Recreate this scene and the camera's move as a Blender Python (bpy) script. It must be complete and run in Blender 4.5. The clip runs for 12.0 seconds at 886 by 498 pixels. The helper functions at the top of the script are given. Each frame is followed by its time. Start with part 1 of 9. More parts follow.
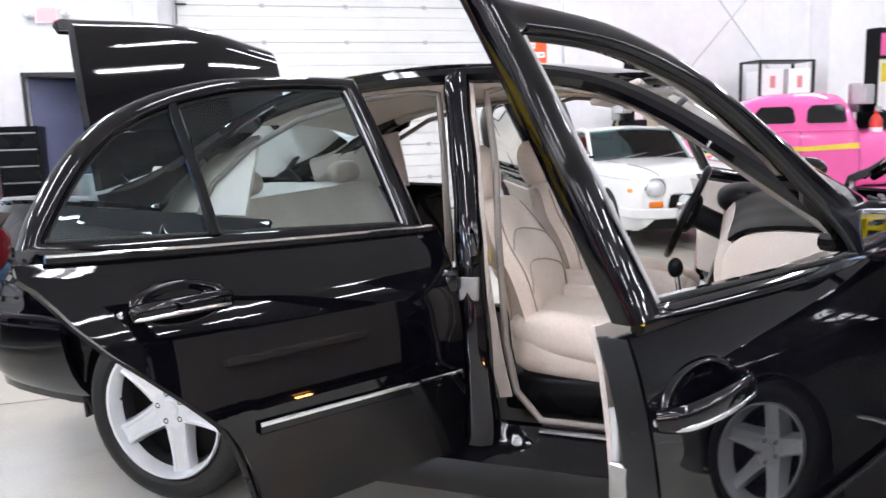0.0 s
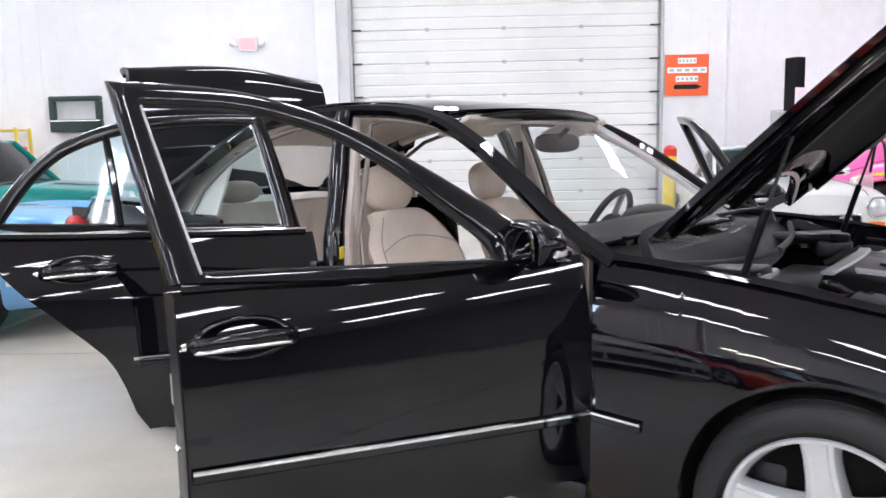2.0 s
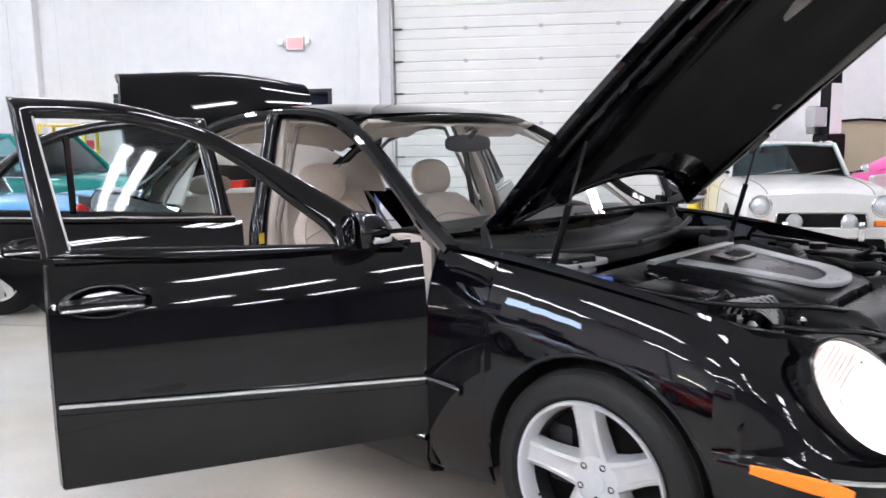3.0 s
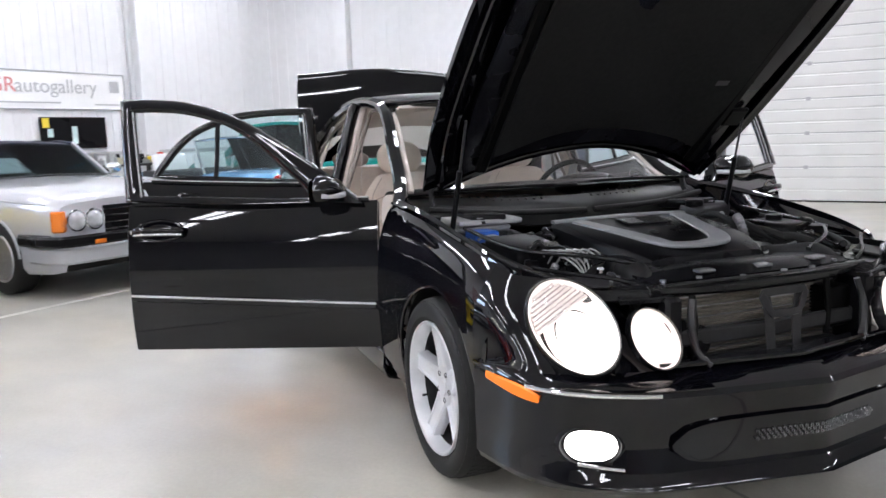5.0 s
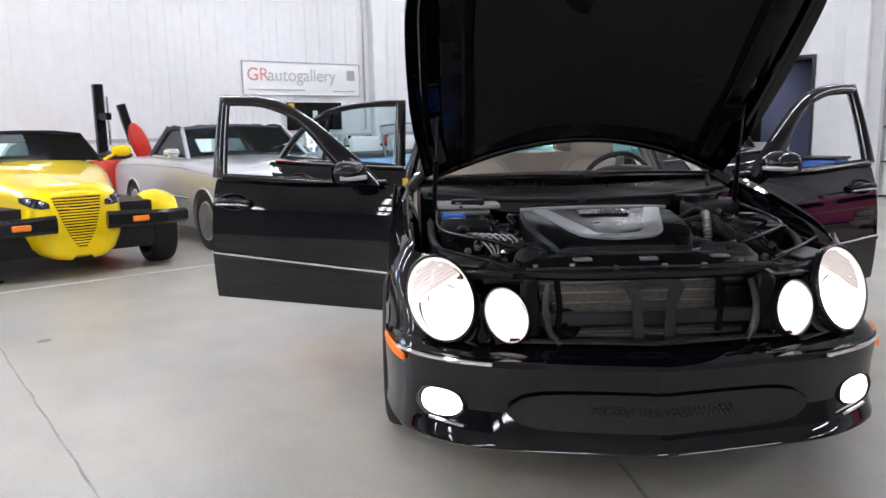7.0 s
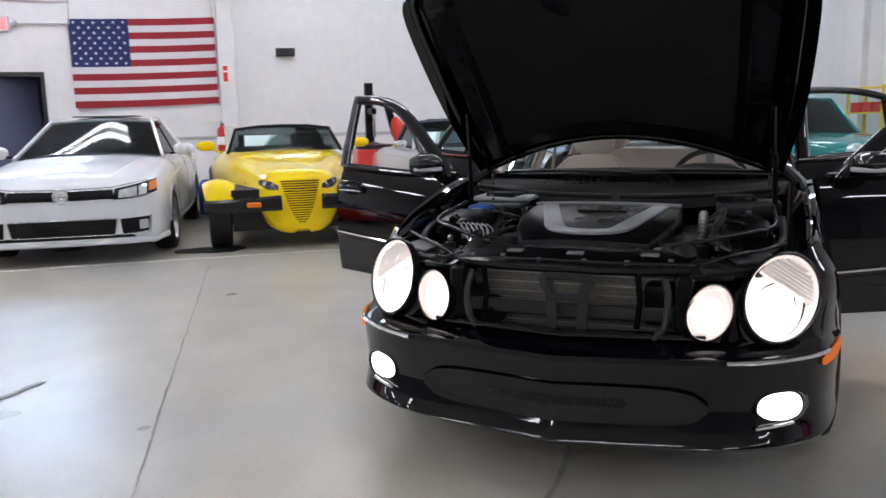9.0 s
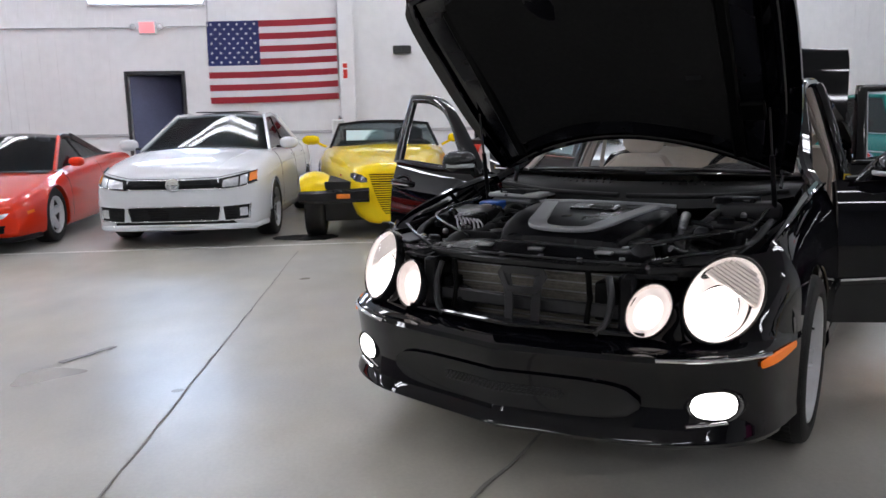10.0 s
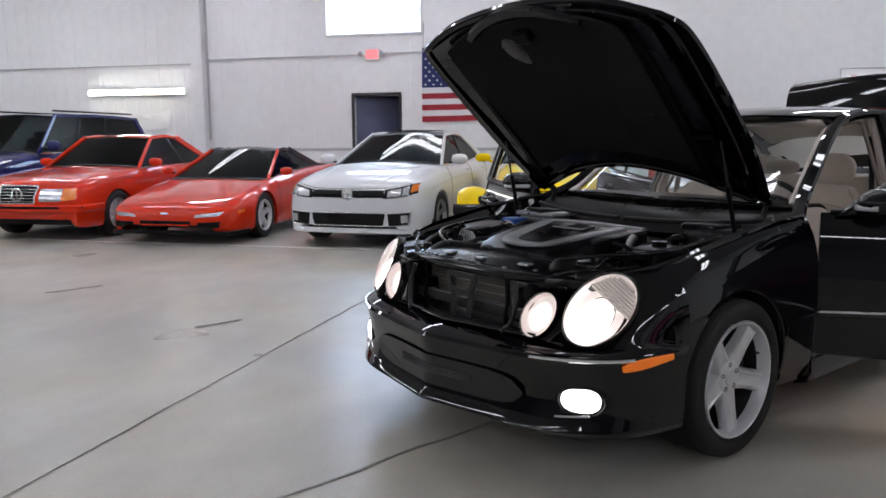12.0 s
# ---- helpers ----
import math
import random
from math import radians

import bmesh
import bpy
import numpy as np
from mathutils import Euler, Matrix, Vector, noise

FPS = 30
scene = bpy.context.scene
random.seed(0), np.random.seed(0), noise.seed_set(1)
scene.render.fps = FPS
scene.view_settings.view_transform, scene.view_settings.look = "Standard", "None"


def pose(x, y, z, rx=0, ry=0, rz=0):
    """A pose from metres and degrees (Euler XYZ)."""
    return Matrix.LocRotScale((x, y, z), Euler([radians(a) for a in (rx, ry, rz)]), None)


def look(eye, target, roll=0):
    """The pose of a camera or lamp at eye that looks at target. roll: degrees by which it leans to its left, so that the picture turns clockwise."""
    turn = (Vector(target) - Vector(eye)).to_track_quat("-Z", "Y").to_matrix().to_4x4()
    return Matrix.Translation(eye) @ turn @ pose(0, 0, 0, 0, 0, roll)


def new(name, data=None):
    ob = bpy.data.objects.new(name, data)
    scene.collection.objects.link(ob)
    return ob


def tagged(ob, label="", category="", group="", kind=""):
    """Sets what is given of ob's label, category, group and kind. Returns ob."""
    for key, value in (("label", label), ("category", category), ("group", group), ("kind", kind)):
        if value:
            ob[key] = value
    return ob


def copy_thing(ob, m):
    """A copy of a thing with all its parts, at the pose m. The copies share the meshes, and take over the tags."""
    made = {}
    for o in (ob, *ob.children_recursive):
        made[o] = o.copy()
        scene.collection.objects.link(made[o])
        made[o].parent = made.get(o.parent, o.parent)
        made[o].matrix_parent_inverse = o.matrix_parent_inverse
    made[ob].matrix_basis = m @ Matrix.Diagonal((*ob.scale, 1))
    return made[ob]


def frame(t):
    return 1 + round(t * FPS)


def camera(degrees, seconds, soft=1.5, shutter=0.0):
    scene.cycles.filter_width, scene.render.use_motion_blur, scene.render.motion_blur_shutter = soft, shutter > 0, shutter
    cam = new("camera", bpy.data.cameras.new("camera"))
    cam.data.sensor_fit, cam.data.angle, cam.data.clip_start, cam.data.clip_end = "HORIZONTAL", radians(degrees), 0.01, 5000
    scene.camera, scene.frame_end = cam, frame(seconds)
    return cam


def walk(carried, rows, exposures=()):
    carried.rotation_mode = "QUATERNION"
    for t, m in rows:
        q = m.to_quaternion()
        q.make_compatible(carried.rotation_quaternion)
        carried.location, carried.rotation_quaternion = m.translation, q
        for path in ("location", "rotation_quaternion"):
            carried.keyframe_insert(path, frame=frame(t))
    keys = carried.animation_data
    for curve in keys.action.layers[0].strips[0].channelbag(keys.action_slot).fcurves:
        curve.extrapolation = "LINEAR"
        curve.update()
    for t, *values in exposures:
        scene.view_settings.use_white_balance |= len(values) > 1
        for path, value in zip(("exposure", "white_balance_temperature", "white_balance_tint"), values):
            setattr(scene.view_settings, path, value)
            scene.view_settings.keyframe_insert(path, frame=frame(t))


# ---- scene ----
# ---- camera and its walk ----
cam = camera(60.16, 12.0, soft=1.5, shutter=0.3)
PATH = [
    (0, (-1.019, -2.895, 1.249), (-1.731, -1.049, 0.949), -1.92),
    (0.5, (-0.728, -2.904, 1.248), (-1.681, -1.164, 0.992), -1.61),
    (1, (-0.396, -2.902, 1.250), (-1.464, -1.232, 0.992), -1.34),
    (1.5, (-0.034, -2.868, 1.258), (-1.169, -1.242, 0.997), -1.26),
    (2, (0.327, -2.802, 1.266), (-0.889, -1.234, 1.009), -1.16),
    (2.5, (0.711, -2.713, 1.274), (-0.593, -1.220, 1.010), -1.43),
    (3, (1.095, -2.626, 1.280), (-0.272, -1.191, 1.010), -0.91),
    (3.2, (1.250, -2.589, 1.285), (-0.154, -1.196, 0.986), -0.60),
    (4.8, (2.396, -1.870, 1.220), (0.587, -1.067, 0.936), -2.04),
    (5, (2.485, -1.818, 1.233), (0.644, -1.094, 0.938), -1.81),
    (5.5, (2.678, -1.598, 1.229), (0.771, -1.089, 0.907), -1.44),
    (6, (2.882, -1.327, 1.238), (0.938, -0.992, 0.911), -1.26),
    (6.5, (3.015, -1.030, 1.245), (1.053, -0.819, 0.919), -1.11),
    (6.7, (3.062, -0.919, 1.246), (1.094, -0.766, 0.923), -1.13),
    (8.4, (3.211, 0.177, 1.240), (1.296, -0.300, 0.916), -1.36),
    (9, (3.218, 0.568, 1.245), (1.386, -0.166, 0.921), -1.30),
    (9.5, (3.181, 0.885, 1.251), (1.431, -0.028, 0.925), -1.06),
    (10, (3.115, 1.209, 1.258), (1.451, 0.151, 0.926), -1.11),
    (10.5, (3.002, 1.521, 1.260), (1.431, 0.330, 0.926), -1.10),
    (11, (2.905, 1.833, 1.271), (1.425, 0.530, 0.934), -1.03),
    (11.5, (2.825, 2.143, 1.284), (1.486, 0.699, 0.934), -0.95),
    (12, (2.789, 2.473, 1.302), (1.550, 0.930, 1.016), -0.31),
]
EXPOSURES = [(0, 0.95), (1.5, 0.87), (2.5, 0.75), (5.5, 0.55), (8.5, 0.03), (10.5, -0.33), (12, -0.47)]
walk(cam, [(t, look(e, g, r)) for t, e, g, r in PATH], EXPOSURES)

# ---- world, lamps, exposure ----
world = bpy.data.worlds.new("hall_world")
scene.world = world
world.use_nodes = True
world.node_tree.nodes["Background"].inputs[0].default_value = (0.9, 0.95, 1.0, 1)
world.node_tree.nodes["Background"].inputs[1].default_value = 0.05
scene.view_settings.exposure = 0.0

TH = radians(37.4)          # the hall is turned against the car's axis
HALL = Matrix.Rotation(TH, 4, "Z")


def hall(u, v, z=0.0, turn=0.0):
    """A pose in the hall's own axes."""
    return HALL @ pose(u, v, z, 0, 0, turn)


UB, VA = -11.64, 10.40       # inner faces of the flag wall and of the roller door wall
UE, VS, ZC = 20.0, -26.0, 6.0

# ---- materials ----
def material(name, colour, rough=0.5, metal=0.0, coat=0.0, bump=0.0, scale=40.0, vary=0.0, big=2.0, spec=0.5, stretch=(1, 1, 1), coat_ior=1.39):
    m = bpy.data.materials.new(name)
    m.use_nodes = True
    nt = m.node_tree
    b = nt.nodes["Principled BSDF"]
    b.inputs["Base Color"].default_value = (*colour, 1)
    b.inputs["Roughness"].default_value = rough
    b.inputs["Metallic"].default_value = metal
    b.inputs["Coat Weight"].default_value = coat
    b.inputs["Coat Roughness"].default_value = 0.03
    b.inputs["Coat IOR"].default_value = coat_ior
    b.inputs["Specular IOR Level"].default_value = spec
    if vary or bump:
        tc = nt.nodes.new("ShaderNodeTexCoord")
        mp = nt.nodes.new("ShaderNodeMapping")
        mp.inputs["Scale"].default_value = stretch
        nt.links.new(tc.outputs["Object"], mp.inputs[0])
        n1 = nt.nodes.new("ShaderNodeTexNoise")
        n1.inputs["Scale"].default_value, n1.inputs["Detail"].default_value = scale, 4
        n2 = nt.nodes.new("ShaderNodeTexNoise")
        n2.inputs["Scale"].default_value, n2.inputs["Detail"].default_value = big, 3
        for n in (n1, n2):
            nt.links.new(mp.outputs[0], n.inputs["Vector"])
        if vary:
            add = nt.nodes.new("ShaderNodeMath")
            nt.links.new(n1.outputs[0], add.inputs[0])
            nt.links.new(n2.outputs[0], add.inputs[1])
            r = nt.nodes.new("ShaderNodeMapRange")
            r.clamp = False
            r.inputs[1].default_value, r.inputs[2].default_value = 0.7, 1.3
            r.inputs[3].default_value, r.inputs[4].default_value = 1 - vary, 1 + vary
            nt.links.new(add.outputs[0], r.inputs[0])
            mix = nt.nodes.new("ShaderNodeVectorMath")
            mix.operation = "SCALE"
            mix.inputs[0].default_value = colour
            nt.links.new(r.outputs[0], mix.inputs["Scale"])
            nt.links.new(mix.outputs[0], b.inputs["Base Color"])
            rr = nt.nodes.new("ShaderNodeMapRange")
            rr.inputs[1].default_value, rr.inputs[2].default_value = 0.3, 0.7
            rr.inputs[3].default_value, rr.inputs[4].default_value = max(rough - 0.35 * vary, 0.02), min(rough + 0.35 * vary, 1)
            nt.links.new(n2.outputs[0], rr.inputs[0])
            nt.links.new(rr.outputs[0], b.inputs["Roughness"])
        if bump:
            bp = nt.nodes.new("ShaderNodeBump")
            bp.inputs["Strength"].default_value, bp.inputs["Distance"].default_value = 1.0, bump
            nt.links.new(n1.outputs[0], bp.inputs["Height"])
            nt.links.new(bp.outputs[0], b.inputs["Normal"])
    return m


def glow(name, colour, strength):
    m = bpy.data.materials.new(name)
    m.use_nodes = True
    b = m.node_tree.nodes["Principled BSDF"]
    b.inputs["Base Color"].default_value = (*colour, 1)
    b.inputs["Emission Color"].default_value = (*colour, 1)
    b.inputs["Emission Strength"].default_value = strength
    return m


def glass(name, tint=(1, 1, 1), rough=0.0, opacity=0.12, ior=1.4):
    """Thin pane: clear transmission with a mirror gloss on it."""
    m = bpy.data.materials.new(name)
    m.use_nodes = True
    nt = m.node_tree
    nt.nodes.clear()
    out = nt.nodes.new("ShaderNodeOutputMaterial")
    tr = nt.nodes.new("ShaderNodeBsdfTransparent")
    tr.inputs[0].default_value = (*tint, 1)
    gl = nt.nodes.new("ShaderNodeBsdfGlossy")
    gl.inputs["Roughness"].default_value = rough
    fr = nt.nodes.new("ShaderNodeFresnel")
    fr.inputs[0].default_value = ior
    mr = nt.nodes.new("ShaderNodeMapRange")
    mr.inputs[3].default_value, mr.inputs[4].default_value = opacity * 0.3, 1.0
    nt.links.new(fr.outputs[0], mr.inputs[0])
    mx = nt.nodes.new("ShaderNodeMixShader")
    nt.links.new(mr.outputs[0], mx.inputs[0])
    nt.links.new(tr.outputs[0], mx.inputs[1])
    nt.links.new(gl.outputs[0], mx.inputs[2])
    nt.links.new(mx.outputs[0], out.inputs[0])
    return m


def concrete(name):
    """Sealed hall concrete: cloudy patches, fine grain, drag marks and uneven gloss."""
    m = bpy.data.materials.new(name)
    m.use_nodes = True
    nt = m.node_tree
    b = nt.nodes["Principled BSDF"]
    tc = nt.nodes.new("ShaderNodeTexCoord")

    def field(scale, detail, stretch, low, high, a, z, rough=0.55):
        mp = nt.nodes.new("ShaderNodeMapping")
        mp.inputs["Scale"].default_value = stretch
        nt.links.new(tc.outputs["Object"], mp.inputs[0])
        n = nt.nodes.new("ShaderNodeTexNoise")
        n.inputs["Scale"].default_value, n.inputs["Detail"].default_value, n.inputs["Roughness"].default_value = scale, detail, rough
        nt.links.new(mp.outputs[0], n.inputs["Vector"])
        r = nt.nodes.new("ShaderNodeMapRange")
        for k, v in enumerate((low, high, a, z)):
            r.inputs[k + 1].default_value = v
        nt.links.new(n.outputs[0], r.inputs[0])
        return r.outputs[0]

    def times(p, q):
        n = nt.nodes.new("ShaderNodeMath")
        n.operation = "MULTIPLY"
        nt.links.new(p, n.inputs[0])
        nt.links.new(q, n.inputs[1])
        return n.outputs[0]

    tone = field(0.45, 5, (1, 1, 1), 0.33, 0.67, 0.82, 1.12)
    tone = times(tone, field(2.2, 4, (1, 1.6, 1), 0.30, 0.70, 0.92, 1.06, 0.5))
    tone = times(tone, field(55, 3, (1, 1, 1), 0.25, 0.75, 0.94, 1.05))
    tone = times(tone, field(0.9, 2, (0.6, 2.2, 1), 0.50, 0.85, 1.0, 0.88, 0.4))
    warm = nt.nodes.new("ShaderNodeMix")
    warm.data_type = "RGBA"
    warm.inputs[6].default_value, warm.inputs[7].default_value = (0.475, 0.467, 0.435, 1), (0.505, 0.472, 0.395, 1)
    nt.links.new(field(0.7, 4, (1, 1, 1), 0.35, 0.65, 0, 1), warm.inputs[0])
    mix = nt.nodes.new("ShaderNodeVectorMath")
    mix.operation = "SCALE"
    nt.links.new(warm.outputs[2], mix.inputs[0])
    nt.links.new(tone, mix.inputs["Scale"])
    nt.links.new(mix.outputs[0], b.inputs["Base Color"])
    nt.links.new(field(0.8, 2, (1, 1, 1), 0.3, 0.7, 0.27, 0.36), b.inputs["Roughness"])
    return m


M_PAINT = material("black_car_paint", (0.002, 0.002, 0.0035), 0.25, coat=1.0, spec=0.0, coat_ior=1.48)
M_WALL = material("white_painted_wall", (0.78, 0.78, 0.79), 0.55, vary=0.04, scale=6, big=0.6)
M_FLOOR = concrete("polished_concrete")
M_TUBE = glow("fluorescent_tube", (0.92, 0.935, 1.02), 26.5)
M_WHITE = material("white_enamel", (0.8, 0.8, 0.8), 0.4)
M_RUBBER = material("black_rubber", (0.014, 0.014, 0.014), 0.6, spec=0.3, vary=0.2, scale=60)
M_ALLOY = material("silver_alloy", (0.68, 0.69, 0.71), 0.30, metal=0.45, vary=0.05, scale=30)
M_CHROME = material("chrome", (0.85, 0.86, 0.88), 0.06, metal=1.0)
M_STEEL = material("dull_steel", (0.4, 0.4, 0.41), 0.35, metal=0.9, vary=0.15)
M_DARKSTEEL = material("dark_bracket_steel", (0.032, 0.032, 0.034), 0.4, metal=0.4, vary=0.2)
M_PLASTIC = material("black_plastic", (0.006, 0.006, 0.007), 0.30, spec=0.12, vary=0.2, scale=80, bump=0.0002)
M_SATIN = material("satin_black_trim", (0.011, 0.011, 0.012), 0.22, spec=0.35, vary=0.1)
M_INNER = material("thin_black_inner_paint", (0.008, 0.008, 0.011), 0.24, spec=0.5, vary=0.3, scale=30, big=5)
M_FELT = material("black_felt_pad", (0.014, 0.014, 0.014), 0.9, spec=0.15, vary=0.25, scale=50, big=6, bump=0.001)
M_LEATHER = material("beige_leather", (0.66, 0.57, 0.495), 0.5, vary=0.1, scale=120, big=5, bump=0.0004)
M_TRIM = material("beige_vinyl_trim", (0.60, 0.54, 0.487), 0.6, vary=0.06, scale=150, bump=0.0003)
M_SEAM = material("dark_seat_seam", (0.40, 0.335, 0.285), 0.7, vary=0.1)
M_TAUPE = material("taupe_door_seal", (0.20, 0.175, 0.155), 0.6, vary=0.1, scale=60)
M_CARPET = material("dark_carpet", (0.05, 0.045, 0.04), 0.95, vary=0.3, scale=200, bump=0.001)
M_GREYTRIM = material("silver_plastic_trim", (0.33, 0.34, 0.35), 0.40, metal=0.2, vary=0.05)
M_BLUEPL = material("blue_plastic", (0.02, 0.10, 0.42), 0.4, vary=0.1)
M_AMBER = glow("amber_lens", (0.85, 0.19, 0.015), 0.32)
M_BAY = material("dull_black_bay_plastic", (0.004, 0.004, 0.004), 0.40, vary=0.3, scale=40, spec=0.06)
M_MESH = material("dark_grey_mesh", (0.16, 0.16, 0.16), 0.25, metal=0.7)
M_REDLENS = material("red_lens", (0.65, 0.01, 0.01), 0.12, coat=0.8)
M_LAMP = glow("lit_headlamp", (1.0, 0.97, 0.95), 5.0)
M_LAMPSOFT = glow("lit_inner_headlamp", (1.0, 0.93, 0.89), 1.25)
# Housing and bowl glow by themselves, in place of the bulb's scattered light.
M_LAMPBOWL = glow("faintly_glowing_housing", (1.0, 0.92, 0.90), 0.07)
M_LAMPRIM = glow("lit_reflector_bowl", (1.0, 0.92, 0.89), 0.40)
M_AMBERRIB = material("pale_amber_reflector", (0.80, 0.73, 0.69), 0.25, metal=0.25)
M_GLASS = glass("clear_car_glass", (0.90, 0.95, 0.95), opacity=0.2)
M_TINT = glass("green_tinted_car_glass", (0.70, 0.86, 0.89), opacity=0.04)
M_LENS = glass("clear_lamp_lens", (0.97, 0.97, 0.97))
M_MIRROR = material("mirror_glass", (0.24, 0.25, 0.27), 0.02, metal=1.0)
M_LAMPGLASS = material("unlit_lamp", (0.75, 0.77, 0.8), 0.12, metal=0.6, vary=0.2, scale=30)
M_CLEAR = material("clear_ribbed_plastic", (0.62, 0.63, 0.65), 0.2, vary=0.25, scale=90)
M_FIN = material("radiator_fins", (0.21, 0.19, 0.16), 0.5, metal=0.2, vary=0.3, scale=60)
M_YTAG = material("yellow_sticker", (0.8, 0.6, 0.05), 0.5)
M_SEAL = material("pale_grey_seal", (0.5, 0.5, 0.5), 0.6, vary=0.12, scale=30)
M_WIRE = material("white_wires", (0.38, 0.38, 0.38), 0.4)

# Grey chosen to darken what the black paint mirrors from the unseen walls.
M_FARWALL = material("grey_far_wall", (0.34, 0.34, 0.35), 0.7, vary=0.06, scale=4)
M_CEIL = material("white_deck_ceiling", (0.62, 0.62, 0.63), 0.6, vary=0.08, scale=5)
M_RAIL = material("grey_painted_rail", (0.45, 0.45, 0.46), 0.5, vary=0.08)
M_DOORFRAME = material("black_door_frame", (0.02, 0.02, 0.022), 0.45, vary=0.1)
# Bluish light on the door leaf and recess is mixed into this colour.
M_DOORLEAF = material("dark_door_with_blue_light", (0.10, 0.11, 0.19), 0.5, vary=0.15)
M_DOORWHITE = material("white_door_panel", (0.74, 0.74, 0.72), 0.45, vary=0.04, scale=3, big=0.8)
M_WALLTUBE = glow("wall_fluorescent_tube", (1.0, 0.98, 0.86), 26.0)
M_LINE = material("worn_white_line", (0.85, 0.84, 0.80), 0.6, vary=0.15, scale=20)
M_JOINT = material("dirty_floor_joint", (0.37, 0.355, 0.325), 0.8, vary=0.35, scale=9)
M_STAIN = material("soft_floor_stain", (0.29, 0.275, 0.25), 0.5, vary=0.25, scale=9)
M_MARK = material("rubber_mark", (0.27, 0.26, 0.25), 0.6, vary=0.4, scale=25)
M_VINYL = material("white_banner_vinyl", (0.90, 0.895, 0.895), 0.5, vary=0.03)
M_RED = material("red_enamel", (0.62, 0.03, 0.015), 0.3, coat=0.3, vary=0.06)
M_FLAGRED = material("flag_red_cloth", (0.30, 0.018, 0.03), 0.85, vary=0.12, scale=60)
M_FLAGBLUE = material("flag_blue_cloth", (0.018, 0.025, 0.11), 0.85, vary=0.12, scale=60)
M_FLAGWHITE = material("flag_white_cloth", (0.66, 0.65, 0.67), 0.85, vary=0.06, scale=60)
M_ORANGE = material("orange_red_sign", (0.85, 0.12, 0.03), 0.5, vary=0.04)
M_GREYTEXT = material("grey_lettering", (0.52, 0.52, 0.53), 0.6)
M_REDTEXT = material("red_lettering", (0.70, 0.26, 0.26), 0.6)
M_EXIT = glow("lit_exit_sign", (1.0, 0.26, 0.28), 0.62)
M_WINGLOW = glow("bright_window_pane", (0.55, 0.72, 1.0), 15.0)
M_YELLOW = material("yellow_car_paint", (0.93, 0.66, 0.006), 0.3, spec=0.05, coat_ior=1.3, coat=1.0, vary=0.02)
M_VWWHITE = material("pearl_white_car_paint", (0.74, 0.76, 0.79), 0.3, spec=0.12, coat=1.0, vary=0.02)
M_CARRED = material("bright_red_car_paint", (0.66, 0.028, 0.004), 0.3, spec=0.12, coat=1.0, vary=0.02)
M_SILVER = material("silver_car_paint", (0.50, 0.51, 0.54), 0.3, metal=0.35, spec=0.12, coat=1.0, vary=0.03)
M_LTBLUE = material("light_blue_car_paint", (0.16, 0.36, 0.62), 0.3, spec=0.12, coat=1.0, vary=0.03)
M_TEAL = material("teal_car_paint", (0.0, 0.19, 0.16), 0.3, spec=0.12, coat=1.0, vary=0.03)
M_DKBLUE = material("dark_blue_car_paint", (0.01, 0.015, 0.11), 0.3, spec=0.12, coat=1.0)
M_CREAM = material("white_classic_paint", (0.74, 0.74, 0.72), 0.35, spec=0.12, coat=0.8, vary=0.02)
M_PINK = material("pink_hot_rod_paint", (0.80, 0.13, 0.38), 0.3, spec=0.12, coat=1.0, vary=0.02)
M_SOFTTOP = material("dark_blue_soft_top", (0.02, 0.025, 0.045), 0.8, vary=0.2, scale=80)
M_DARKGLASS = glass("dark_car_glass", (0.50, 0.55, 0.56), rough=0.03, opacity=0.03, ior=1.22)
M_CARINT = material("dark_car_interior", (0.03, 0.03, 0.032), 0.8, vary=0.2)
M_PAPER = material("pale_cyan_paper", (0.62, 0.78, 0.78), 0.6, vary=0.03)
M_TAN = material("tan_board", (0.52, 0.47, 0.33), 0.7, vary=0.05)
M_ENTRY = glow("amber_entry_lamp", (1.0, 0.42, 0.12), 60.0)
M_WARN = glow("red_warning_lamp", (1.0, 0.035, 0.03), 14.0)
M_REDSEAT = material("dark_red_vinyl", (0.16, 0.012, 0.014), 0.5, vary=0.1)
M_AMBERDULL = material("amber_plastic", (0.85, 0.22, 0.02), 0.25, coat=0.5)
M_GREENDK = material("dark_green_enamel", (0.01, 0.03, 0.025), 0.35, vary=0.1)

# ---- mesh helpers ----
def mesh_object(name, bm, mat=None, smooth=None):
    me = bpy.data.meshes.new(name)
    bmesh.ops.recalc_face_normals(bm, faces=bm.faces)
    bm.to_mesh(me)
    bm.free()
    ob = new(name, me)
    if mat:
        me.materials.append(mat)
    if smooth is not None:
        me.shade_smooth()
        if smooth < 180:
            me.set_sharp_from_angle(angle=radians(smooth))
    return ob


def part(name, bm, mat, parent, label="", smooth=None):
    """Links a bmesh as one mesh object under a thing or a part."""
    ob = mesh_object(name, bm, mat, smooth)
    ob.parent = parent
    if label:
        tagged(ob, label)
    return ob


def thing(name, m, label, category, group=""):
    ob = new(name)
    ob.matrix_world = m
    ob.empty_display_size = 0.2
    return tagged(ob, label, category, group)


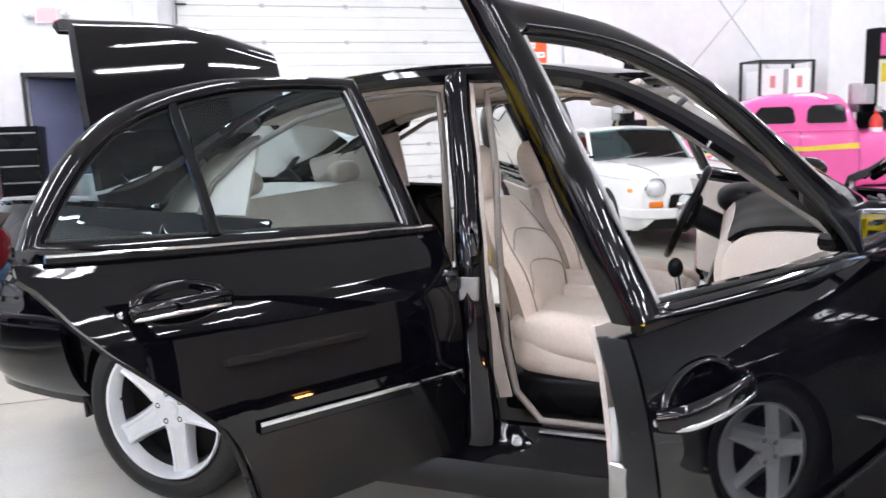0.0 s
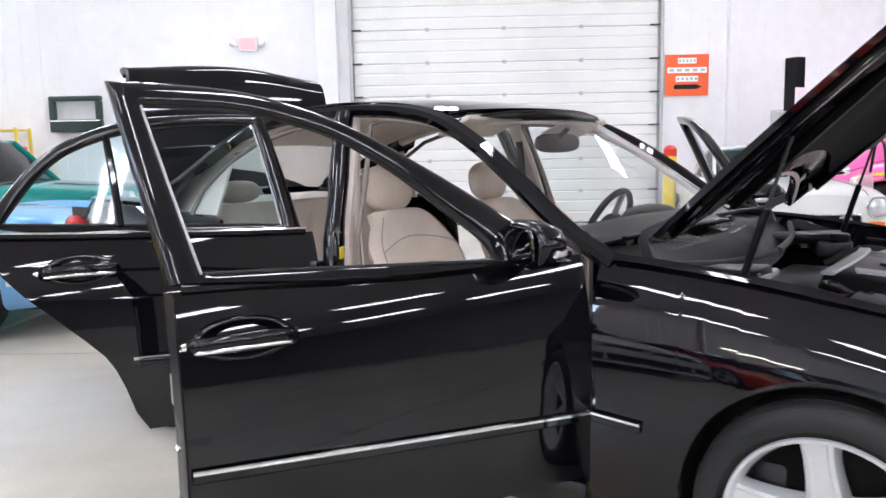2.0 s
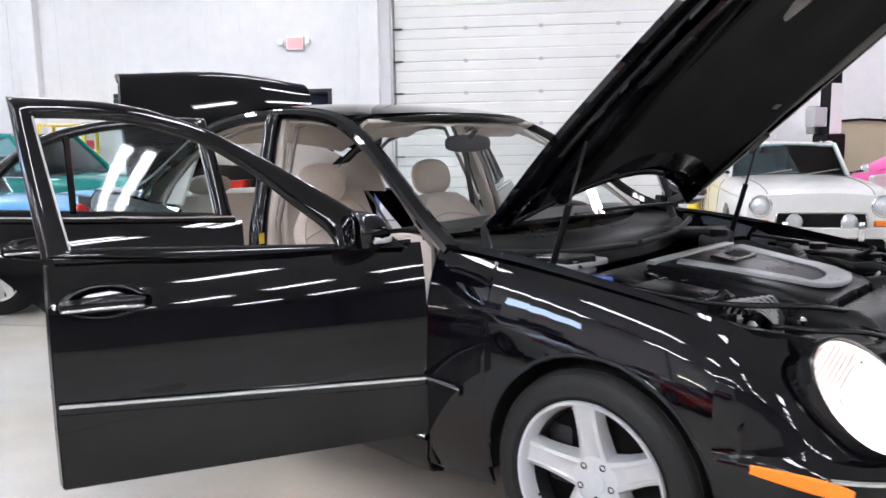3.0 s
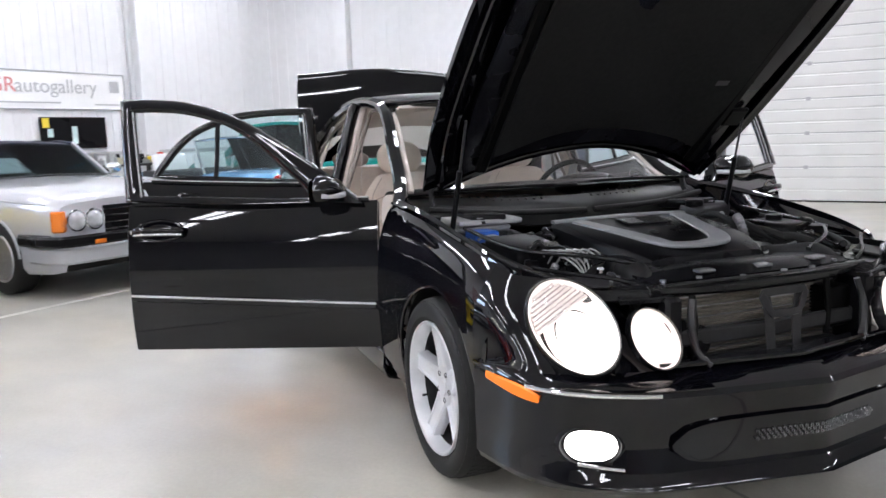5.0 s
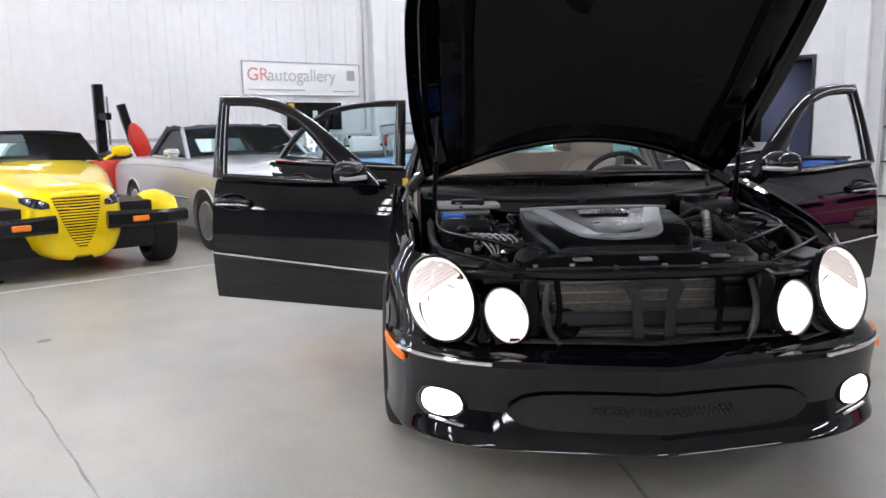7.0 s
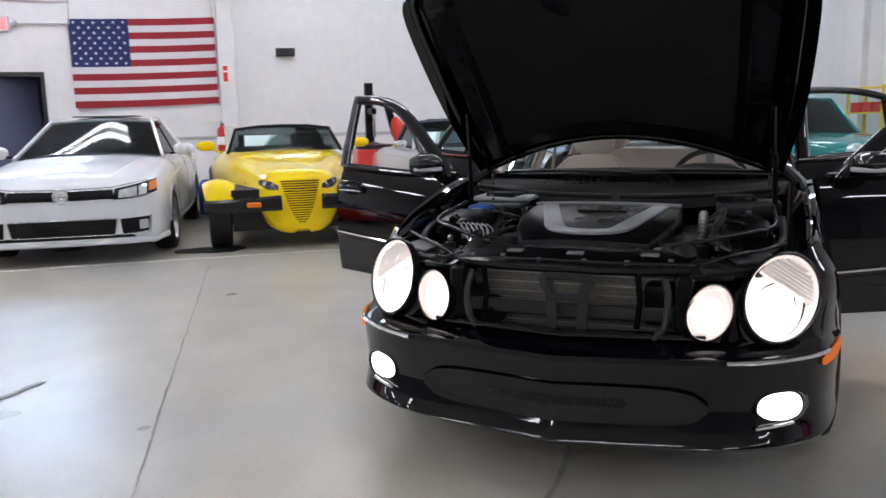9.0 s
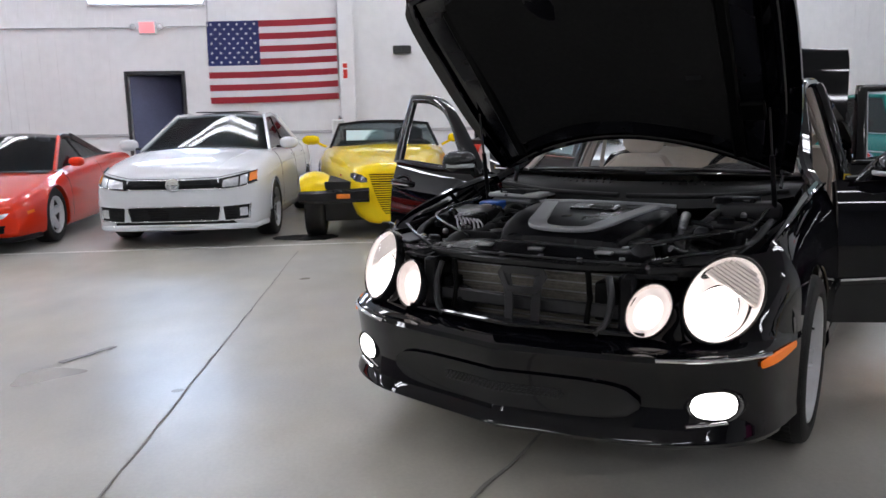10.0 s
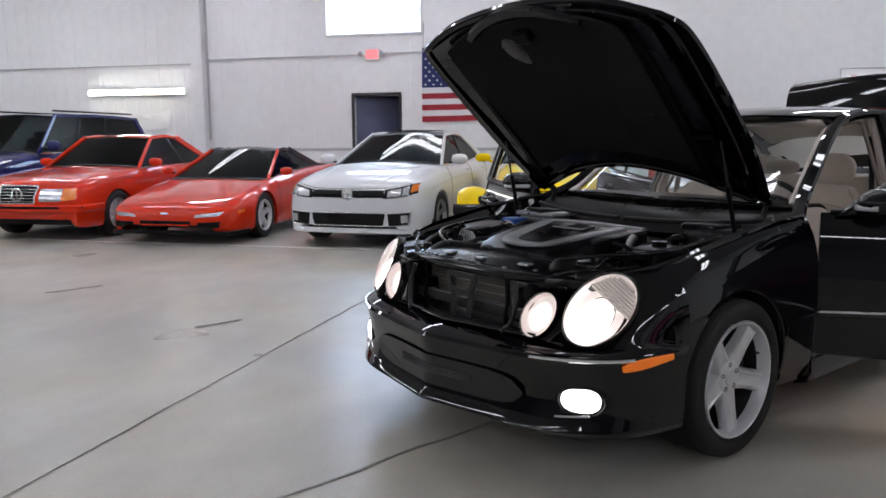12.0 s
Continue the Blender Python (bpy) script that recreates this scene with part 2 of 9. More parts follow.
def add_box(bm, x0, x1, y0, y1, z0, z1, bevel=0.0, seg=1):
    vs = [bm.verts.new((x, y, z)) for z in (z0, z1) for y in (y0, y1) for x in (x0, x1)]
    fs = [bm.faces.new([vs[i] for i in q]) for q in ((0, 2, 3, 1), (4, 5, 7, 6), (0, 1, 5, 4), (2, 6, 7, 3), (0, 4, 6, 2), (1, 3, 7, 5))]
    if bevel:
        es = {e for f in fs for e in f.edges}
        bmesh.ops.bevel(bm, geom=list(es), offset=bevel, segments=seg, affect="EDGES", profile=0.5)
    return bm


def box(x0, x1, y0, y1, z0, z1, bevel=0.0, seg=1):
    return add_box(bmesh.new(), x0, x1, y0, y1, z0, z1, bevel, seg)


def smooth_keys(keys):
    """A smooth function through (x, y) keys."""
    xs = np.array([k[0] for k in keys], float)
    ys = np.array([k[1] for k in keys], float)
    if xs[0] > xs[-1]:
        xs, ys = xs[::-1], ys[::-1]
    h = np.diff(xs)
    d = np.diff(ys) / h
    m = np.empty(len(xs))
    m[0], m[-1] = d[0], d[-1]
    for k in range(1, len(xs) - 1):
        m[k] = 0 if d[k - 1] * d[k] <= 0 else 2 * d[k - 1] * d[k] / (d[k - 1] + d[k])

    def f(x):
        x = min(max(x, xs[0]), xs[-1])
        k = min(max(int(np.searchsorted(xs, x)) - 1, 0), len(h) - 1)
        t = (x - xs[k]) / h[k]
        return float((1 + 2 * t) * (1 - t) ** 2 * ys[k] + t * (1 - t) ** 2 * h[k] * m[k] + t * t * (3 - 2 * t) * ys[k + 1] + t * t * (t - 1) * h[k] * m[k + 1])
    return f


def spline(points, n, closed=False):
    """n points along a smooth curve through the given ones."""
    p = [Vector(q) for q in points]
    k = len(p)
    out = []
    span = k if closed else k - 1
    for i in range(n):
        s = span * i / (n if closed else n - 1)
        a = min(int(s), span - 1)
        t = s - a
        if closed:
            p0, p1, p2, p3 = (p[(a + j) % k] for j in (-1, 0, 1, 2))
        else:
            p1, p2 = p[a], p[a + 1]
            p0 = p[a - 1] if a > 0 else p1 * 2 - p2
            p3 = p[a + 2] if a + 2 < k else p2 * 2 - p1
        out.append(0.5 * (2 * p1 + (p2 - p0) * t + (2 * p0 - 5 * p1 + 4 * p2 - p3) * t * t + (3 * p1 - p0 - 3 * p2 + p3) * t ** 3))
    return out


def add_grid(bm, rows, wrap_u=False, wrap_v=False):
    vs = [[bm.verts.new(p) for p in r] for r in rows]
    nu, nv = len(vs), len(vs[0])
    for i in range(nu if wrap_u else nu - 1):
        for j in range(nv if wrap_v else nv - 1):
            a, b = vs[i], vs[(i + 1) % nu]
            q = [a[j], a[(j + 1) % nv], b[(j + 1) % nv], b[j]]
            if len({v.co.to_tuple(6) for v in q}) > 2:
                bm.faces.new(q)
    return vs


def loft(curves, n, m):
    """A grid n by m through curves given by a few points each."""
    fine = [spline(c, m) for c in curves]
    cols = [spline([f[j] for f in fine], n) for j in range(m)]
    return [[cols[j][i] for j in range(m)] for i in range(n)]


def add_shell(bm, rows, thick):
    """A sheet with thickness: the grid, a copy set back along its normals, and the rim between them."""
    nu, nv = len(rows), len(rows[0])
    back = []
    for i in range(nu):
        line = []
        for j in range(nv):
            du = rows[min(i + 1, nu - 1)][j] - rows[max(i - 1, 0)][j]
            dv = rows[i][min(j + 1, nv - 1)] - rows[i][max(j - 1, 0)]
            n = du.cross(dv)
            n = n.normalized() if n.length > 1e-9 else Vector((0, 0, 0))
            line.append(rows[i][j] + n * thick)
        back.append(line)
    a, b = add_grid(bm, rows), add_grid(bm, back)
    rim = [(i, 0) for i in range(nu)] + [(nu - 1, j) for j in range(1, nv)] + [(i, nv - 1) for i in range(nu - 2, -1, -1)] + [(0, j) for j in range(nv - 2, 0, -1)]
    for k in range(len(rim)):
        p, q = rim[k], rim[(k + 1) % len(rim)]
        try:
            bm.faces.new([a[p[0]][p[1]], a[q[0]][q[1]], b[q[0]][q[1]], b[p[0]][p[1]]])
        except ValueError:
            pass
    return bm


def shell(rows, thick):
    return add_shell(bmesh.new(), rows, thick)


def add_sweep(bm, points, section, up=(0, 0, 1), closed=False, scale=None):
    """Sweeps a closed section of (side, up) pairs along points."""
    up = Vector(up)
    rows = []
    k = len(points)
    for i, p in enumerate(points):
        a = points[(i - 1) % k] if closed or i > 0 else points[0]
        b = points[(i + 1) % k] if closed or i < k - 1 else points[-1]
        t = (Vector(b) - Vector(a)).normalized()
        side = t.cross(up)
        side = side.normalized() if side.length > 1e-6 else Vector((1, 0, 0))
        top = side.cross(t).normalized()
        f = scale[i] if scale else 1.0
        rows.append([Vector(p) + side * (s * f) + top * (h * f) for s, h in section])
    vs = add_grid(bm, rows, wrap_u=closed, wrap_v=True)
    if not closed:
        for r in (vs[0], vs[-1]):
            bm.faces.new(r)
    return bm


def sweep(points, section, up=(0, 0, 1), closed=False, scale=None):
    return add_sweep(bmesh.new(), points, section, up, closed, scale)


def rect(w, h, r=0.0):
    """A rectangle section, its corners cut by r."""
    w, h = w / 2, h / 2
    if not r:
        return [(-w, -h), (w, -h), (w, h), (-w, h)]
    return [(-w + r, -h), (w - r, -h), (w, -h + r), (w, h - r), (w - r, h), (-w + r, h), (-w, h - r), (-w, -h + r)]


def ring(r, n=8, q=None):
    q = r if q is None else q
    return [(r * math.cos(2 * math.pi * i / n), q * math.sin(2 * math.pi * i / n)) for i in range(n)]


def add_turned(bm, profile, n=32, axis="y", centre=(0, 0, 0), closed=False):
    """Turns a profile of (along, radius) pairs about an axis."""
    c = Vector(centre)
    rows = []
    for i in range(n):
        a = 2 * math.pi * i / n
        row = []
        for s, r in profile:
            q = {"y": (r * math.cos(a), s, r * math.sin(a)), "z": (r * math.cos(a), r * math.sin(a), s), "x": (s, r * math.cos(a), r * math.sin(a))}[axis]
            row.append(c + Vector(q))
        rows.append(row)
    add_grid(bm, rows, wrap_u=True, wrap_v=closed)
    bmesh.ops.remove_doubles(bm, verts=bm.verts, dist=1e-5)
    return bm


def turned(profile, n=32, axis="y", centre=(0, 0, 0), closed=False):
    return add_turned(bmesh.new(), profile, n, axis, centre, closed)


def add_prism(bm, outline, back, plane="xz", at=0.0):
    """A flat outline of 2D points pushed out by back along the third axis."""
    def put(a, b, c):
        return {"xz": (a, c, b), "xy": (a, b, c), "yz": (c, a, b)}[plane]
    f = [bm.verts.new(put(a, b, at)) for a, b in outline]
    g = [bm.verts.new(put(a, b, at + back)) for a, b in outline]
    bm.faces.new(f)
    bm.faces.new(g[::-1])
    for i in range(len(f)):
        j = (i + 1) % len(f)
        bm.faces.new([f[i], g[i], g[j], f[j]])
    return bm


def prism(outline, back, plane="xz", at=0.0):
    return add_prism(bmesh.new(), outline, back, plane, at)


def ellipsoid(c, r, nu=20, nv=12, power=1.0):
    bm = bmesh.new()
    bmesh.ops.create_uvsphere(bm, u_segments=nu, v_segments=nv, radius=1.0)
    for v in bm.verts:
        q = [math.copysign(abs(a) ** power, a) for a in v.co]
        v.co = Vector((c[0] + r[0] * q[0], c[1] + r[1] * q[1], c[2] + r[2] * q[2]))
    return bm


def moved(bm, m):
    bmesh.ops.transform(bm, matrix=m, verts=bm.verts)
    return bm


# ---- the hall ----
def slab(name, u0, u1, v0, v1, z0, z1, mat, label, category, bevel=0.0):
    ob = mesh_object(name, box(u0, u1, v0, v1, z0, z1, bevel), mat)
    ob.matrix_world = HALL
    return tagged(ob, label, category, kind="structure")


def inset(parent, name, u0, u1, v0, v1, z0, z1, mat, label="", bevel=0.0):
    return part(name, box(u0, u1, v0, v1, z0, z1, bevel), mat, parent, label)


floor = slab("floor", UB - 0.3, UE + 0.3, VS - 0.3, VA + 0.3, -0.2, 0.0, M_FLOOR, "pale grey polished concrete hall floor with joints", "floor")
slab("ceiling", UB - 0.3, UE + 0.3, VS - 0.3, VA + 0.3, ZC, ZC + 0.2, M_CEIL, "white metal deck ceiling of the hall", "ceiling")
# flag wall with a dark doorway cut through it
DV0, DV1, DZ = -5.40, -4.43, 2.19
west = slab("wall_west", UB - 0.25, UB, DV1, VA + 0.3, 0.0, ZC, M_WALL, "white ribbed metal wall behind the parked cars", "wall")
inset(west, "wall_panel", UB - 0.25, UB, VS - 0.3, DV0, 0.0, ZC, M_WALL)
inset(west, "wall_panel", UB - 0.25, UB, DV0, DV1, DZ, ZC, M_WALL)
# roller door wall, opened for the roller door and a dark doorway
RU0, RU1, RZ = -2.95, 2.08, 4.3
EU0, EU1, EZ = -5.0, -4.1, 2.21
north = slab("wall_north", UB, EU0, VA, VA + 0.25, 0.0, ZC, M_WALL, "white painted wall with roller door", "wall")
inset(north, "wall_panel", EU0, EU1, VA, VA + 0.25, EZ, ZC, M_WALL)
inset(north, "wall_panel", EU1, RU0, VA, VA + 0.25, 0.0, ZC, M_WALL)
inset(north, "wall_panel", RU0, RU1, VA, VA + 0.25, RZ, ZC, M_WALL)
inset(north, "wall_panel", RU1, UE, VA, VA + 0.25, 0.0, ZC, M_WALL)
# Two closing walls out of view, kept grey to hold reflections down.
slab("wall_east", UE, UE + 0.25, VS - 0.3, VA + 0.3, 0.0, ZC, M_FARWALL, "plain far wall out of view, greyed for dark reflections", "wall")
slab("wall_south", UB, UE, VS - 0.25, VS, 0.0, ZC, M_FARWALL, "plain far wall out of view, greyed for dark reflections", "wall")
# ribs of the sheet metal, in stretches between the pillars
ribs = bmesh.new()
v = VS + 0.15
while v < VA - 0.1:
    if not (DV0 - 0.08 < v < DV1 + 0.08):
        add_box(ribs, UB, UB + 0.008, v - 0.018, v + 0.018, 1.13, ZC)
        add_box(ribs, UB, UB + 0.003, v + 0.12, v + 0.135, 1.13, ZC)
    v += 0.305
ob = mesh_object("wall_ribs", ribs, M_WALL)
ob.matrix_world = HALL
tagged(ob, "raised ribs of the white metal wall", "wall ribs", kind="structure")
ribs = bmesh.new()
u = UB + 0.2
while u < 18:
    if not (RU0 - 0.5 < u < RU1 + 0.2) and not (EU0 - 0.1 < u < EU1 + 0.1):
        add_box(ribs, u - 0.018, u + 0.018, VA - 0.005, VA, 0.0, ZC)
    u += 0.305
ob = mesh_object("wall_ribs", ribs, M_WALL)
ob.matrix_world = HALL
tagged(ob, "raised ribs of the white metal wall", "wall ribs", kind="structure")
for v0, v1 in ((VS, DV0 - 0.07), (DV1 + 0.07, VA)):
    slab("wall_rail", UB, UB + 0.035, v0, v1, 1.06, 1.12, M_RAIL, "grey rail along the white wall", "wall rail", 0.006)
slab("wall_liner", UB, UB + 0.012, VS, DV0 - 0.07, 0.0, 1.06, M_WALL, "smooth white liner below the rail", "wall liner")
slab("wall_liner", UB, UB + 0.012, DV1 + 0.07, VA, 0.0, 1.06, M_WALL, "smooth white liner below the rail", "wall liner")
for v in (-8.93, -1.39, 6.85):
    slab("pillar_" + str(abs(int(v))), UB, UB + 0.20, v - 0.14, v + 0.14, 0.0, ZC, M_WALL, "white steel pillar against the wall", "pillar", 0.01)
for u0, u1, d in ((-3.52, -3.18, 0.16), (3.16, 3.32, 0.12), (8.2, 9.4, 0.5), (-9.6, -9.3, 0.18)):
    slab("pillar_north_" + str(abs(int(u0 * 10))), u0, u1, VA - d, VA, 0.0, ZC, M_WALL, "white steel pillar beside the roller door", "pillar", 0.01)


def conduit(points, r=0.014):
    o = mesh_object("conduit", sweep([Vector(p) for p in points], ring(r, 8)), M_RAIL, 60)
    o.matrix_world = HALL
    return tagged(o, "thin grey electrical conduit on the wall", "conduit", kind="structure")


conduit([(UB + 0.04, -25, 2.94), (UB + 0.04, -9.07, 2.94)])
conduit([(UB + 0.04, -8.79, 3.02), (UB + 0.04, -5.18, 3.02)])
conduit([(UB + 0.04, -4.78, 3.03), (UB + 0.04, -3.9, 3.04), (UB + 0.04, -3.88, 3.6)])
conduit([(UB + 0.05, 6.56, 1.2), (UB + 0.05, 6.56, 5.8)], 0.02)
conduit([(UB + 0.05, -8.75, 1.3), (UB + 0.05, -8.75, 5.8)], 0.025)
conduit([(4.6, VA - 0.06, 1.2), (7.9, VA - 0.06, 4.6)], 0.01)
conduit([(7.9, VA - 0.06, 1.5), (4.4, VA - 0.06, 5.4)], 0.01)


def doorway(name, m, w, h):
    """Steel frame and a dark leaf standing ajar; front faces -y."""
    o = tagged(new(name), "dark doorway with black steel frame", "door", kind="structure")
    o.matrix_world = m
    for x0, x1 in ((-w / 2 - 0.06, -w / 2), (w / 2, w / 2 + 0.06)):
        part("door_frame", box(x0, x1, -0.025, 0.12, 0, h + 0.06, 0.005), M_DOORFRAME, o)
    part("door_frame", box(-w / 2, w / 2, -0.025, 0.12, h, h + 0.06, 0.005), M_DOORFRAME, o)
    part("door_leaf", moved(box(0, w, -0.02, 0.02, 0.01, h - 0.01, 0.003), pose(-w / 2, 0.10, 0, 0, 0, 38)), M_DOORLEAF, o, "dark door leaf ajar, bluish light in its colour")
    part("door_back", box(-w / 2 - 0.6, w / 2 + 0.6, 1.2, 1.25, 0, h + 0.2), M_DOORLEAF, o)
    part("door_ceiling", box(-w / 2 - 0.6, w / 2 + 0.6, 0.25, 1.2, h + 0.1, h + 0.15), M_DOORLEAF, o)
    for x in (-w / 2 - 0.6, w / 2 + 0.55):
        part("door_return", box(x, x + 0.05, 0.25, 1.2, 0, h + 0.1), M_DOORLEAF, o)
    part("door_floor", box(-w / 2 - 0.6, w / 2 + 0.6, 0.0, 1.2, -0.05, -0.004), M_FLOOR, o)
    return o


doorway("door_1", hall(UB, (DV0 + DV1) / 2, 0, 90), DV1 - DV0, DZ)
doorway("door_2", hall((EU0 + EU1) / 2, VA, 0, 0), EU1 - EU0, EZ)

# roller door of ribbed white sections
rdoor = tagged(new("door_3"), "closed white sectional roller door with ribs", "roller door", kind="structure")
rdoor.matrix_world = HALL
sec = 0.535
for k in range(8):
    z0 = 0.012 + k * sec
    rows = []
    for z, d in ((0, 0.0), (0.012, 0.012), (0.16, 0.012), (0.172, 0.0), (0.184, 0.0), (0.196, 0.012), (0.35, 0.012), (0.362, 0.0), (0.374, 0.0), (0.386, 0.012), (sec - 0.02, 0.012), (sec - 0.006, 0.0)):
        rows.append([Vector((RU0 + 0.02, VA + 0.06 - d, z0 + z)), Vector((RU1 - 0.02, VA + 0.06 - d, z0 + z))])
    part("door_section", shell(rows, 0.03), M_DOORWHITE, rdoor)
    part("section_gap", box(RU0 + 0.02, RU1 - 0.02, VA + 0.055, VA + 0.07, z0 - 0.008, z0 + 0.006), M_RAIL, rdoor)
    for u in (-1.72, -0.46, 0.80):
        part("section_hinge", box(u - 0.035, u + 0.035, VA + 0.040, VA + 0.05, z0 - 0.03, z0 + 0.03, 0.004), M_RAIL, rdoor)
    for u, d in ((RU0, 1), (RU1, -1)):
        part("roller_bracket", box(min(u, u + d * 0.16), max(u, u + d * 0.16), VA - 0.01, VA + 0.04, z0 - 0.012, z0 + 0.012, 0.004), M_DARKSTEEL, rdoor)
for u in (RU0 - 0.05, RU1):
    part("door_track", box(u, u + 0.05, VA - 0.05, VA + 0.05, 0, 4.3, 0.006), M_RAIL, rdoor)
part("bottom_seal", box(RU0 + 0.02, RU1 - 0.02, VA + 0.04, VA + 0.09, 0.0, 0.02), M_RUBBER, rdoor)

# joints, line and marks in the floor
def floor_strip(name, a, b, w, mat, label, category, z=0.003, n=14, wob=0.0):
    a, b = Vector(a), Vector(b)
    side = Vector((-(b - a).y, (b - a).x)).normalized()
    rows = []
    for i in range(n):
        p = a.lerp(b, i / (n - 1)) + side * (wob * (noise.noise(Vector((a.x * 3 + i * 0.7, b.y, 0.3)))))
        ww = w * (1 + 0.5 * noise.noise(Vector((i * 0.9, a.y, a.x)))) if wob else w
        rows.append([Vector((p.x + side.x * ww / 2 * k, p.y + side.y * ww / 2 * k, z)) for k in (-1, 1)])
    bm = shell(rows, 0.002)
    o = mesh_object(name, bm, mat)
    o.matrix_world = HALL
    return tagged(o, label, category, kind="structure")


floor_strip("floor_line", (-4.79, -14), (-4.79, 9.5), 0.065, M_LINE, "worn white parking line on the concrete", "floor line", n=60, wob=0.006)
floor_strip("floor_joint", (-4.4, -1.72), (3.6, -2.02), 0.008, M_JOINT, "dark saw-cut joint in the concrete", "floor joint", n=60, wob=0.010)
floor_strip("floor_joint", (4.2, -2.9), (-1.2, 0.72), 0.014, M_STAIN, "dirty joint crossing the concrete under the car", "floor joint", n=40, wob=0.03)
floor_strip("floor_joint", (1.9, 9.9), (2.2, -8.0), 0.008, M_JOINT, "dark saw-cut joint in the concrete", "floor joint", n=60, wob=0.02)
floor_strip("floor_joint", (-9.0, 2.55), (-1.6, 2.35), 0.008, M_JOINT, "dark saw-cut joint in the concrete", "floor joint", n=40, wob=0.02)
floor_strip("floor_mark", (-1.22, -2.47), (-0.94, -2.66), 0.045, M_MARK, "short dark rubber mark on the concrete", "floor mark", n=14, wob=0.02)
floor_strip("floor_mark", (-2.15, -4.35), (-1.75, -4.6), 0.05, M_MARK, "short dark rubber mark on the concrete", "floor mark", n=14, wob=0.02)

# ---- lamps of the hall ----
light = thing("ceiling_light", hall(0, 0, 4.9), "white fluorescent strip light hanging under the ceiling", "ceiling light", "strip lights")
part("housing", box(-1.22, 1.22, -0.20, 0.20, 0.035, 0.10, 0.01), M_WHITE, light)
for y in (-0.11, 0.11):
    part("tube", box(-1.17, 1.17, y - 0.055, y + 0.055, 0.0, 0.03, 0.008), M_TUBE, light, "glowing tubes")
for x in (-1.05, 1.05):
    part("hanger", sweep([Vector((x, 0, 0.1)), Vector((x, 0, ZC - 4.9))], ring(0.004, 6)), M_STEEL, light)
for i, u in enumerate((-9.6, -5.4, -1.2, 3.0, 7.2, 11.4)):
    for j in range(8):
        v = -19.5 + 3.9 * j
        if (i, j) in ((0, 0), (3, 4), (3, 5), (3, 6), (4, 5)):
            continue
        copy_thing(light, hall(u, v, 4.9, 90))
light.matrix_world = hall(-9.6, -19.5, 4.9, 90)

# ---- the black sedan: x forward, y to its left, origin under the front axle ----
sedan = thing("sedan", pose(0, 0, 0), "glossy black sedan with doors, hood and trunk open", "car")

XF, XR, ZW = -0.02, -2.854, 0.327          # axles and wheel centre height
PLAN = smooth_keys([(0.63, 0.812), (0.43, 0.868), (0.2, 0.888), (-0.3, 0.898), (-1.0, 0.906), (-2.4, 0.908), (-3.0, 0.892), (-3.4, 0.862), (-3.7, 0.80), (-3.86, 0.70)])
TOP = smooth_keys([(0.63, 0.60), (0.5, 0.735), (0.3, 0.835), (0.0, 0.895), (-0.35, 0.945), (-0.62, 0.965), (-1.2, 0.962), (-1.8, 0.97), (-2.5, 0.995), (-3.0, 1.02), (-3.5, 1.035), (-3.86, 1.02)])
INSET = smooth_keys([(0.0, 0.065), (0.07, 0.035), (0.18, 0.018), (0.34, 0.005), (0.48, 0.0), (0.60, 0.004), (0.70, 0.012), (0.80, 0.026), (0.88, 0.045), (0.94, 0.068), (1.0, 0.105)])
DOOR_INSET = smooth_keys([(0.48, 0.0), (0.60, 0.002), (0.70, 0.008), (0.80, 0.019), (0.88, 0.032), (0.94, 0.045), (0.98, 0.056), (1.0, 0.064)])     # front door, under its flared frame


def side_y(x, z):
    t = (z - 0.19) / (TOP(x) - 0.19)
    return PLAN(x) - INSET(min(max(t, 0), 1))


def side_panel(s, x0, x1, low, high, nx=24, nz=18, xs=None):
    xs = xs or [x0 + (x1 - x0) * i / (nx - 1) for i in range(nx)]
    rows = []
    for x in xs:
        a, b = low(x), high(x)
        rows.append([Vector((x, s * side_y(x, a + (b - a) * j / (nz - 1)), a + (b - a) * j / (nz - 1))) for j in range(nz)])
    return rows


def arch(xa, r, base):
    def f(x):
        d = r * r - (x - xa) ** 2
        return max(base, ZW + math.sqrt(d)) if d > 0 else base
    return f


def arch_samples(x0, x1, xa, r, n=34):
    xs = {x0, x1}
    for i in range(n):
        xs.add(xa + (r + 0.0005) * math.cos(math.pi * i / (n - 1)))
    for i in range(14):
        xs.add(x0 + (x1 - x0) * i / 13)
    return sorted(x for x in xs if min(x0, x1) <= x <= max(x0, x1))


DOOR_F, DOOR_M, DOOR_R = -0.64, -1.745, -2.86    # front edge, joint between the doors, rear tip of the rear door
OPEN_R, OPEN_L = 64.5, 62.0


def door_rear_low(x):
    """Lower edge of the rear door, cut away over the wheel."""
    keys = [(-1.745, 0.318), (-2.385, 0.325), (-2.405, 0.39), (-2.44, 0.51), (-2.48, 0.585), (-2.54, 0.650), (-2.64, 0.748), (-2.71, 0.812), (-2.77, 0.880), (-2.82, 0.955), (-2.86, 0.990)]
    return float(np.interp(-x, [-k[0] for k in keys], [k[1] for k in keys]))


def glasshouse_y(x, z, flare=0.0):
    """Half width of the window plane."""
    t = (z - 0.96) / 0.45
    y = 0.795 + flare * (1 - 0.02 * t) - 0.175 * t - 0.02 * t * t
    return y - max(0.0, -x - 2.3) ** 2 * 0.12


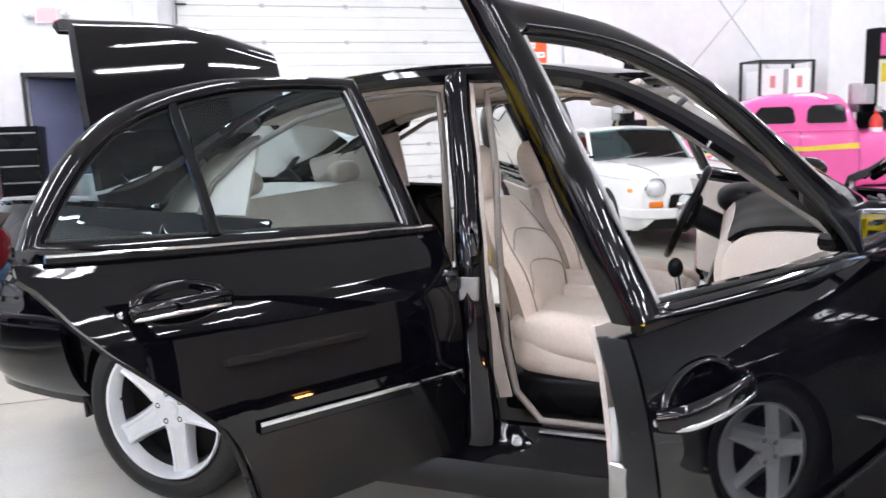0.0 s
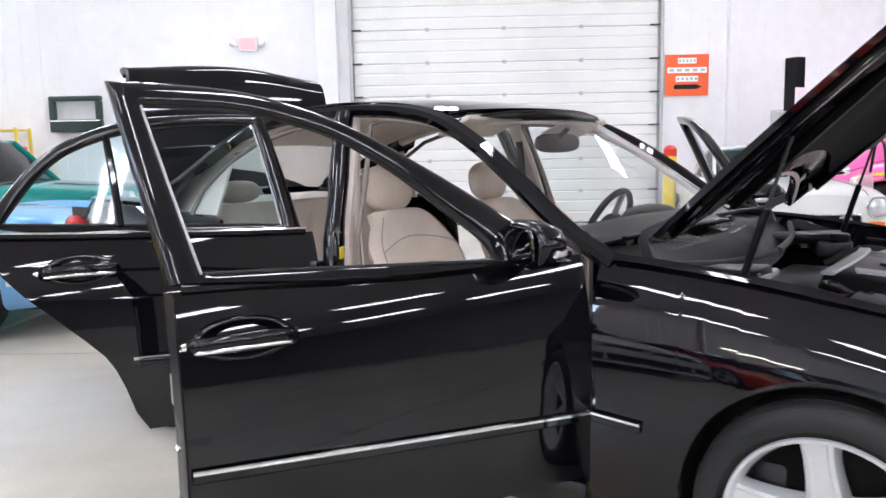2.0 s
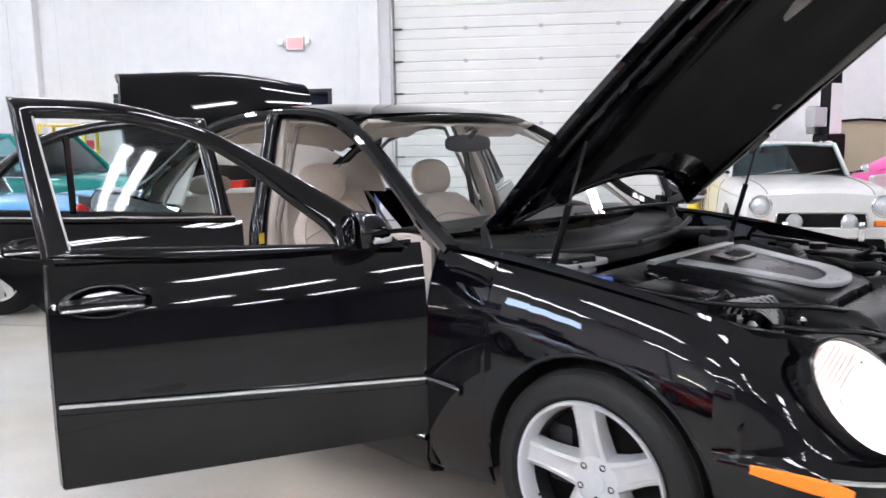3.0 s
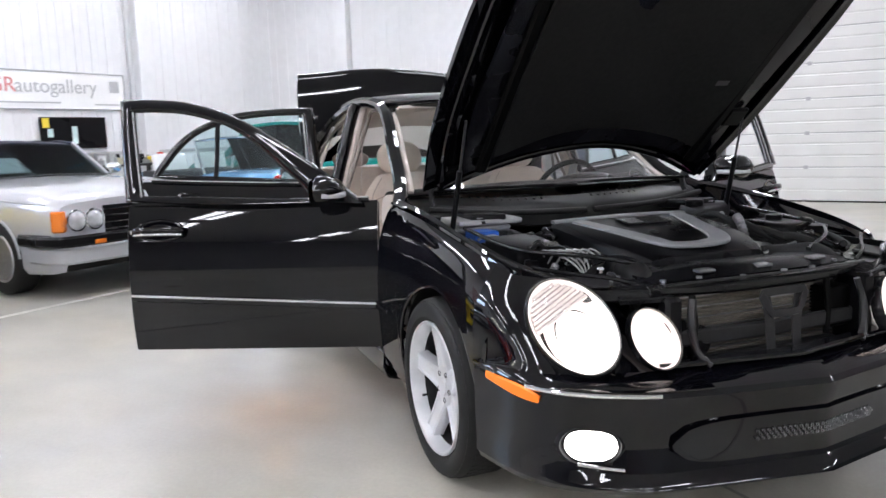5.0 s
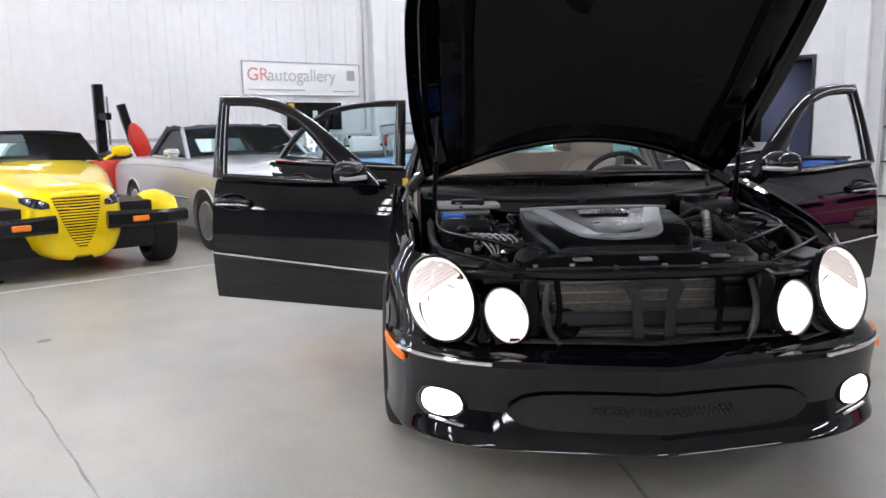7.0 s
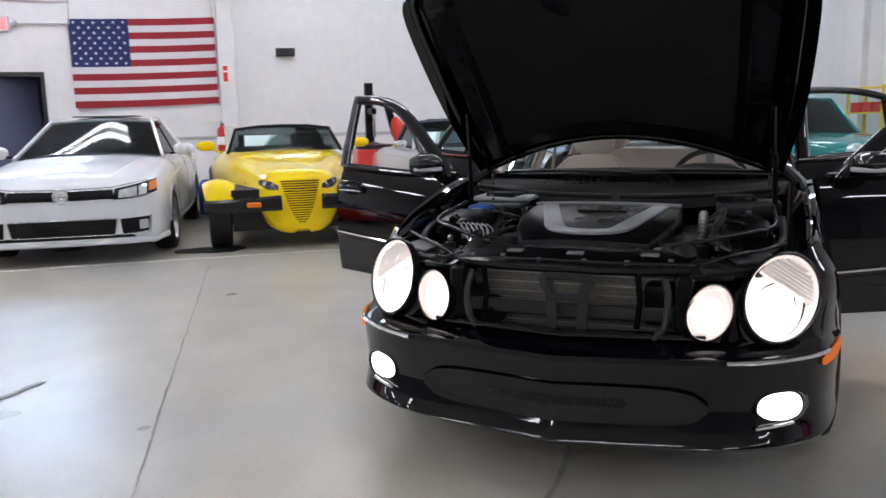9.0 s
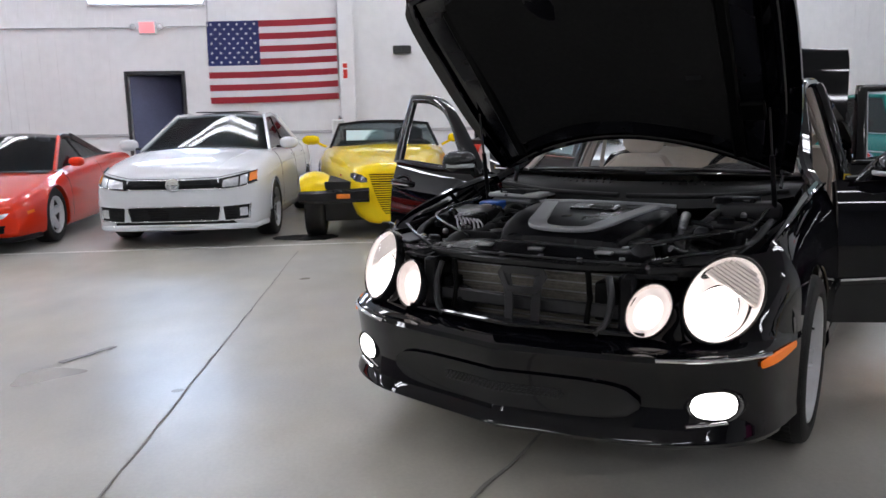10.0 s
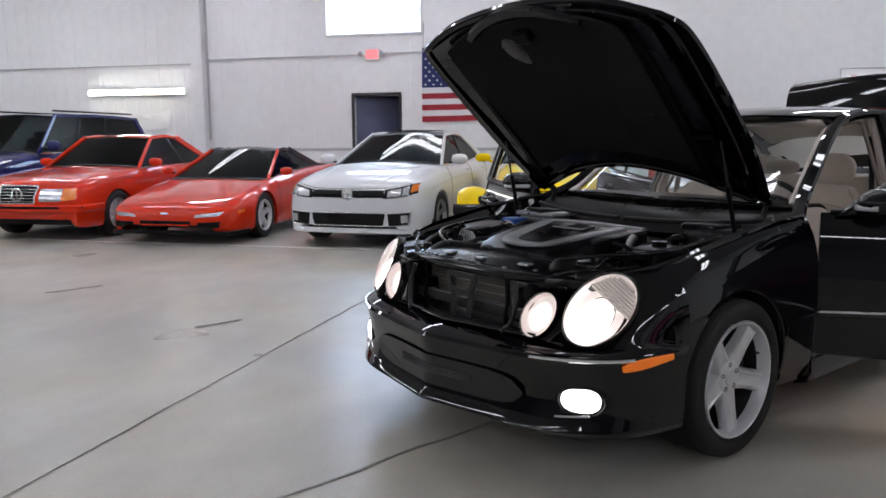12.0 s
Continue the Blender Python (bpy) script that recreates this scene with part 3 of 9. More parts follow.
# window openings as (opening, outer edge) pairs: free upright, arch, sill
FRAME_F = ([((-1.685, 1.004), (-1.756, 0.985)), ((-1.728, 1.19), (-1.794, 1.20)), ((-1.760, 1.335), (-1.824, 1.375)), ((-1.769, 1.380), (-1.836, 1.438))],
           [((-1.769, 1.380), (-1.836, 1.438)), ((-1.66, 1.378), (-1.66, 1.430)), ((-1.548, 1.369), (-1.52, 1.414)), ((-1.44, 1.345), (-1.37, 1.372)), ((-1.309, 1.298), (-1.235, 1.311)), ((-1.169, 1.208), (-1.10, 1.233)), ((-1.05, 1.106), (-0.985, 1.160)), ((-0.955, 1.024), (-0.82, 1.050)), ((-0.925, 0.972), (-0.705, 0.962))],
           [((-0.925, 0.972), (-0.705, 0.962)), ((-1.15, 0.982), (-1.15, 0.955)), ((-1.42, 0.993), (-1.42, 0.962)), ((-1.685, 1.004), (-1.756, 0.985))])
FRAME_R = ([((-1.858, 0.998), (-1.787, 0.985)), ((-1.884, 1.17), (-1.824, 1.18)), ((-1.912, 1.335), (-1.866, 1.375)), ((-1.922, 1.378), (-1.878, 1.415))],
           [((-1.922, 1.378), (-1.878, 1.415)), ((-2.03, 1.381), (-2.02, 1.418)), ((-2.157, 1.378), (-2.17, 1.414)), ((-2.30, 1.364), (-2.32, 1.402)), ((-2.448, 1.330), (-2.475, 1.366)), ((-2.58, 1.274), (-2.61, 1.303)), ((-2.675, 1.192), (-2.708, 1.220)), ((-2.752, 1.092), (-2.795, 1.108)), ((-2.782, 1.047), (-2.832, 1.035))],
           [((-2.782, 1.047), (-2.832, 1.035)), ((-2.60, 1.038), (-2.60, 1.006)), ((-2.25, 1.020), (-2.25, 0.992)), ((-1.858, 0.998), (-1.787, 0.985))])


def frame_loops(sections):
    """Opening and outer edge of a window frame as two closed loops of (x, z) with as many points each."""
    loops = []
    for k in (0, 1):
        loop = []
        for sec, n in zip(sections, (12, 40, 18)):
            loop += [(p.x, p.y) for p in spline([(*q[k], 0) for q in sec], n)[:-1]]
        loops.append(loop)
    return loops


def frame_ring(sections, s, fl):
    """A window frame with a rounded outer face, a return into the opening and a back."""
    opening, outer = frame_loops(sections)
    rows = []
    for a, b in zip(opening, outer):
        row = []
        for f, d in ((0.0, -0.030), (0.0, 0.002), (0.10, 0.010), (0.35, 0.017), (0.65, 0.017), (0.90, 0.009), (1.0, -0.004), (1.0, -0.030), (0.7, -0.042), (0.3, -0.042)):
            x, z = a[0] + (b[0] - a[0]) * f, a[1] + (b[1] - a[1]) * f
            row.append(Vector((x, s * (glasshouse_y(x, z, fl) + d), z)))
        rows.append(row)
    bm = bmesh.new()
    add_grid(bm, rows, wrap_u=True, wrap_v=True)
    return bm


def densify(pts, step):
    out = []
    k = len(pts)
    for i in range(k):
        a, b = Vector(pts[i]), Vector(pts[(i + 1) % k])
        n = max(int((b - a).length / step), 1)
        out += [tuple(a + (b - a) * (j / n)) for j in range(n)]
    return out


def pane_mesh(points):
    """A pane over a closed outline."""
    bm = bmesh.new()
    f = bm.faces.new([bm.verts.new(p) for p in points])
    bmesh.ops.triangulate(bm, faces=[f])
    return bm


def handle(parent, s, x, z, skin):
    """Bow handle with a chrome blade in a dished cup."""
    def at(dx, dz, d):
        return Vector((x + dx, s * (skin(x + dx, z + dz) + d), z + dz))
    bow = spline([at(0.118, -0.004, -0.004), at(0.100, 0.0, 0.026), at(0.05, 0.004, 0.040), at(-0.03, 0.004, 0.043), at(-0.095, 0.0, 0.028), at(-0.118, -0.006, -0.004)], 25)
    fat = [0.75 + 0.35 * math.sin(math.pi * (0.1 + 0.8 * i / 24)) for i in range(25)]
    h = part("handle", sweep(bow, ring(0.011, 12, 0.021), up=(0, 0, 1), scale=fat), M_PAINT, parent, smooth=60)
    part("handle_strip", sweep([p + Vector((0, s * 0.0105, -0.010)) for p in bow[2:-2]], rect(0.005, 0.009, 0.002), up=(0, 0, 1)), M_CHROME, parent, "chrome strip on the handle", smooth=60)
    cup = [[at(0.108 * r_ * math.cos(a), 0.046 * r_ * math.sin(a) + 0.004, d) for a in [2 * math.pi * i / 32 for i in range(33)]] for r_, d in ((0.05, -0.006), (0.45, -0.005), (0.75, 0.0015), (0.88, 0.0045), (0.95, 0.0055), (1.0, 0.004), (1.04, -0.001))]
    part("handle_cup", shell(cup, 0.0015), M_PAINT, parent, smooth=70)
    part("key_lock", turned([(0.0, 0.0), (0.004, 0.011), (0.0, 0.014)], 14, "y", at(-0.128, -0.006, 0.002)), M_CHROME, parent, smooth=40)
    return h


def strip(parent, s, x0, x1, z0, z1, n=16):
    """Chrome rubbing strip along the flank."""
    pts = []
    for i in range(n):
        f = i / (n - 1)
        x, z = x0 + (x1 - x0) * f, z0 + (z1 - z0) * f
        pts.append(Vector((x, s * (side_y(x, z) + 0.007), z)))
    part("rubbing_strip", sweep(pts, rect(0.010, 0.030, 0.004), up=(0, 0, 1)), M_PAINT, parent, smooth=40)
    part("chrome_strip", sweep([p + Vector((0, s * 0.003, 0.010)) for p in pts], rect(0.010, 0.012, 0.003), up=(0, 0, 1)), M_CHROME, parent, "thin chrome moulding", smooth=40)


def front_skin(x, z):
    """Half width of the front door, whose upper part leans in less than the flank."""
    t = min(max((z - 0.19) / (TOP(x) - 0.19), 0), 1)
    return PLAN(x) - (DOOR_INSET(t) if t > 0.48 else INSET(t))


def door(s, rear):
    """One door, built shut in the car's axes and then swung on its hinge."""
    hx, hy = (DOOR_M - 0.035, -0.0) if rear else (DOOR_F, -0.0)
    hinge = Vector((hx, s * 0.885, 0))
    sections = FRAME_R if rear else FRAME_F
    fl = 0.0 if rear else 0.072
    if rear:
        xs = [DOOR_M - 0.003 - (DOOR_M - DOOR_R - 0.006) * i / 39 for i in range(40)]
        rows = side_panel(s, 0, 0, door_rear_low, TOP, nz=18, xs=xs)
        name = "rear_door"
    else:
        rows = side_panel(s, DOOR_F - 0.003, DOOR_M + 0.003, lambda x: 0.325, TOP, nx=30, nz=18)
        for r in rows:
            for p in r:
                p.y = s * front_skin(p.x, p.z)
        name = "front_door"
    bm = bmesh.new()
    add_shell(bm, rows, 0.02 if s < 0 else -0.02)
    swing = (OPEN_R if s < 0 else -OPEN_L) if not rear else (62.0 if s < 0 else -60.0)
    body = part(name, bm, M_PAINT, sedan, "open black door", smooth=35)
    to_local = Matrix.Translation(-hinge)
    kids = []

    def sub(nm, b, mat, label="", smooth=35):
        o = part(nm, b, mat, body, label, smooth)
        kids.append(o)
        return o

    skin = side_y if rear else front_skin
    # inner shell and trim
    lowf = door_rear_low if rear else (lambda x: 0.325)
    xs = [r[0].x for r in rows]
    inner = []
    for x in xs:
        a, b = lowf(x) + 0.004, TOP(x) - 0.012
        depth = 0.075 - 0.035 * min(max((0.14 - abs(x - xs[-1])) / 0.14, 0), 1)
        inner.append([Vector((x, s * (skin(x, a + (b - a) * j / 11) - 0.022 - depth * (min(1, 1.25 - 1.05 * j / 11) if 0 < j < 11 else 0.25)), a + (b - a) * j / 11)) for j in range(12)])
    sub("inner_panel", shell(inner, 0.012 if s < 0 else -0.012), M_SATIN)
    x0, x1 = xs[2], xs[int(len(xs) * (0.62 if rear else 0.9))]
    trim = []
    for i in range(12):
        x = x0 + (x1 - x0) * i / 11
        a, b = max(lowf(x) + 0.07, 0.42), TOP(x) - 0.02
        trim.append([Vector((x, s * (skin(x, a + (b - a) * j / 9) - 0.118 - 0.012 * math.sin(math.pi * j / 9)), a + (b - a) * j / 9)) for j in range(10)])
    sub("door_card", shell(trim, 0.01 if s < 0 else -0.01), M_TRIM, "beige leather door card")
    ax = (x0 + x1) / 2
    sub("armrest", moved(box(-0.3, 0.3, -0.035, 0.035, -0.03, 0.03, 0.015, 2), pose(ax, s * (skin(ax, 0.7) - 0.16), 0.70)), M_LEATHER)
    # closing face at the free edge
    ex = DOOR_R + 0.006 if rear else DOOR_M + 0.003
    if not rear:
        edge = []
        for j in range(14):
            z = 0.328 + (TOP(ex) - 0.335) * j / 13
            edge.append([Vector((ex, s * (skin(ex, z) - 0.004), z)), Vector((ex - 0.012, s * (skin(ex, z) - 0.045), z)), Vector((ex - 0.002, s * (skin(ex, z) - 0.095 + 0.06 * max(z - 0.55, 0) / 0.4), z))])
        sub("shut_face", shell(edge, 0.004), M_SATIN)
        es = spline([(ex - 0.004, s * (skin(ex, z) - 0.100 + 0.06 * max(z - 0.55, 0) / 0.4), z) for z in (0.36, 0.50, 0.65, 0.80, 0.86)], 14)
        sub("edge_seal", sweep(es, rect(0.012, 0.016, 0.004), up=(0, s, 0)), M_SEAL, "pale grey rubber seal on the door edge")
        for z in (0.50, 0.62):
            sub("edge_screw", turned([(-0.004, 0.0), (-0.004, 0.010), (0.002, 0.010), (0.003, 0.0)], 8, "x", (ex - 0.013, s * (skin(ex, z) - 0.05), z)), M_CHROME)
        sub("entry_lamp", box(-1.20, -1.13, min(s * 0.775, s * 0.80), max(s * 0.775, s * 0.80), 0.348, 0.356, 0.003), M_ENTRY, "small lit amber entry lamp")
        sub("warning_lamp", box(-1.665, -1.60, min(s * 0.775, s * 0.79), max(s * 0.775, s * 0.79), 0.46, 0.485, 0.003), M_WARN, "lit red door warning lamp")
        sub("latch", moved(box(-0.008, 0.008, -0.016, 0.016, -0.035, 0.035, 0.003), pose(ex - 0.008, s * (skin(ex, 0.75) - 0.06), 0.75)), M_STEEL, "steel door latch")
    # window frame, seals and glass
    sub("window_frame", frame_ring(sections, s, fl), M_PAINT, "gloss black window frame", 50)
    hole = [Vector((x, s * glasshouse_y(x, z, fl), z)) for x, z in frame_loops(sections)[0]]
    sub("window_seal", sweep([p + Vector((0, -s * 0.002, 0)) for p in hole], rect(0.010, 0.012, 0.003), up=(0, s, 0.3), closed=True), M_RUBBER)
    # Reflection along the channel edge, put in as a pale grey strip.
    sub("channel_edge", sweep([p + Vector((0.003 if not rear else -0.003, s * 0.004, 0)) for p in hole[:12]], rect(0.006, 0.006, 0.002), up=(0, s, 0.3)), M_SEAL, "pale strip for the gloss on the glass channel edge")
    if rear:
        g = sub("window_glass", pane_mesh([p - Vector((0, s * 0.006, 0)) for p in hole]), M_TINT, "tinted side window, closed", 180)
        g.visible_shadow = False
        dv = [Vector((x, s * (glasshouse_y(x, z) + 0.004), z)) for x, z in ((-2.418, 1.025), (-2.428, 1.18), (-2.442, 1.338))]
        sub("window_divider", sweep(spline(dv, 9), rect(0.026, 0.022, 0.006), up=(0, s, 0.3)), M_PAINT)
    belt = []
    for i in range(14):
        x = (xs[1] if not rear else xs[1]) + ((DOOR_M + 0.02 if not rear else -2.80) - xs[1]) * i / 13
        belt.append(Vector((x, s * (PLAN(x) - (0.103 if rear else 0.060)), TOP(x) + 0.006)))
    sub("belt_strip", sweep(belt, rect(0.022, 0.02, 0.005), up=(0, 0, 1)), M_SATIN)
    sub("belt_bright", sweep([p + Vector((0, s * 0.008, 0.009)) for p in belt], rect(0.008, 0.008, 0.002), up=(0, 0, 1)), M_CHROME, "thin bright window moulding")
    handle(body, s, (-2.553 if rear else -1.602), (0.893 if rear else 0.853), skin)
    if rear:
        strip(body, s, -1.77, -2.41, 0.558, 0.576)
    else:
        strip(body, s, -0.66, -1.735, 0.514, 0.566)
        # corner plate and outside mirror
        tri = [(-0.70, 0.955), (-0.90, 0.965), (-0.90, 1.06)]
        bmt = bmesh.new()
        f = [bmt.verts.new((x, s * (glasshouse_y(x, z, fl) + 0.012), z)) for x, z in tri]
        g = [bmt.verts.new((x, s * (glasshouse_y(x, z, fl) - 0.02), z)) for x, z in tri]
        bmt.faces.new(f), bmt.faces.new(g[::-1])
        for i in range(3):
            bmt.faces.new([f[i], g[i], g[(i + 1) % 3], f[(i + 1) % 3]])
        sub("corner_plate", bmt, M_SATIN)
        arm = [Vector((-0.83, s * 0.78, 0.985)), Vector((-0.84, s * 0.81, 0.985)), Vector((-0.85, s * 0.86, 0.995))]
        sub("mirror_arm", sweep(spline(arm, 7), rect(0.09, 0.04, 0.012), up=(0, 0, 1)), M_SATIN)
        rows_m = []
        for i in range(13):
            f = i / 12
            a = s * (0.815 + 0.205 * f)
            w = max(1 - abs(2 * f - 0.95) ** 3.2, 0.03) ** 0.5
            rows_m.append([Vector((-0.875 + 0.075 * w * math.cos(t) * (1.35 if math.cos(t) > 0 else 0.35), a, 1.018 + 0.064 * w * math.sin(t))) for t in [2 * math.pi * k / 20 for k in range(20)]])
        bmm = bmesh.new()
        vs = add_grid(bmm, rows_m, wrap_v=True)
        bmm.faces.new(vs[0]), bmm.faces.new(vs[-1])
        sub("mirror_shell", bmm, M_PAINT, "black mirror housing", 60)
        sub("mirror_glass", ellipsoid((-0.904, s * 0.918, 1.018), (0.0025, 0.082, 0.050), 20, 10, 0.55), M_MIRROR, "mirror glass", 60)
        sig = spline([(-0.803, s * 0.835, 0.998), (-0.773, s * 0.90, 0.998), (-0.788, s * 0.97, 0.998), (-0.848, s * 1.012, 1.0)], 14)
        sub("mirror_indicator", sweep(sig, rect(0.010, 0.022, 0.004), up=(0, 0, 1)), M_CLEAR, "clear indicator strip in the mirror", 50)
    for o in [body] + list(body.children):
        o.data.transform(to_local)
    body.matrix_local = Matrix.Translation(hinge) @ Matrix.Rotation(radians(swing), 4, "Z")
    return body


for s in (-1, 1):
    door(s, False)
    door(s, True)

# ---- flanks, sills and pillars ----
for s in (-1, 1):
    sh = 0.018 if s < 0 else -0.018
    xs = arch_samples(DOOR_F, 0.40, XF, 0.372)[::-1]
    rows = side_panel(s, 0, 0, arch(XF, 0.372, 0.20), TOP, nz=16, xs=xs)
    part("front_fender", shell(rows, sh), M_PAINT, sedan, smooth=35)
    strip(sedan, s, -0.48, -0.635, 0.505, 0.515, 6)
    xs = arch_samples(-3.86, -2.42, XR, 0.372)[::-1]

    def quarter_low(x):
        a = arch(XR, 0.372, 0.31)(x)
        return max(a, door_rear_low(x) + 0.004) if x > DOOR_R else a
    rows = side_panel(s, 0, 0, quarter_low, TOP, nz=16, xs=xs)
    part("quarter_panel", shell(rows, sh), M_PAINT, sedan, smooth=35)
    for xa in (XF, XR):
        lip = [Vector((xa + 0.372 * math.cos(a), s * (side_y(min(max(xa + 0.372 * math.cos(a), -3.8), 0.6), ZW + 0.372 * math.sin(a)) - 0.008), ZW + 0.372 * math.sin(a))) for a in [radians(-8 + 196 * i / 30) for i in range(31)]]
        part("wheel_arch_lip", sweep(lip, rect(0.02, 0.016, 0.005), up=(0, s, 0)), M_PAINT, sedan, smooth=40)
        well = [[Vector((xa + 0.385 * math.cos(a), s * y, ZW + 0.385 * math.sin(a))) for y in (0.86, 0.7, 0.5)] for a in [radians(-10 + 200 * i / 20) for i in range(21)]]
        part("wheel_well", shell(well, 0.01), M_RUBBER, sedan, smooth=60)
        part("wheel_well_back", moved(prism([(0.385 * math.cos(radians(-10 + 200 * i / 20)), 0.385 * math.sin(radians(-10 + 200 * i / 20))) for i in range(21)], 0.01, "xz"), pose(xa, s * 0.5, ZW)), M_RUBBER, sedan)
    # sill with its step
    sill = [[Vector((x, s * y, z)) for y, z in ((0.80, 0.17), (0.855, 0.185), (0.872, 0.23), (0.868, 0.285), (0.845, 0.305), (0.80, 0.325), (0.76, 0.36), (0.735, 0.36), (0.72, 0.30))] for x in [-0.655 - 1.825 * i / 20 for i in range(21)]]
    part("sill", shell(sill, 0.012 if s > 0 else -0.012), M_PAINT, sedan, smooth=35)
    part("sill_plate", box(-1.55, -0.95, min(s * 0.79, s * 0.725), max(s * 0.79, s * 0.725), 0.361, 0.369, 0.003), M_STEEL, sedan, "bright door sill plate")
    # the pillars between and before the doors
    bpil = spline([(-1.72, s * 0.80, 0.33), (-1.73, s * 0.815, 0.60), (-1.745, s * 0.80, 0.90), (-1.775, s * 0.735, 1.13), (-1.82, s * 0.655, 1.36), (-1.83, s * 0.63, 1.41)], 20)
    part("centre_pillar", sweep(bpil, ring(0.036, 16, 0.043), up=(1, 0, 0), scale=[1.45 - 0.5 * min(i / 9, 1) + 0.05 * math.sin(1.7 * i) for i in range(20)]), M_PAINT, sedan, "gloss black pillar with latch plates", smooth=40)
    part("pillar_lining", sweep([p + Vector((0, -s * 0.05, 0)) for p in bpil[3:]], rect(0.04, 0.075, 0.012), up=(1, 0, 0)), M_TRIM, sedan, "beige pillar lining", smooth=40)
    for z in (0.50, 0.83):
        part("rear_door_hinge", moved(box(-0.035, 0.03, -0.03, 0.02, -0.035, 0.035, 0.012, 2), pose(-1.785, s * 0.852, z)), M_PAINT, sedan, "black painted door hinge", smooth=40)
        part("hinge_bolt", turned([(-0.004, 0.0), (-0.004, 0.009), (0.005, 0.009), (0.006, 0.0)], 6, "y", (-1.79, s * 0.878, z)), M_STEEL, sedan)
    part("striker", moved(box(-0.03, 0.03, -0.004, 0.02, -0.035, 0.035, 0.004), pose(-1.735, s * 0.845, 0.80)), M_STEEL, sedan)
    part("warning_sticker", moved(box(-0.001, 0.001, -0.018, 0.018, -0.022, 0.022), pose(-1.672, s * 0.83, 0.90, 0, 0, -20 * s)), M_YTAG, sedan, "small yellow and white sticker")
    apil = spline([(-0.60, s * 0.80, 0.93), (-0.80, s * 0.722, 1.015), (-1.00, s * 0.680, 1.155), (-1.20, s * 0.636, 1.285), (-1.40, s * 0.600, 1.377), (-1.62, s * 0.592, 1.418), (-1.90, s * 0.592, 1.428), (-2.15, s * 0.59, 1.418), (-2.40, s * 0.588, 1.382), (-2.62, s * 0.598, 1.312), (-2.82, s * 0.615, 1.212), (-3.02, s * 0.632, 1.115), (-3.20, s * 0.645, 1.055)], 60)
    part("roof_rail", sweep(apil, rect(0.062, 0.05, 0.014), up=(0, s * 0.4, 1)), M_PAINT, sedan, smooth=40)
    part("roof_rail_lining", sweep([p + Vector((0, -s * 0.035, -0.022)) for p in apil[4:44]], rect(0.05, 0.03, 0.01), up=(0, s * 0.4, 1)), M_TRIM, sedan, "beige lining along the roof edge", smooth=40)
    seal_f = densify([(-0.80, 0.40), (-0.74, 0.60), (-0.74, 0.93), (-0.92, 1.06), (-1.10, 1.19), (-1.28, 1.30), (-1.46, 1.362), (-1.70, 1.385), (-1.755, 1.37), (-1.70, 1.15), (-1.672, 0.95), (-1.655, 0.62), (-1.625, 0.47), (-1.55, 0.385), (-0.88, 0.375)], 0.05)
    seal_r = densify([(-1.83, 0.42), (-1.83, 0.95), (-1.875, 1.20), (-1.915, 1.37), (-2.0, 1.385), (-2.20, 1.365), (-2.42, 1.31), (-2.60, 1.22), (-2.74, 1.10), (-2.78, 1.0), (-2.70, 0.86), (-2.56, 0.72), (-2.44, 0.55), (-2.36, 0.40), (-2.30, 0.375), (-1.90, 0.375)], 0.05)
    for nm, seal in (("front", seal_f), ("rear", seal_r)):
        pp = [Vector((x, s * ((glasshouse_y(x, z) - 0.055) if z > 0.95 else 0.745), z)) for x, z in seal]
        part("door_seal", sweep(pp, rect(0.020, 0.022, 0.007), up=(0, s, 0), closed=True), M_TAUPE, sedan, "grey-brown rubber door seal", smooth=50)
    # sail panel behind the rear door, up to the roof rail
    up = [(-2.44, 1.368), (-2.62, 1.300), (-2.80, 1.205), (-2.98, 1.120), (-3.12, 1.075), (-3.24, 1.052)]
    lo = [(-2.64, 1.250), (-2.72, 1.175), (-2.83, 1.075), (-2.88, 1.010), (-3.02, 1.022), (-3.24, 1.032)]
    rows = []
    for i in range(16):
        f = i / 15 * 5
        k = min(int(f), 4)
        t = f - k
        u = Vector(up[k]).lerp(Vector(up[k + 1]), t)
        d = Vector(lo[k]).lerp(Vector(lo[k + 1]), t)
        yu = 0.602 + 0.012 * i / 15
        yd = glasshouse_y(d.x, d.y) * (1 - i / 15) + (PLAN(d.x) - 0.10) * (i / 15)
        rows.append([Vector((u.x + (d.x - u.x) * g, s * (yu + (yd - yu) * (g ** 0.85)), u.y + (d.y - u.y) * g)) for g in [j / 7 for j in range(8)]])
    part("sail_panel", shell(rows, 0.02 if s < 0 else -0.02), M_PAINT, sedan, smooth=40)

# ---- roof, glass, deck ----
ROOF = smooth_keys([(-1.24, 1.402), (-1.5, 1.442), (-1.8, 1.462), (-2.2, 1.455), (-2.55, 1.415), (-2.86, 1.345)])
EDGE = smooth_keys([(-1.24, 1.352), (-1.40, 1.390), (-1.62, 1.428), (-1.90, 1.440), (-2.15, 1.428), (-2.40, 1.392), (-2.62, 1.324), (-2.86, 1.215)])
rows = []
for i in range(26):
    r = []
    for j in range(17):
        f = -1 + 2 * j / 16
        x = -1.24 - 0.14 * f * f - (1.62 - 0.14 * f * f - 0.10 * (1 - f * f) * 0 + 0.05 * f * f) * i / 25 * (1 - 0.10 * f * f)
        w = 0.585 + 0.012 * math.sin(math.pi * i / 25)
        r.append(Vector((x, w * f, ROOF(x) + (EDGE(x) - ROOF(x)) * abs(f) ** 2.6)))
    rows.append(r)
part("roof_panel", shell(rows, -0.02), M_PAINT, sedan, smooth=60)
lining = [[p * 1.0 + Vector((0, 0, -0.04)) for p in r[1:-1]] for r in rows]
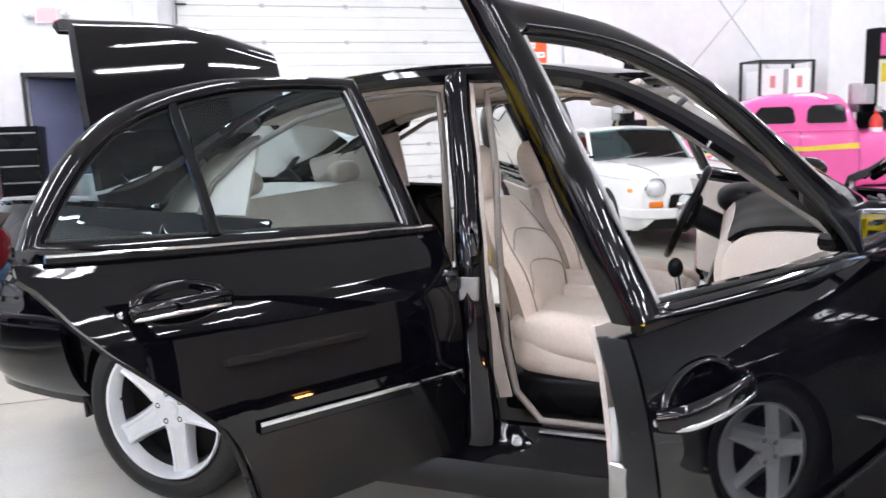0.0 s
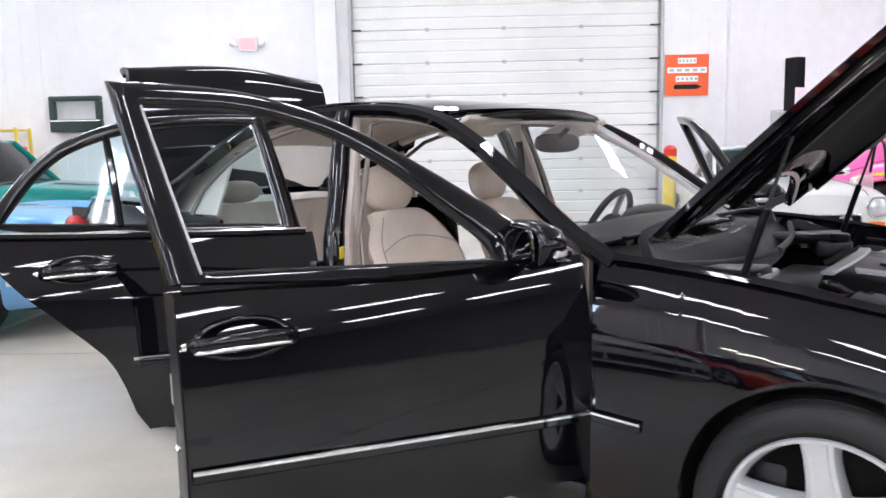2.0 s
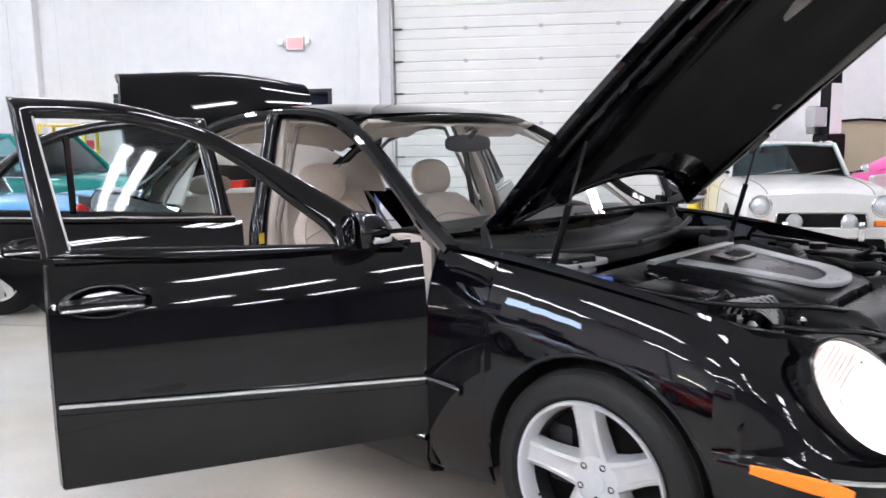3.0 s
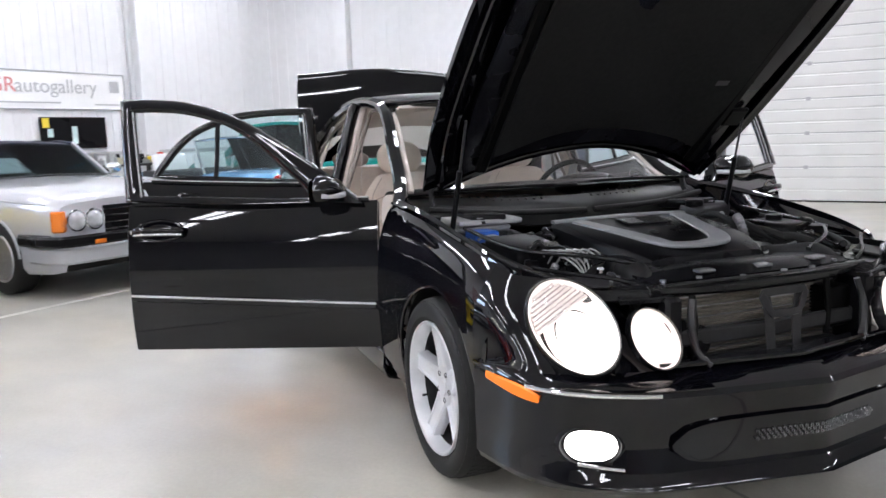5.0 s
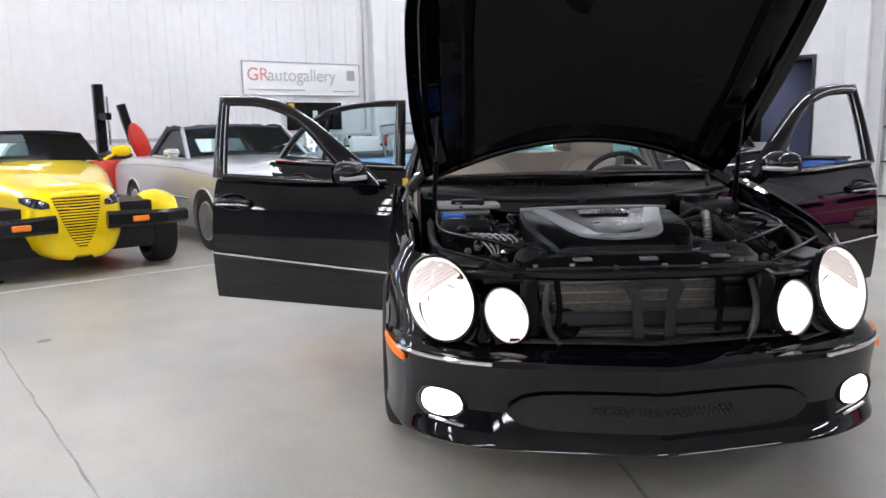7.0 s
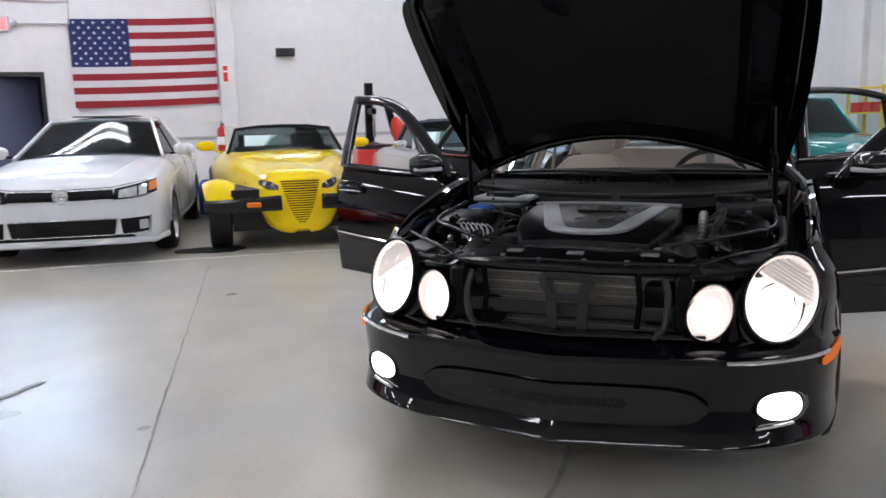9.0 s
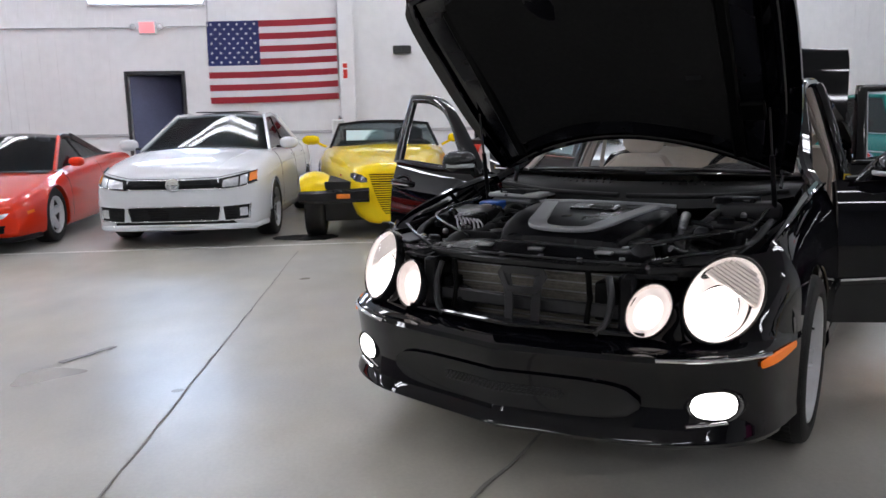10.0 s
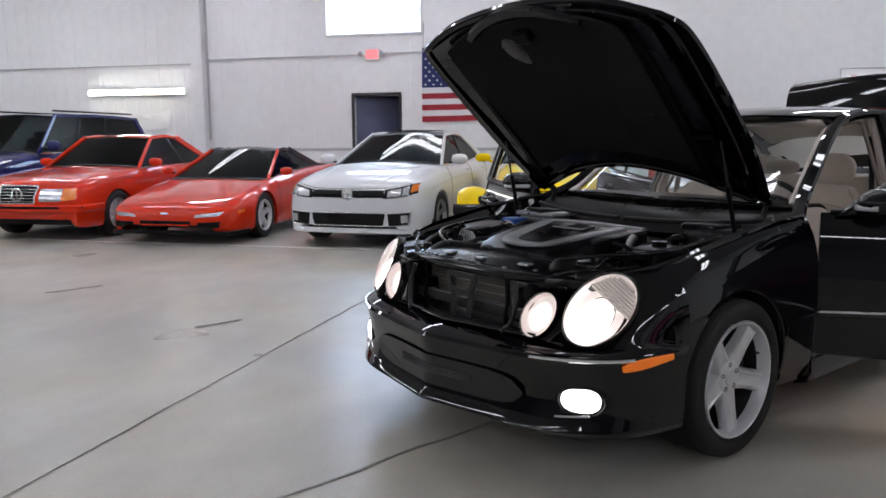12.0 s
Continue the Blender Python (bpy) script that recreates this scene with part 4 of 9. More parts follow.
part("headliner", shell(lining, -0.01), M_TRIM, sedan, "beige cloth headliner", smooth=60)
ws = loft([[(-0.80, -0.715, 0.985), (-0.66, -0.45, 0.982), (-0.60, 0, 0.98), (-0.66, 0.45, 0.982), (-0.80, 0.715, 0.985)],
           [(-1.08, -0.655, 1.19), (-0.98, -0.42, 1.205), (-0.945, 0, 1.21), (-0.98, 0.42, 1.205), (-1.08, 0.655, 1.19)],
           [(-1.37, -0.595, 1.358), (-1.27, -0.36, 1.39), (-1.235, 0, 1.40), (-1.27, 0.36, 1.39), (-1.37, 0.595, 1.358)]], 12, 18)
bm = bmesh.new()
add_grid(bm, ws)
g = part("windscreen", bm, M_GLASS, sedan, "clear windscreen", 180)
g.visible_shadow = False
part("windscreen_band", sweep([p for p in ws[-1]], rect(0.05, 0.008, 0.002), up=(-0.5, 0, 1)), M_SATIN, sedan, smooth=40)
rg = loft([[(-2.84, -0.57, 1.215), (-2.87, -0.3, 1.325), (-2.885, 0, 1.345), (-2.87, 0.3, 1.325), (-2.84, 0.57, 1.215)],
           [(-3.02, -0.60, 1.125), (-3.12, -0.32, 1.205), (-3.15, 0, 1.22), (-3.12, 0.32, 1.205), (-3.02, 0.60, 1.125)],
           [(-3.26, -0.64, 1.045), (-3.38, -0.34, 1.065), (-3.42, 0, 1.07), (-3.38, 0.34, 1.065), (-3.26, 0.64, 1.045)]], 10, 16)
bm = bmesh.new()
add_grid(bm, rg)
g = part("rear_window", bm, M_TINT, sedan, "tinted rear window", 180)
g.visible_shadow = False
# side decks beside the trunk opening, rear bumper and tail
for s in (-1, 1):
    deck = [[Vector((x, s * (0.60 + (PLAN(x) - 0.105 - 0.60) * f), TOP(x) + 0.012 * math.sin(math.pi * f))) for f in [j / 5 for j in range(6)]] for x in [-3.20 - 0.66 * i / 10 for i in range(11)]]
    part("rear_deck_side", shell(deck, -0.015 * s), M_PAINT, sedan, smooth=60)
    part("tail_lamp", moved(ellipsoid((0, 0, 0), (0.14, 0.06, 0.10), 18, 10, 0.75), pose(-3.80, s * 0.74, 0.86, 0, 0, s * 30)), M_REDLENS, sedan, "red tail lamp", smooth=60)
rb = []
for z, dx, w in ((0.30, -0.14, 0.87), (0.335, -0.06, 0.935), (0.42, 0.0, 0.985), (0.58, 0.035, 1.0), (0.62, 0.02, 1.0), (0.68, -0.02, 0.985), (0.74, -0.03, 0.97)):
    rb.append([Vector((x - dx, y * w, z)) for x, y in ((-3.22, -0.895), (-3.5, -0.868), (-3.74, -0.80), (-3.88, -0.64), (-3.94, -0.34), (-3.955, 0), (-3.94, 0.34), (-3.88, 0.64), (-3.74, 0.80), (-3.5, 0.868), (-3.22, 0.895))])
part("rear_bumper", shell(loft(rb, 18, 41), 0.02), M_PAINT, sedan, "black rear bumper", smooth=40)
part("rear_bumper_strip", sweep(spline([p + Vector((0, 0, 0.003)) for p in rb[3]], 30), rect(0.02, 0.014, 0.004)), M_CHROME, sedan, "chrome bumper moulding", smooth=40)
part("tail_panel", box(-3.87, -3.83, -0.70, 0.70, 0.60, 0.98, 0.01), M_PAINT, sedan)
part("trunk_floor", box(-3.83, -3.05, -0.72, 0.72, 0.50, 0.52), M_CARPET, sedan)
part("trunk_side", box(-3.83, -3.05, -0.74, -0.72, 0.50, 1.0), M_CARPET, sedan)
part("trunk_side", box(-3.83, -3.05, 0.72, 0.74, 0.50, 1.0), M_CARPET, sedan)

# trunk lid, swung up about its front edge
bm = bmesh.new()
top = loft([[(0.0, -0.60, -0.005), (-0.10, 0, 0.018), (0.0, 0.60, -0.005)], [(-0.30, -0.605, 0.0), (-0.32, 0, 0.03), (-0.30, 0.605, 0.0)], [(-0.52, -0.60, 0.0), (-0.56, 0, 0.03), (-0.52, 0.60, 0.0)], [(-0.575, -0.585, -0.02), (-0.615, 0, 0.012), (-0.575, 0.585, -0.02)], [(-0.585, -0.575, -0.09), (-0.625, 0, -0.07), (-0.585, 0.575, -0.09)], [(-0.575, -0.56, -0.125), (-0.61, 0, -0.12), (-0.575, 0.56, -0.125)]], 20, 17)
top = [[Vector((p.x * 1.05, p.y * 1.11, p.z * 0.75)) for p in r] for r in top]
add_shell(bm, top, -0.035)
me = bpy.data.meshes.new("trunk_lid")
bmesh.ops.recalc_face_normals(bm, faces=bm.faces)
bm.to_mesh(me), bm.free()
me.materials.append(M_PAINT)
me.shade_smooth(), me.set_sharp_from_angle(angle=radians(40))
lid = new("trunk_lid", me)
lid.parent = sedan
tagged(lid, "black trunk lid standing open")
lid.matrix_local = pose(-3.27, 0, 1.075, 0, 84, 0)
part("lid_lining", box(-0.50, -0.06, -0.50, 0.50, -0.05, -0.036, 0.004), M_FELT, lid)
part("lid_grip", moved(box(-0.02, 0.02, -0.30, 0.30, -0.012, 0.012, 0.006, 2), pose(-0.660, 0, -0.085)), M_CHROME, lid, "chrome grip strip", smooth=40)
for s in (-1, 1):
    arm = spline([(-3.10, s * 0.56, 0.98), (-3.16, s * 0.56, 1.05), (-3.24, s * 0.56, 1.11), (-3.30, s * 0.56, 1.20)], 10)
    part("lid_hinge", sweep(arm, rect(0.03, 0.02, 0.005), up=(0, 1, 0)), M_SATIN, sedan, smooth=40)

# ---- front end ----
NOSE = smooth_keys([(0.0, 0.0), (0.15, 0.026), (0.30, 0.050), (0.53, 0.092), (0.66, 0.150), (0.75, 0.215), (0.81, 0.285), (0.85, 0.38), (0.872, 0.475), (0.885, 0.56)])


def nose_x(y):
    return 0.908 - NOSE(abs(y))


levels = [(0.185, -0.075, 0.955), (0.20, -0.02, 0.985), (0.225, 0.020, 1.0), (0.238, 0.014, 1.0), (0.265, -0.012, 0.995), (0.33, -0.035, 0.995), (0.41, -0.02, 0.998), (0.46, -0.004, 1.0), (0.487, 0.0, 1.0), (0.502, -0.012, 0.997), (0.52, -0.05, 0.99), (0.535, -0.115, 0.98)]
ys = [-0.885 + 0.02 * i for i in range(0, 6)] + [-0.775 + 1.55 * i / 38 for i in range(39)] + [0.785 + 0.02 * i for i in range(0, 6)]
rows = [[Vector((nose_x(y) + dx * (1 - 0.75 * (abs(y) / 0.885) ** 4), y * w, z + 0.012 * (abs(y) / 0.885) ** 2)) for y in ys] for z, dx, w in levels]
part("front_bumper", shell(rows, 0.016), M_PAINT, sedan, "black sport front bumper with crease line", smooth=21)
# corner pieces from bumper crease up to the lamps and fenders
for s in (-1, 1):
    a = [(nose_x(0.885), 0.885), (nose_x(0.872), 0.872), (nose_x(0.81), 0.81), (nose_x(0.70), 0.70), (nose_x(0.56), 0.56), (nose_x(0.44), 0.44), (nose_x(0.36), 0.36)]
    low = [Vector((x - 0.01, s * y, 0.505 + 0.010 * y)) for x, y in a]
    mid = [Vector((x - d, s * (y - 0.006), 0.545 - 0.012 * (d > 0.1))) for (x, y), d in zip(a, (0.02, 0.035, 0.06, 0.085, 0.105, 0.115, 0.115))]
    hi = [Vector((0.33, s * 0.868, 0.70)), Vector((0.40, s * 0.845, 0.70)), Vector((0.475, s * 0.800, 0.68)), Vector((0.56, s * 0.700, 0.66)), Vector((0.64, s * 0.57, 0.60)), Vector((0.675, s * 0.44, 0.565)), Vector((0.72, s * 0.36, 0.545))]
    top_ = [Vector((0.34, s * 0.800, 0.822)), Vector((0.40, s * 0.765, 0.80)), Vector((0.44, s * 0.70, 0.79)), Vector((0.48, s * 0.62, 0.775)), Vector((0.54, s * 0.53, 0.735)), Vector((0.60, s * 0.43, 0.60)), Vector((0.64, s * 0.36, 0.55))]
    rows = loft([low, mid, hi, top_], 16, 24)
    part("front_corner", shell(rows, -0.015 * s), M_PAINT, sedan, smooth=50)
    # crease moulding with chrome, side marker, fog lamp
    cr_ = [Vector((nose_x(y) + 0.006, s * y, 0.497 + 0.012 * (y / 0.885) ** 2)) for y in [0.53 + 0.30 * i / 14 for i in range(15)]]
    part("bumper_chrome", sweep(cr_, rect(0.012, 0.014, 0.004)), M_CHROME, sedan, "thin chrome bumper moulding", smooth=40)
    mk = [Vector((nose_x(y) + 0.004, s * (y + 0.005), 0.479 + 0.026 * i / 10)) for i, y in enumerate([0.806 + 0.068 * k / 10 for k in range(11)])]
    part("side_marker", sweep(mk, rect(0.012, 0.040, 0.006), scale=[0.35 + 0.65 * math.sin(math.pi * (0.12 + 0.76 * i / 10)) for i in range(11)]), M_AMBER, sedan, "lit amber side marker", smooth=40)
    fog = part("fog_lamp", moved(ellipsoid((0, 0, 0), (0.02, 0.075, 0.048), 20, 12, 0.85), pose(0.712, s * 0.688, 0.349, 0, 0, s * 30)), M_LAMP, sedan, "lit fog lamp", smooth=60)
    part("fog_surround", moved(turned([(-0.02, 0.078), (0.004, 0.082), (0.014, 0.088), (0.0, 0.10), (-0.02, 0.10)], 28, "x"), pose(0.707, s * 0.688, 0.349, 0, 0, s * 30) @ Matrix.Diagonal((1, 1, 0.66, 1))), M_PLASTIC, sedan, smooth=40)
    # Chrome stands in for the fog lamp's light on the blade below it.
    blade = [Vector((nose_x(y) - 0.002, s * y, 0.285 + 0.012 * i / 10)) for i, y in enumerate([0.62 + 0.11 * k / 10 for k in range(11)])]
    part("fog_blade", sweep(blade, rect(0.010, 0.011, 0.004)), M_CHROME, sedan, "chrome blade for the streak of fog lamp light", smooth=40)
    # twin oval headlamps
    for nm, c, ry, rz, tilt, yaw_, lean, mat in (("outer_headlamp", (0.612, 0.684, 0.674), 0.110, 0.156, -27, 27, 38, M_LAMP), ("inner_headlamp", (0.715, 0.472, 0.633), 0.066, 0.092, -20, 15, 26, M_LAMPSOFT)):
        m = pose(c[0], s * c[1], c[2], 0, tilt, s * yaw_) @ pose(0, 0, 0, s * lean * -1, 0, 0) @ Matrix.Diagonal((1, ry, rz, 1))
        bowl = part(nm, moved(turned([(-0.075, 0.0), (-0.072, 0.4), (-0.06, 0.72), (-0.03, 0.92), (0.0, 1.0)], 40, "x"), m), M_LAMPBOWL, sedan, "lit oval headlamp under clear glass", smooth=60)
        part("lamp_rim", moved(turned([(-0.03, 1.02), (0.004, 1.0), (0.010, 1.03), (0.004, 1.075), (-0.03, 1.09)], 40, "x"), m), M_SATIN, bowl, smooth=40)
        big = nm.startswith("outer")
        zc, rr = (-0.28, 0.58) if big else (-0.06, 0.66)
        part("lit_reflector", moved(turned([(0.008, 0.0), (0.004, rr * 0.5), (-0.006, rr * 0.85), (-0.02, rr)], 32, "x", (0.0, 0.0, zc)), m), mat, bowl, "glowing reflector", smooth=60)
        ro = 0.84 if big else 0.99
        part("reflector_bowl", moved(turned([(-0.022, rr * 1.01), (-0.026, ro * 0.88), (-0.034, ro)], 36, "x", (0.0, 0.0, zc * 0.8)), m), M_LAMPRIM, bowl, "softly lit reflector bowl", smooth=60)
        if big:
            for k in range(8):
                zz = 0.31 + 0.08 * k
                hw = math.sqrt(max(0.90 - zz * zz, 0.02)) * 0.95
                part("reflector_rib", moved(box(-0.035, -0.012, -hw, hw, zz - 0.036, zz + 0.036, 0.006), m), M_AMBERRIB, bowl, "pale amber reflector rib")
        lens = moved(turned([(0.0, 1.0), (0.016, 0.9), (0.03, 0.7), (0.040, 0.4), (0.044, 0.0)], 40, "x"), m)
        lo = part("lens", lens, M_LENS, bowl, "clear lens", smooth=80)
        lo.visible_shadow = False

# lower intake and bumper lip
gx = lambda y: nose_x(y) - 0.036
slot = []
for i in range(25):
    y = -0.48 + 0.96 * i / 24
    h = 0.064 * max(1 - (abs(y) / 0.485) ** 7, 0) ** 0.5
    slot.append([Vector((gx(y) + 0.014, y, 0.345 - h)), Vector((gx(y) + 0.008, y, 0.345)), Vector((gx(y) + 0.018, y, 0.345 + h))])
part("lower_intake", shell(slot, 0.008), M_PAINT, sedan, "gloss black lower intake panel", smooth=40)
mesh_bm = bmesh.new()
for i in range(26):
    for k in range(3):
        y = -0.22 + 0.44 * (i + 0.5 * (k % 2)) / 25
        moved_ = pose(gx(y) + 0.022, y, 0.338 + 0.011 * k)
        add_turned(mesh_bm, [(0.0, 0.0035), (0.003, 0.0052), (0.0, 0.0066)], 6, "x", moved_.translation)
part("intake_mesh", mesh_bm, M_MESH, sedan, "fine honeycomb mesh")

# ---- hood, raised on its hinges ----
HOOD = pose(-0.52, 0, 1.03, 0, -43.5, 0)
hood_rows = loft([[(-0.02, -0.715, -0.005), (0.15, -0.35, 0.015), (0.215, 0, 0.02), (0.15, 0.35, 0.015), (-0.02, 0.715, -0.005)],
                  [(0.35, -0.772, -0.012), (0.43, -0.37, 0.028), (0.46, 0, 0.035), (0.43, 0.37, 0.028), (0.35, 0.772, -0.012)],
                  [(0.75, -0.788, -0.026), (0.82, -0.38, 0.018), (0.84, 0, 0.028), (0.82, 0.38, 0.018), (0.75, 0.788, -0.026)],
                  [(1.02, -0.775, -0.040), (1.12, -0.41, 0.0), (1.15, 0, 0.005), (1.12, 0.41, 0.0), (1.02, 0.775, -0.040)],
                  [(1.13, -0.715, -0.062), (1.225, -0.42, -0.03), (1.265, 0, -0.025), (1.225, 0.42, -0.03), (1.13, 0.715, -0.062)]], 22, 25)
hood = part("hood", shell(hood_rows, -0.018), M_PAINT, sedan, "raised black hood", smooth=40)
hood.matrix_local = HOOD
inner = [[p + Vector((0, 0, -0.040 - 0.011 * math.sin(7.5 * p.x + 2.0 * abs(p.y)) * math.sin(11 * abs(p.y)) - 0.008 * noise.noise(Vector((6 * p.x, 6 * p.y, 0.7))))) for p in r] for r in loft([[r[2 + 5 * k] for k in range(5)] for r in hood_rows[1:-1:3]], 40, 44)]
part("hood_frame", shell(inner, -0.014), M_INNER, hood, "stamped black inner hood panel", smooth=60)
pad = [[Vector((p.x, p.y * 0.80, p.z - 0.058 - 0.010 * math.sin(9 * p.y) * math.sin(8 * p.x))) for p in r[2:-2]] for r in hood_rows[3:-3]]
part("insulation_pad", shell(pad, -0.012), M_FELT, hood, "black felt insulation pad", smooth=60)
rim = [hood_rows[0][j] for j in range(1, 24)] + [hood_rows[i][23] for i in range(1, 21)] + [hood_rows[-2][j] for j in range(23, 0, -1)] + [hood_rows[i][1] for i in range(20, 0, -1)]
part("hood_edge_flange", sweep([p + Vector((0, 0, -0.03)) for p in rim], rect(0.03, 0.024, 0.006), closed=True), M_PAINT, hood, smooth=40)
gr = []
for f in range(17):
    y = -0.34 + 0.68 * f / 16
    gr.append(Vector((1.24 - 0.30 * (y / 0.6) ** 2, y, -0.055)))
part("grille_frame", sweep(gr, rect(0.05, 0.06, 0.012)), M_SATIN, hood, smooth=40)
part("hood_latch", moved(box(-0.03, 0.03, -0.05, 0.05, -0.03, 0.02, 0.006), pose(1.12, 0, -0.07)), M_BAY, hood)
for y in (-0.52, 0.52):
    part("hood_rib", sweep([Vector((0.15 + 0.9 * i / 8, y * (1 + 0.06 * i / 8), -0.062)) for i in range(9)], rect(0.05, 0.03, 0.01)), M_BAY, hood, smooth=40)
part("hood_sticker", moved(box(-0.012, 0.012, -0.03, 0.03, -0.001, 0.001), pose(0.62, 0.40, -0.073)), M_DARKSTEEL, hood, "small grey label on the pad")
part("bracket_boss", moved(box(-0.05, 0.05, -0.05, 0.05, -0.015, 0.01, 0.008), pose(0.42, 0.60, -0.062)), M_BAY, hood)
for s in (-1, 1):
    top = HOOD @ Vector((0.42, s * 0.66, -0.05))
    foot = Vector((-0.30, s * 0.68, 0.86))
    mid = foot.lerp(top, 0.55)
    part("hood_strut", sweep([foot, mid], ring(0.011, 10)), M_PLASTIC, sedan, "black gas strut", smooth=60)
    part("hood_strut_rod", sweep([mid, top], ring(0.005, 8)), M_DARKSTEEL, sedan, smooth=60)
    hg = spline([(-0.56, s * 0.66, 0.93), (-0.58, s * 0.66, 1.0), (-0.50, s * 0.66, 1.04), (-0.40, s * 0.66, 1.11)], 9)
    part("hood_hinge", sweep(hg, rect(0.035, 0.012, 0.003), up=(0, 1, 0)), M_DARKSTEEL, sedan, smooth=40)

# ---- engine bay ----
part("bay_floor", box(-0.60, 0.62, -0.62, 0.62, 0.34, 0.36), M_RUBBER, sedan)
# Tray out of sight, added to deepen the shadow under the car.
part("undertray", box(-3.60, 0.62, -0.60, 0.60, 0.192, 0.202, 0.003), M_RUBBER, sedan, "unseen black undertray that keeps light off the floor")
part("firewall", box(-0.66, -0.60, -0.74, 0.74, 0.34, 0.93, 0.01), M_PLASTIC, sedan)
cowl = loft([[(-0.80, -0.74, 0.962), (-0.64, -0.4, 0.948), (-0.58, 0, 0.943), (-0.64, 0.4, 0.948), (-0.80, 0.74, 0.962)], [(-0.62, -0.74, 0.945), (-0.52, -0.4, 0.908), (-0.48, 0, 0.900), (-0.52, 0.4, 0.908), (-0.62, 0.74, 0.945)], [(-0.52, -0.72, 0.90), (-0.44, -0.4, 0.845), (-0.40, 0, 0.835), (-0.44, 0.4, 0.845), (-0.52, 0.72, 0.90)]], 9, 21)
part("cowl_panel", shell(cowl, -0.012), M_BAY, sedan, "black plastic cowl", smooth=50)
for s in (-1, 1):
    inner_f = [[Vector((x, s * (side_y(x, 0.75) - 0.055 - 0.075 * f), TOP(x) - 0.004 - 0.03 * f - 0.22 * max(f - 0.5, 0))) for f in [j / 6 for j in range(7)]] for x in [-0.60 + 1.0 * i / 16 for i in range(17)]]
    part("fender_ledge", shell(inner_f, 0.01 * s), M_PAINT, sedan, smooth=50)
    part("inner_wing", box(-0.60, 0.50, min(s * 0.70, s * 0.69), max(s * 0.70, s * 0.69), 0.36, 0.80, 0.002), M_PLASTIC, sedan)
    bar = spline([(0.60, s * 0.40, 0.735), (0.45, s * 0.60, 0.765), (0.25, s * 0.69, 0.80), (-0.10, s * 0.70, 0.84)], 14)
    part("fender_seal", sweep(bar, rect(0.03, 0.022, 0.008)), M_RUBBER, sedan, smooth=50)
    part("strut_tower", turned([(0.60, 0.13), (0.80, 0.12), (0.815, 0.10), (0.82, 0.04), (0.83, 0.035), (0.835, 0.0)], 24, "z", (-0.08, s * 0.55, 0)), M_SATIN, sedan, smooth=40)
wb = spline([(-0.66, -0.62, 0.985), (-0.60, -0.30, 0.995), (-0.56, 0.05, 0.99)], 12)
part("wiper_blade", sweep(wb, rect(0.02, 0.014, 0.004)), M_PLASTIC, sedan, smooth=50)
part("wiper_blade", sweep([Vector((p.x - 0.01, p.y + 0.64, p.z + 0.004)) for p in wb], rect(0.02, 0.014, 0.004)), M_PLASTIC, sedan, smooth=50)

cover = []
for x, hw, top in ((-0.170, 0.315, 0.868), (-0.162, 0.32, 0.884), (-0.06, 0.328, 0.880), (0.10, 0.33, 0.862), (0.26, 0.30, 0.838), (0.355, 0.265, 0.815), (0.385, 0.25, 0.800), (0.395, 0.245, 0.765), (0.40, 0.24, 0.70)):
    line = []
    for f in (-1.0, -0.985, -0.95, -0.90, -0.6, -0.3, 0.0, 0.3, 0.6, 0.90, 0.95, 0.985, 1.0):
        drop = 0.085 if abs(f) == 1.0 else 0.018 if abs(f) == 0.985 else 0.004 if abs(f) == 0.95 else 0.0
        line.append(Vector((x, hw * f, max(top - drop - 0.008 * f * f, min(top, 0.70)))))
    cover.append(line)
engine = part("engine_cover", shell(cover, -0.02), M_PLASTIC, sedan, "black plastic engine cover with silver U trim", smooth=30)


def cover_z(x, y):
    z = float(np.interp(x, [-0.34, -0.10, 0.26, 0.405], [0.885, 0.882, 0.838, 0.803]))
    return z - 0.008 * (y / 0.31) ** 2


u = spline([(-0.085, -0.236, 0), (0.03, -0.205, 0), (0.16, -0.168, 0), (0.255, -0.142, 0), (0.312, -0.105, 0), (0.330, -0.045, 0), (0.333, 0.0, 0), (0.330, 0.045, 0), (0.312, 0.105, 0), (0.255, 0.142, 0), (0.16, 0.168, 0), (0.03, 0.205, 0), (-0.085, 0.236, 0)], 49)
u = [Vector((p.x, p.y, cover_z(p.x, p.y) + 0.004)) for p in u]
part("silver_u_trim", sweep(u, rect(0.064, 0.012, 0.003), scale=[1.0 + 0.25 * math.sin(math.pi * i / 48) for i in range(49)]), M_GREYTRIM, engine, "silver U-shaped trim", smooth=40)
part("rear_trim_bar", sweep([Vector((-0.128 - 0.02 * (y / 0.31) ** 2, y, cover_z(-0.13, y) + 0.003)) for y in [-0.312 + 0.624 * i / 16 for i in range(17)]], rect(0.040, 0.012, 0.004)), M_GREYTRIM, engine, "silver bar across the cover", smooth=40)
part("intake_plenum", box(-0.40, -0.19, -0.28, 0.28, 0.66, 0.815, 0.03, 2), M_PLASTIC, sedan, smooth=40)
part("cover_vent", moved(box(-0.045, 0.045, -0.10, 0.10, -0.004, 0.006, 0.004), pose(0.0, 0.008, 0.876, 0, 7, 0)), M_SATIN, engine)
for i in range(7):
    part("vent_slot", moved(box(-0.03, 0.03, -0.004, 0.004, 0.0, 0.008, 0.002), pose(0.0, -0.002 + 0.014 * i, 0.878, 0, 7, 0)), M_RUBBER, engine)
part("round_badge", turned([(0.0, 0.0), (0.0, 0.020), (0.004, 0.022), (0.006, 0.018), (0.005, 0.0)], 20, "z", (0.333, 0.0, 0.826)), M_DARKSTEEL, engine, "small round badge", smooth=40)
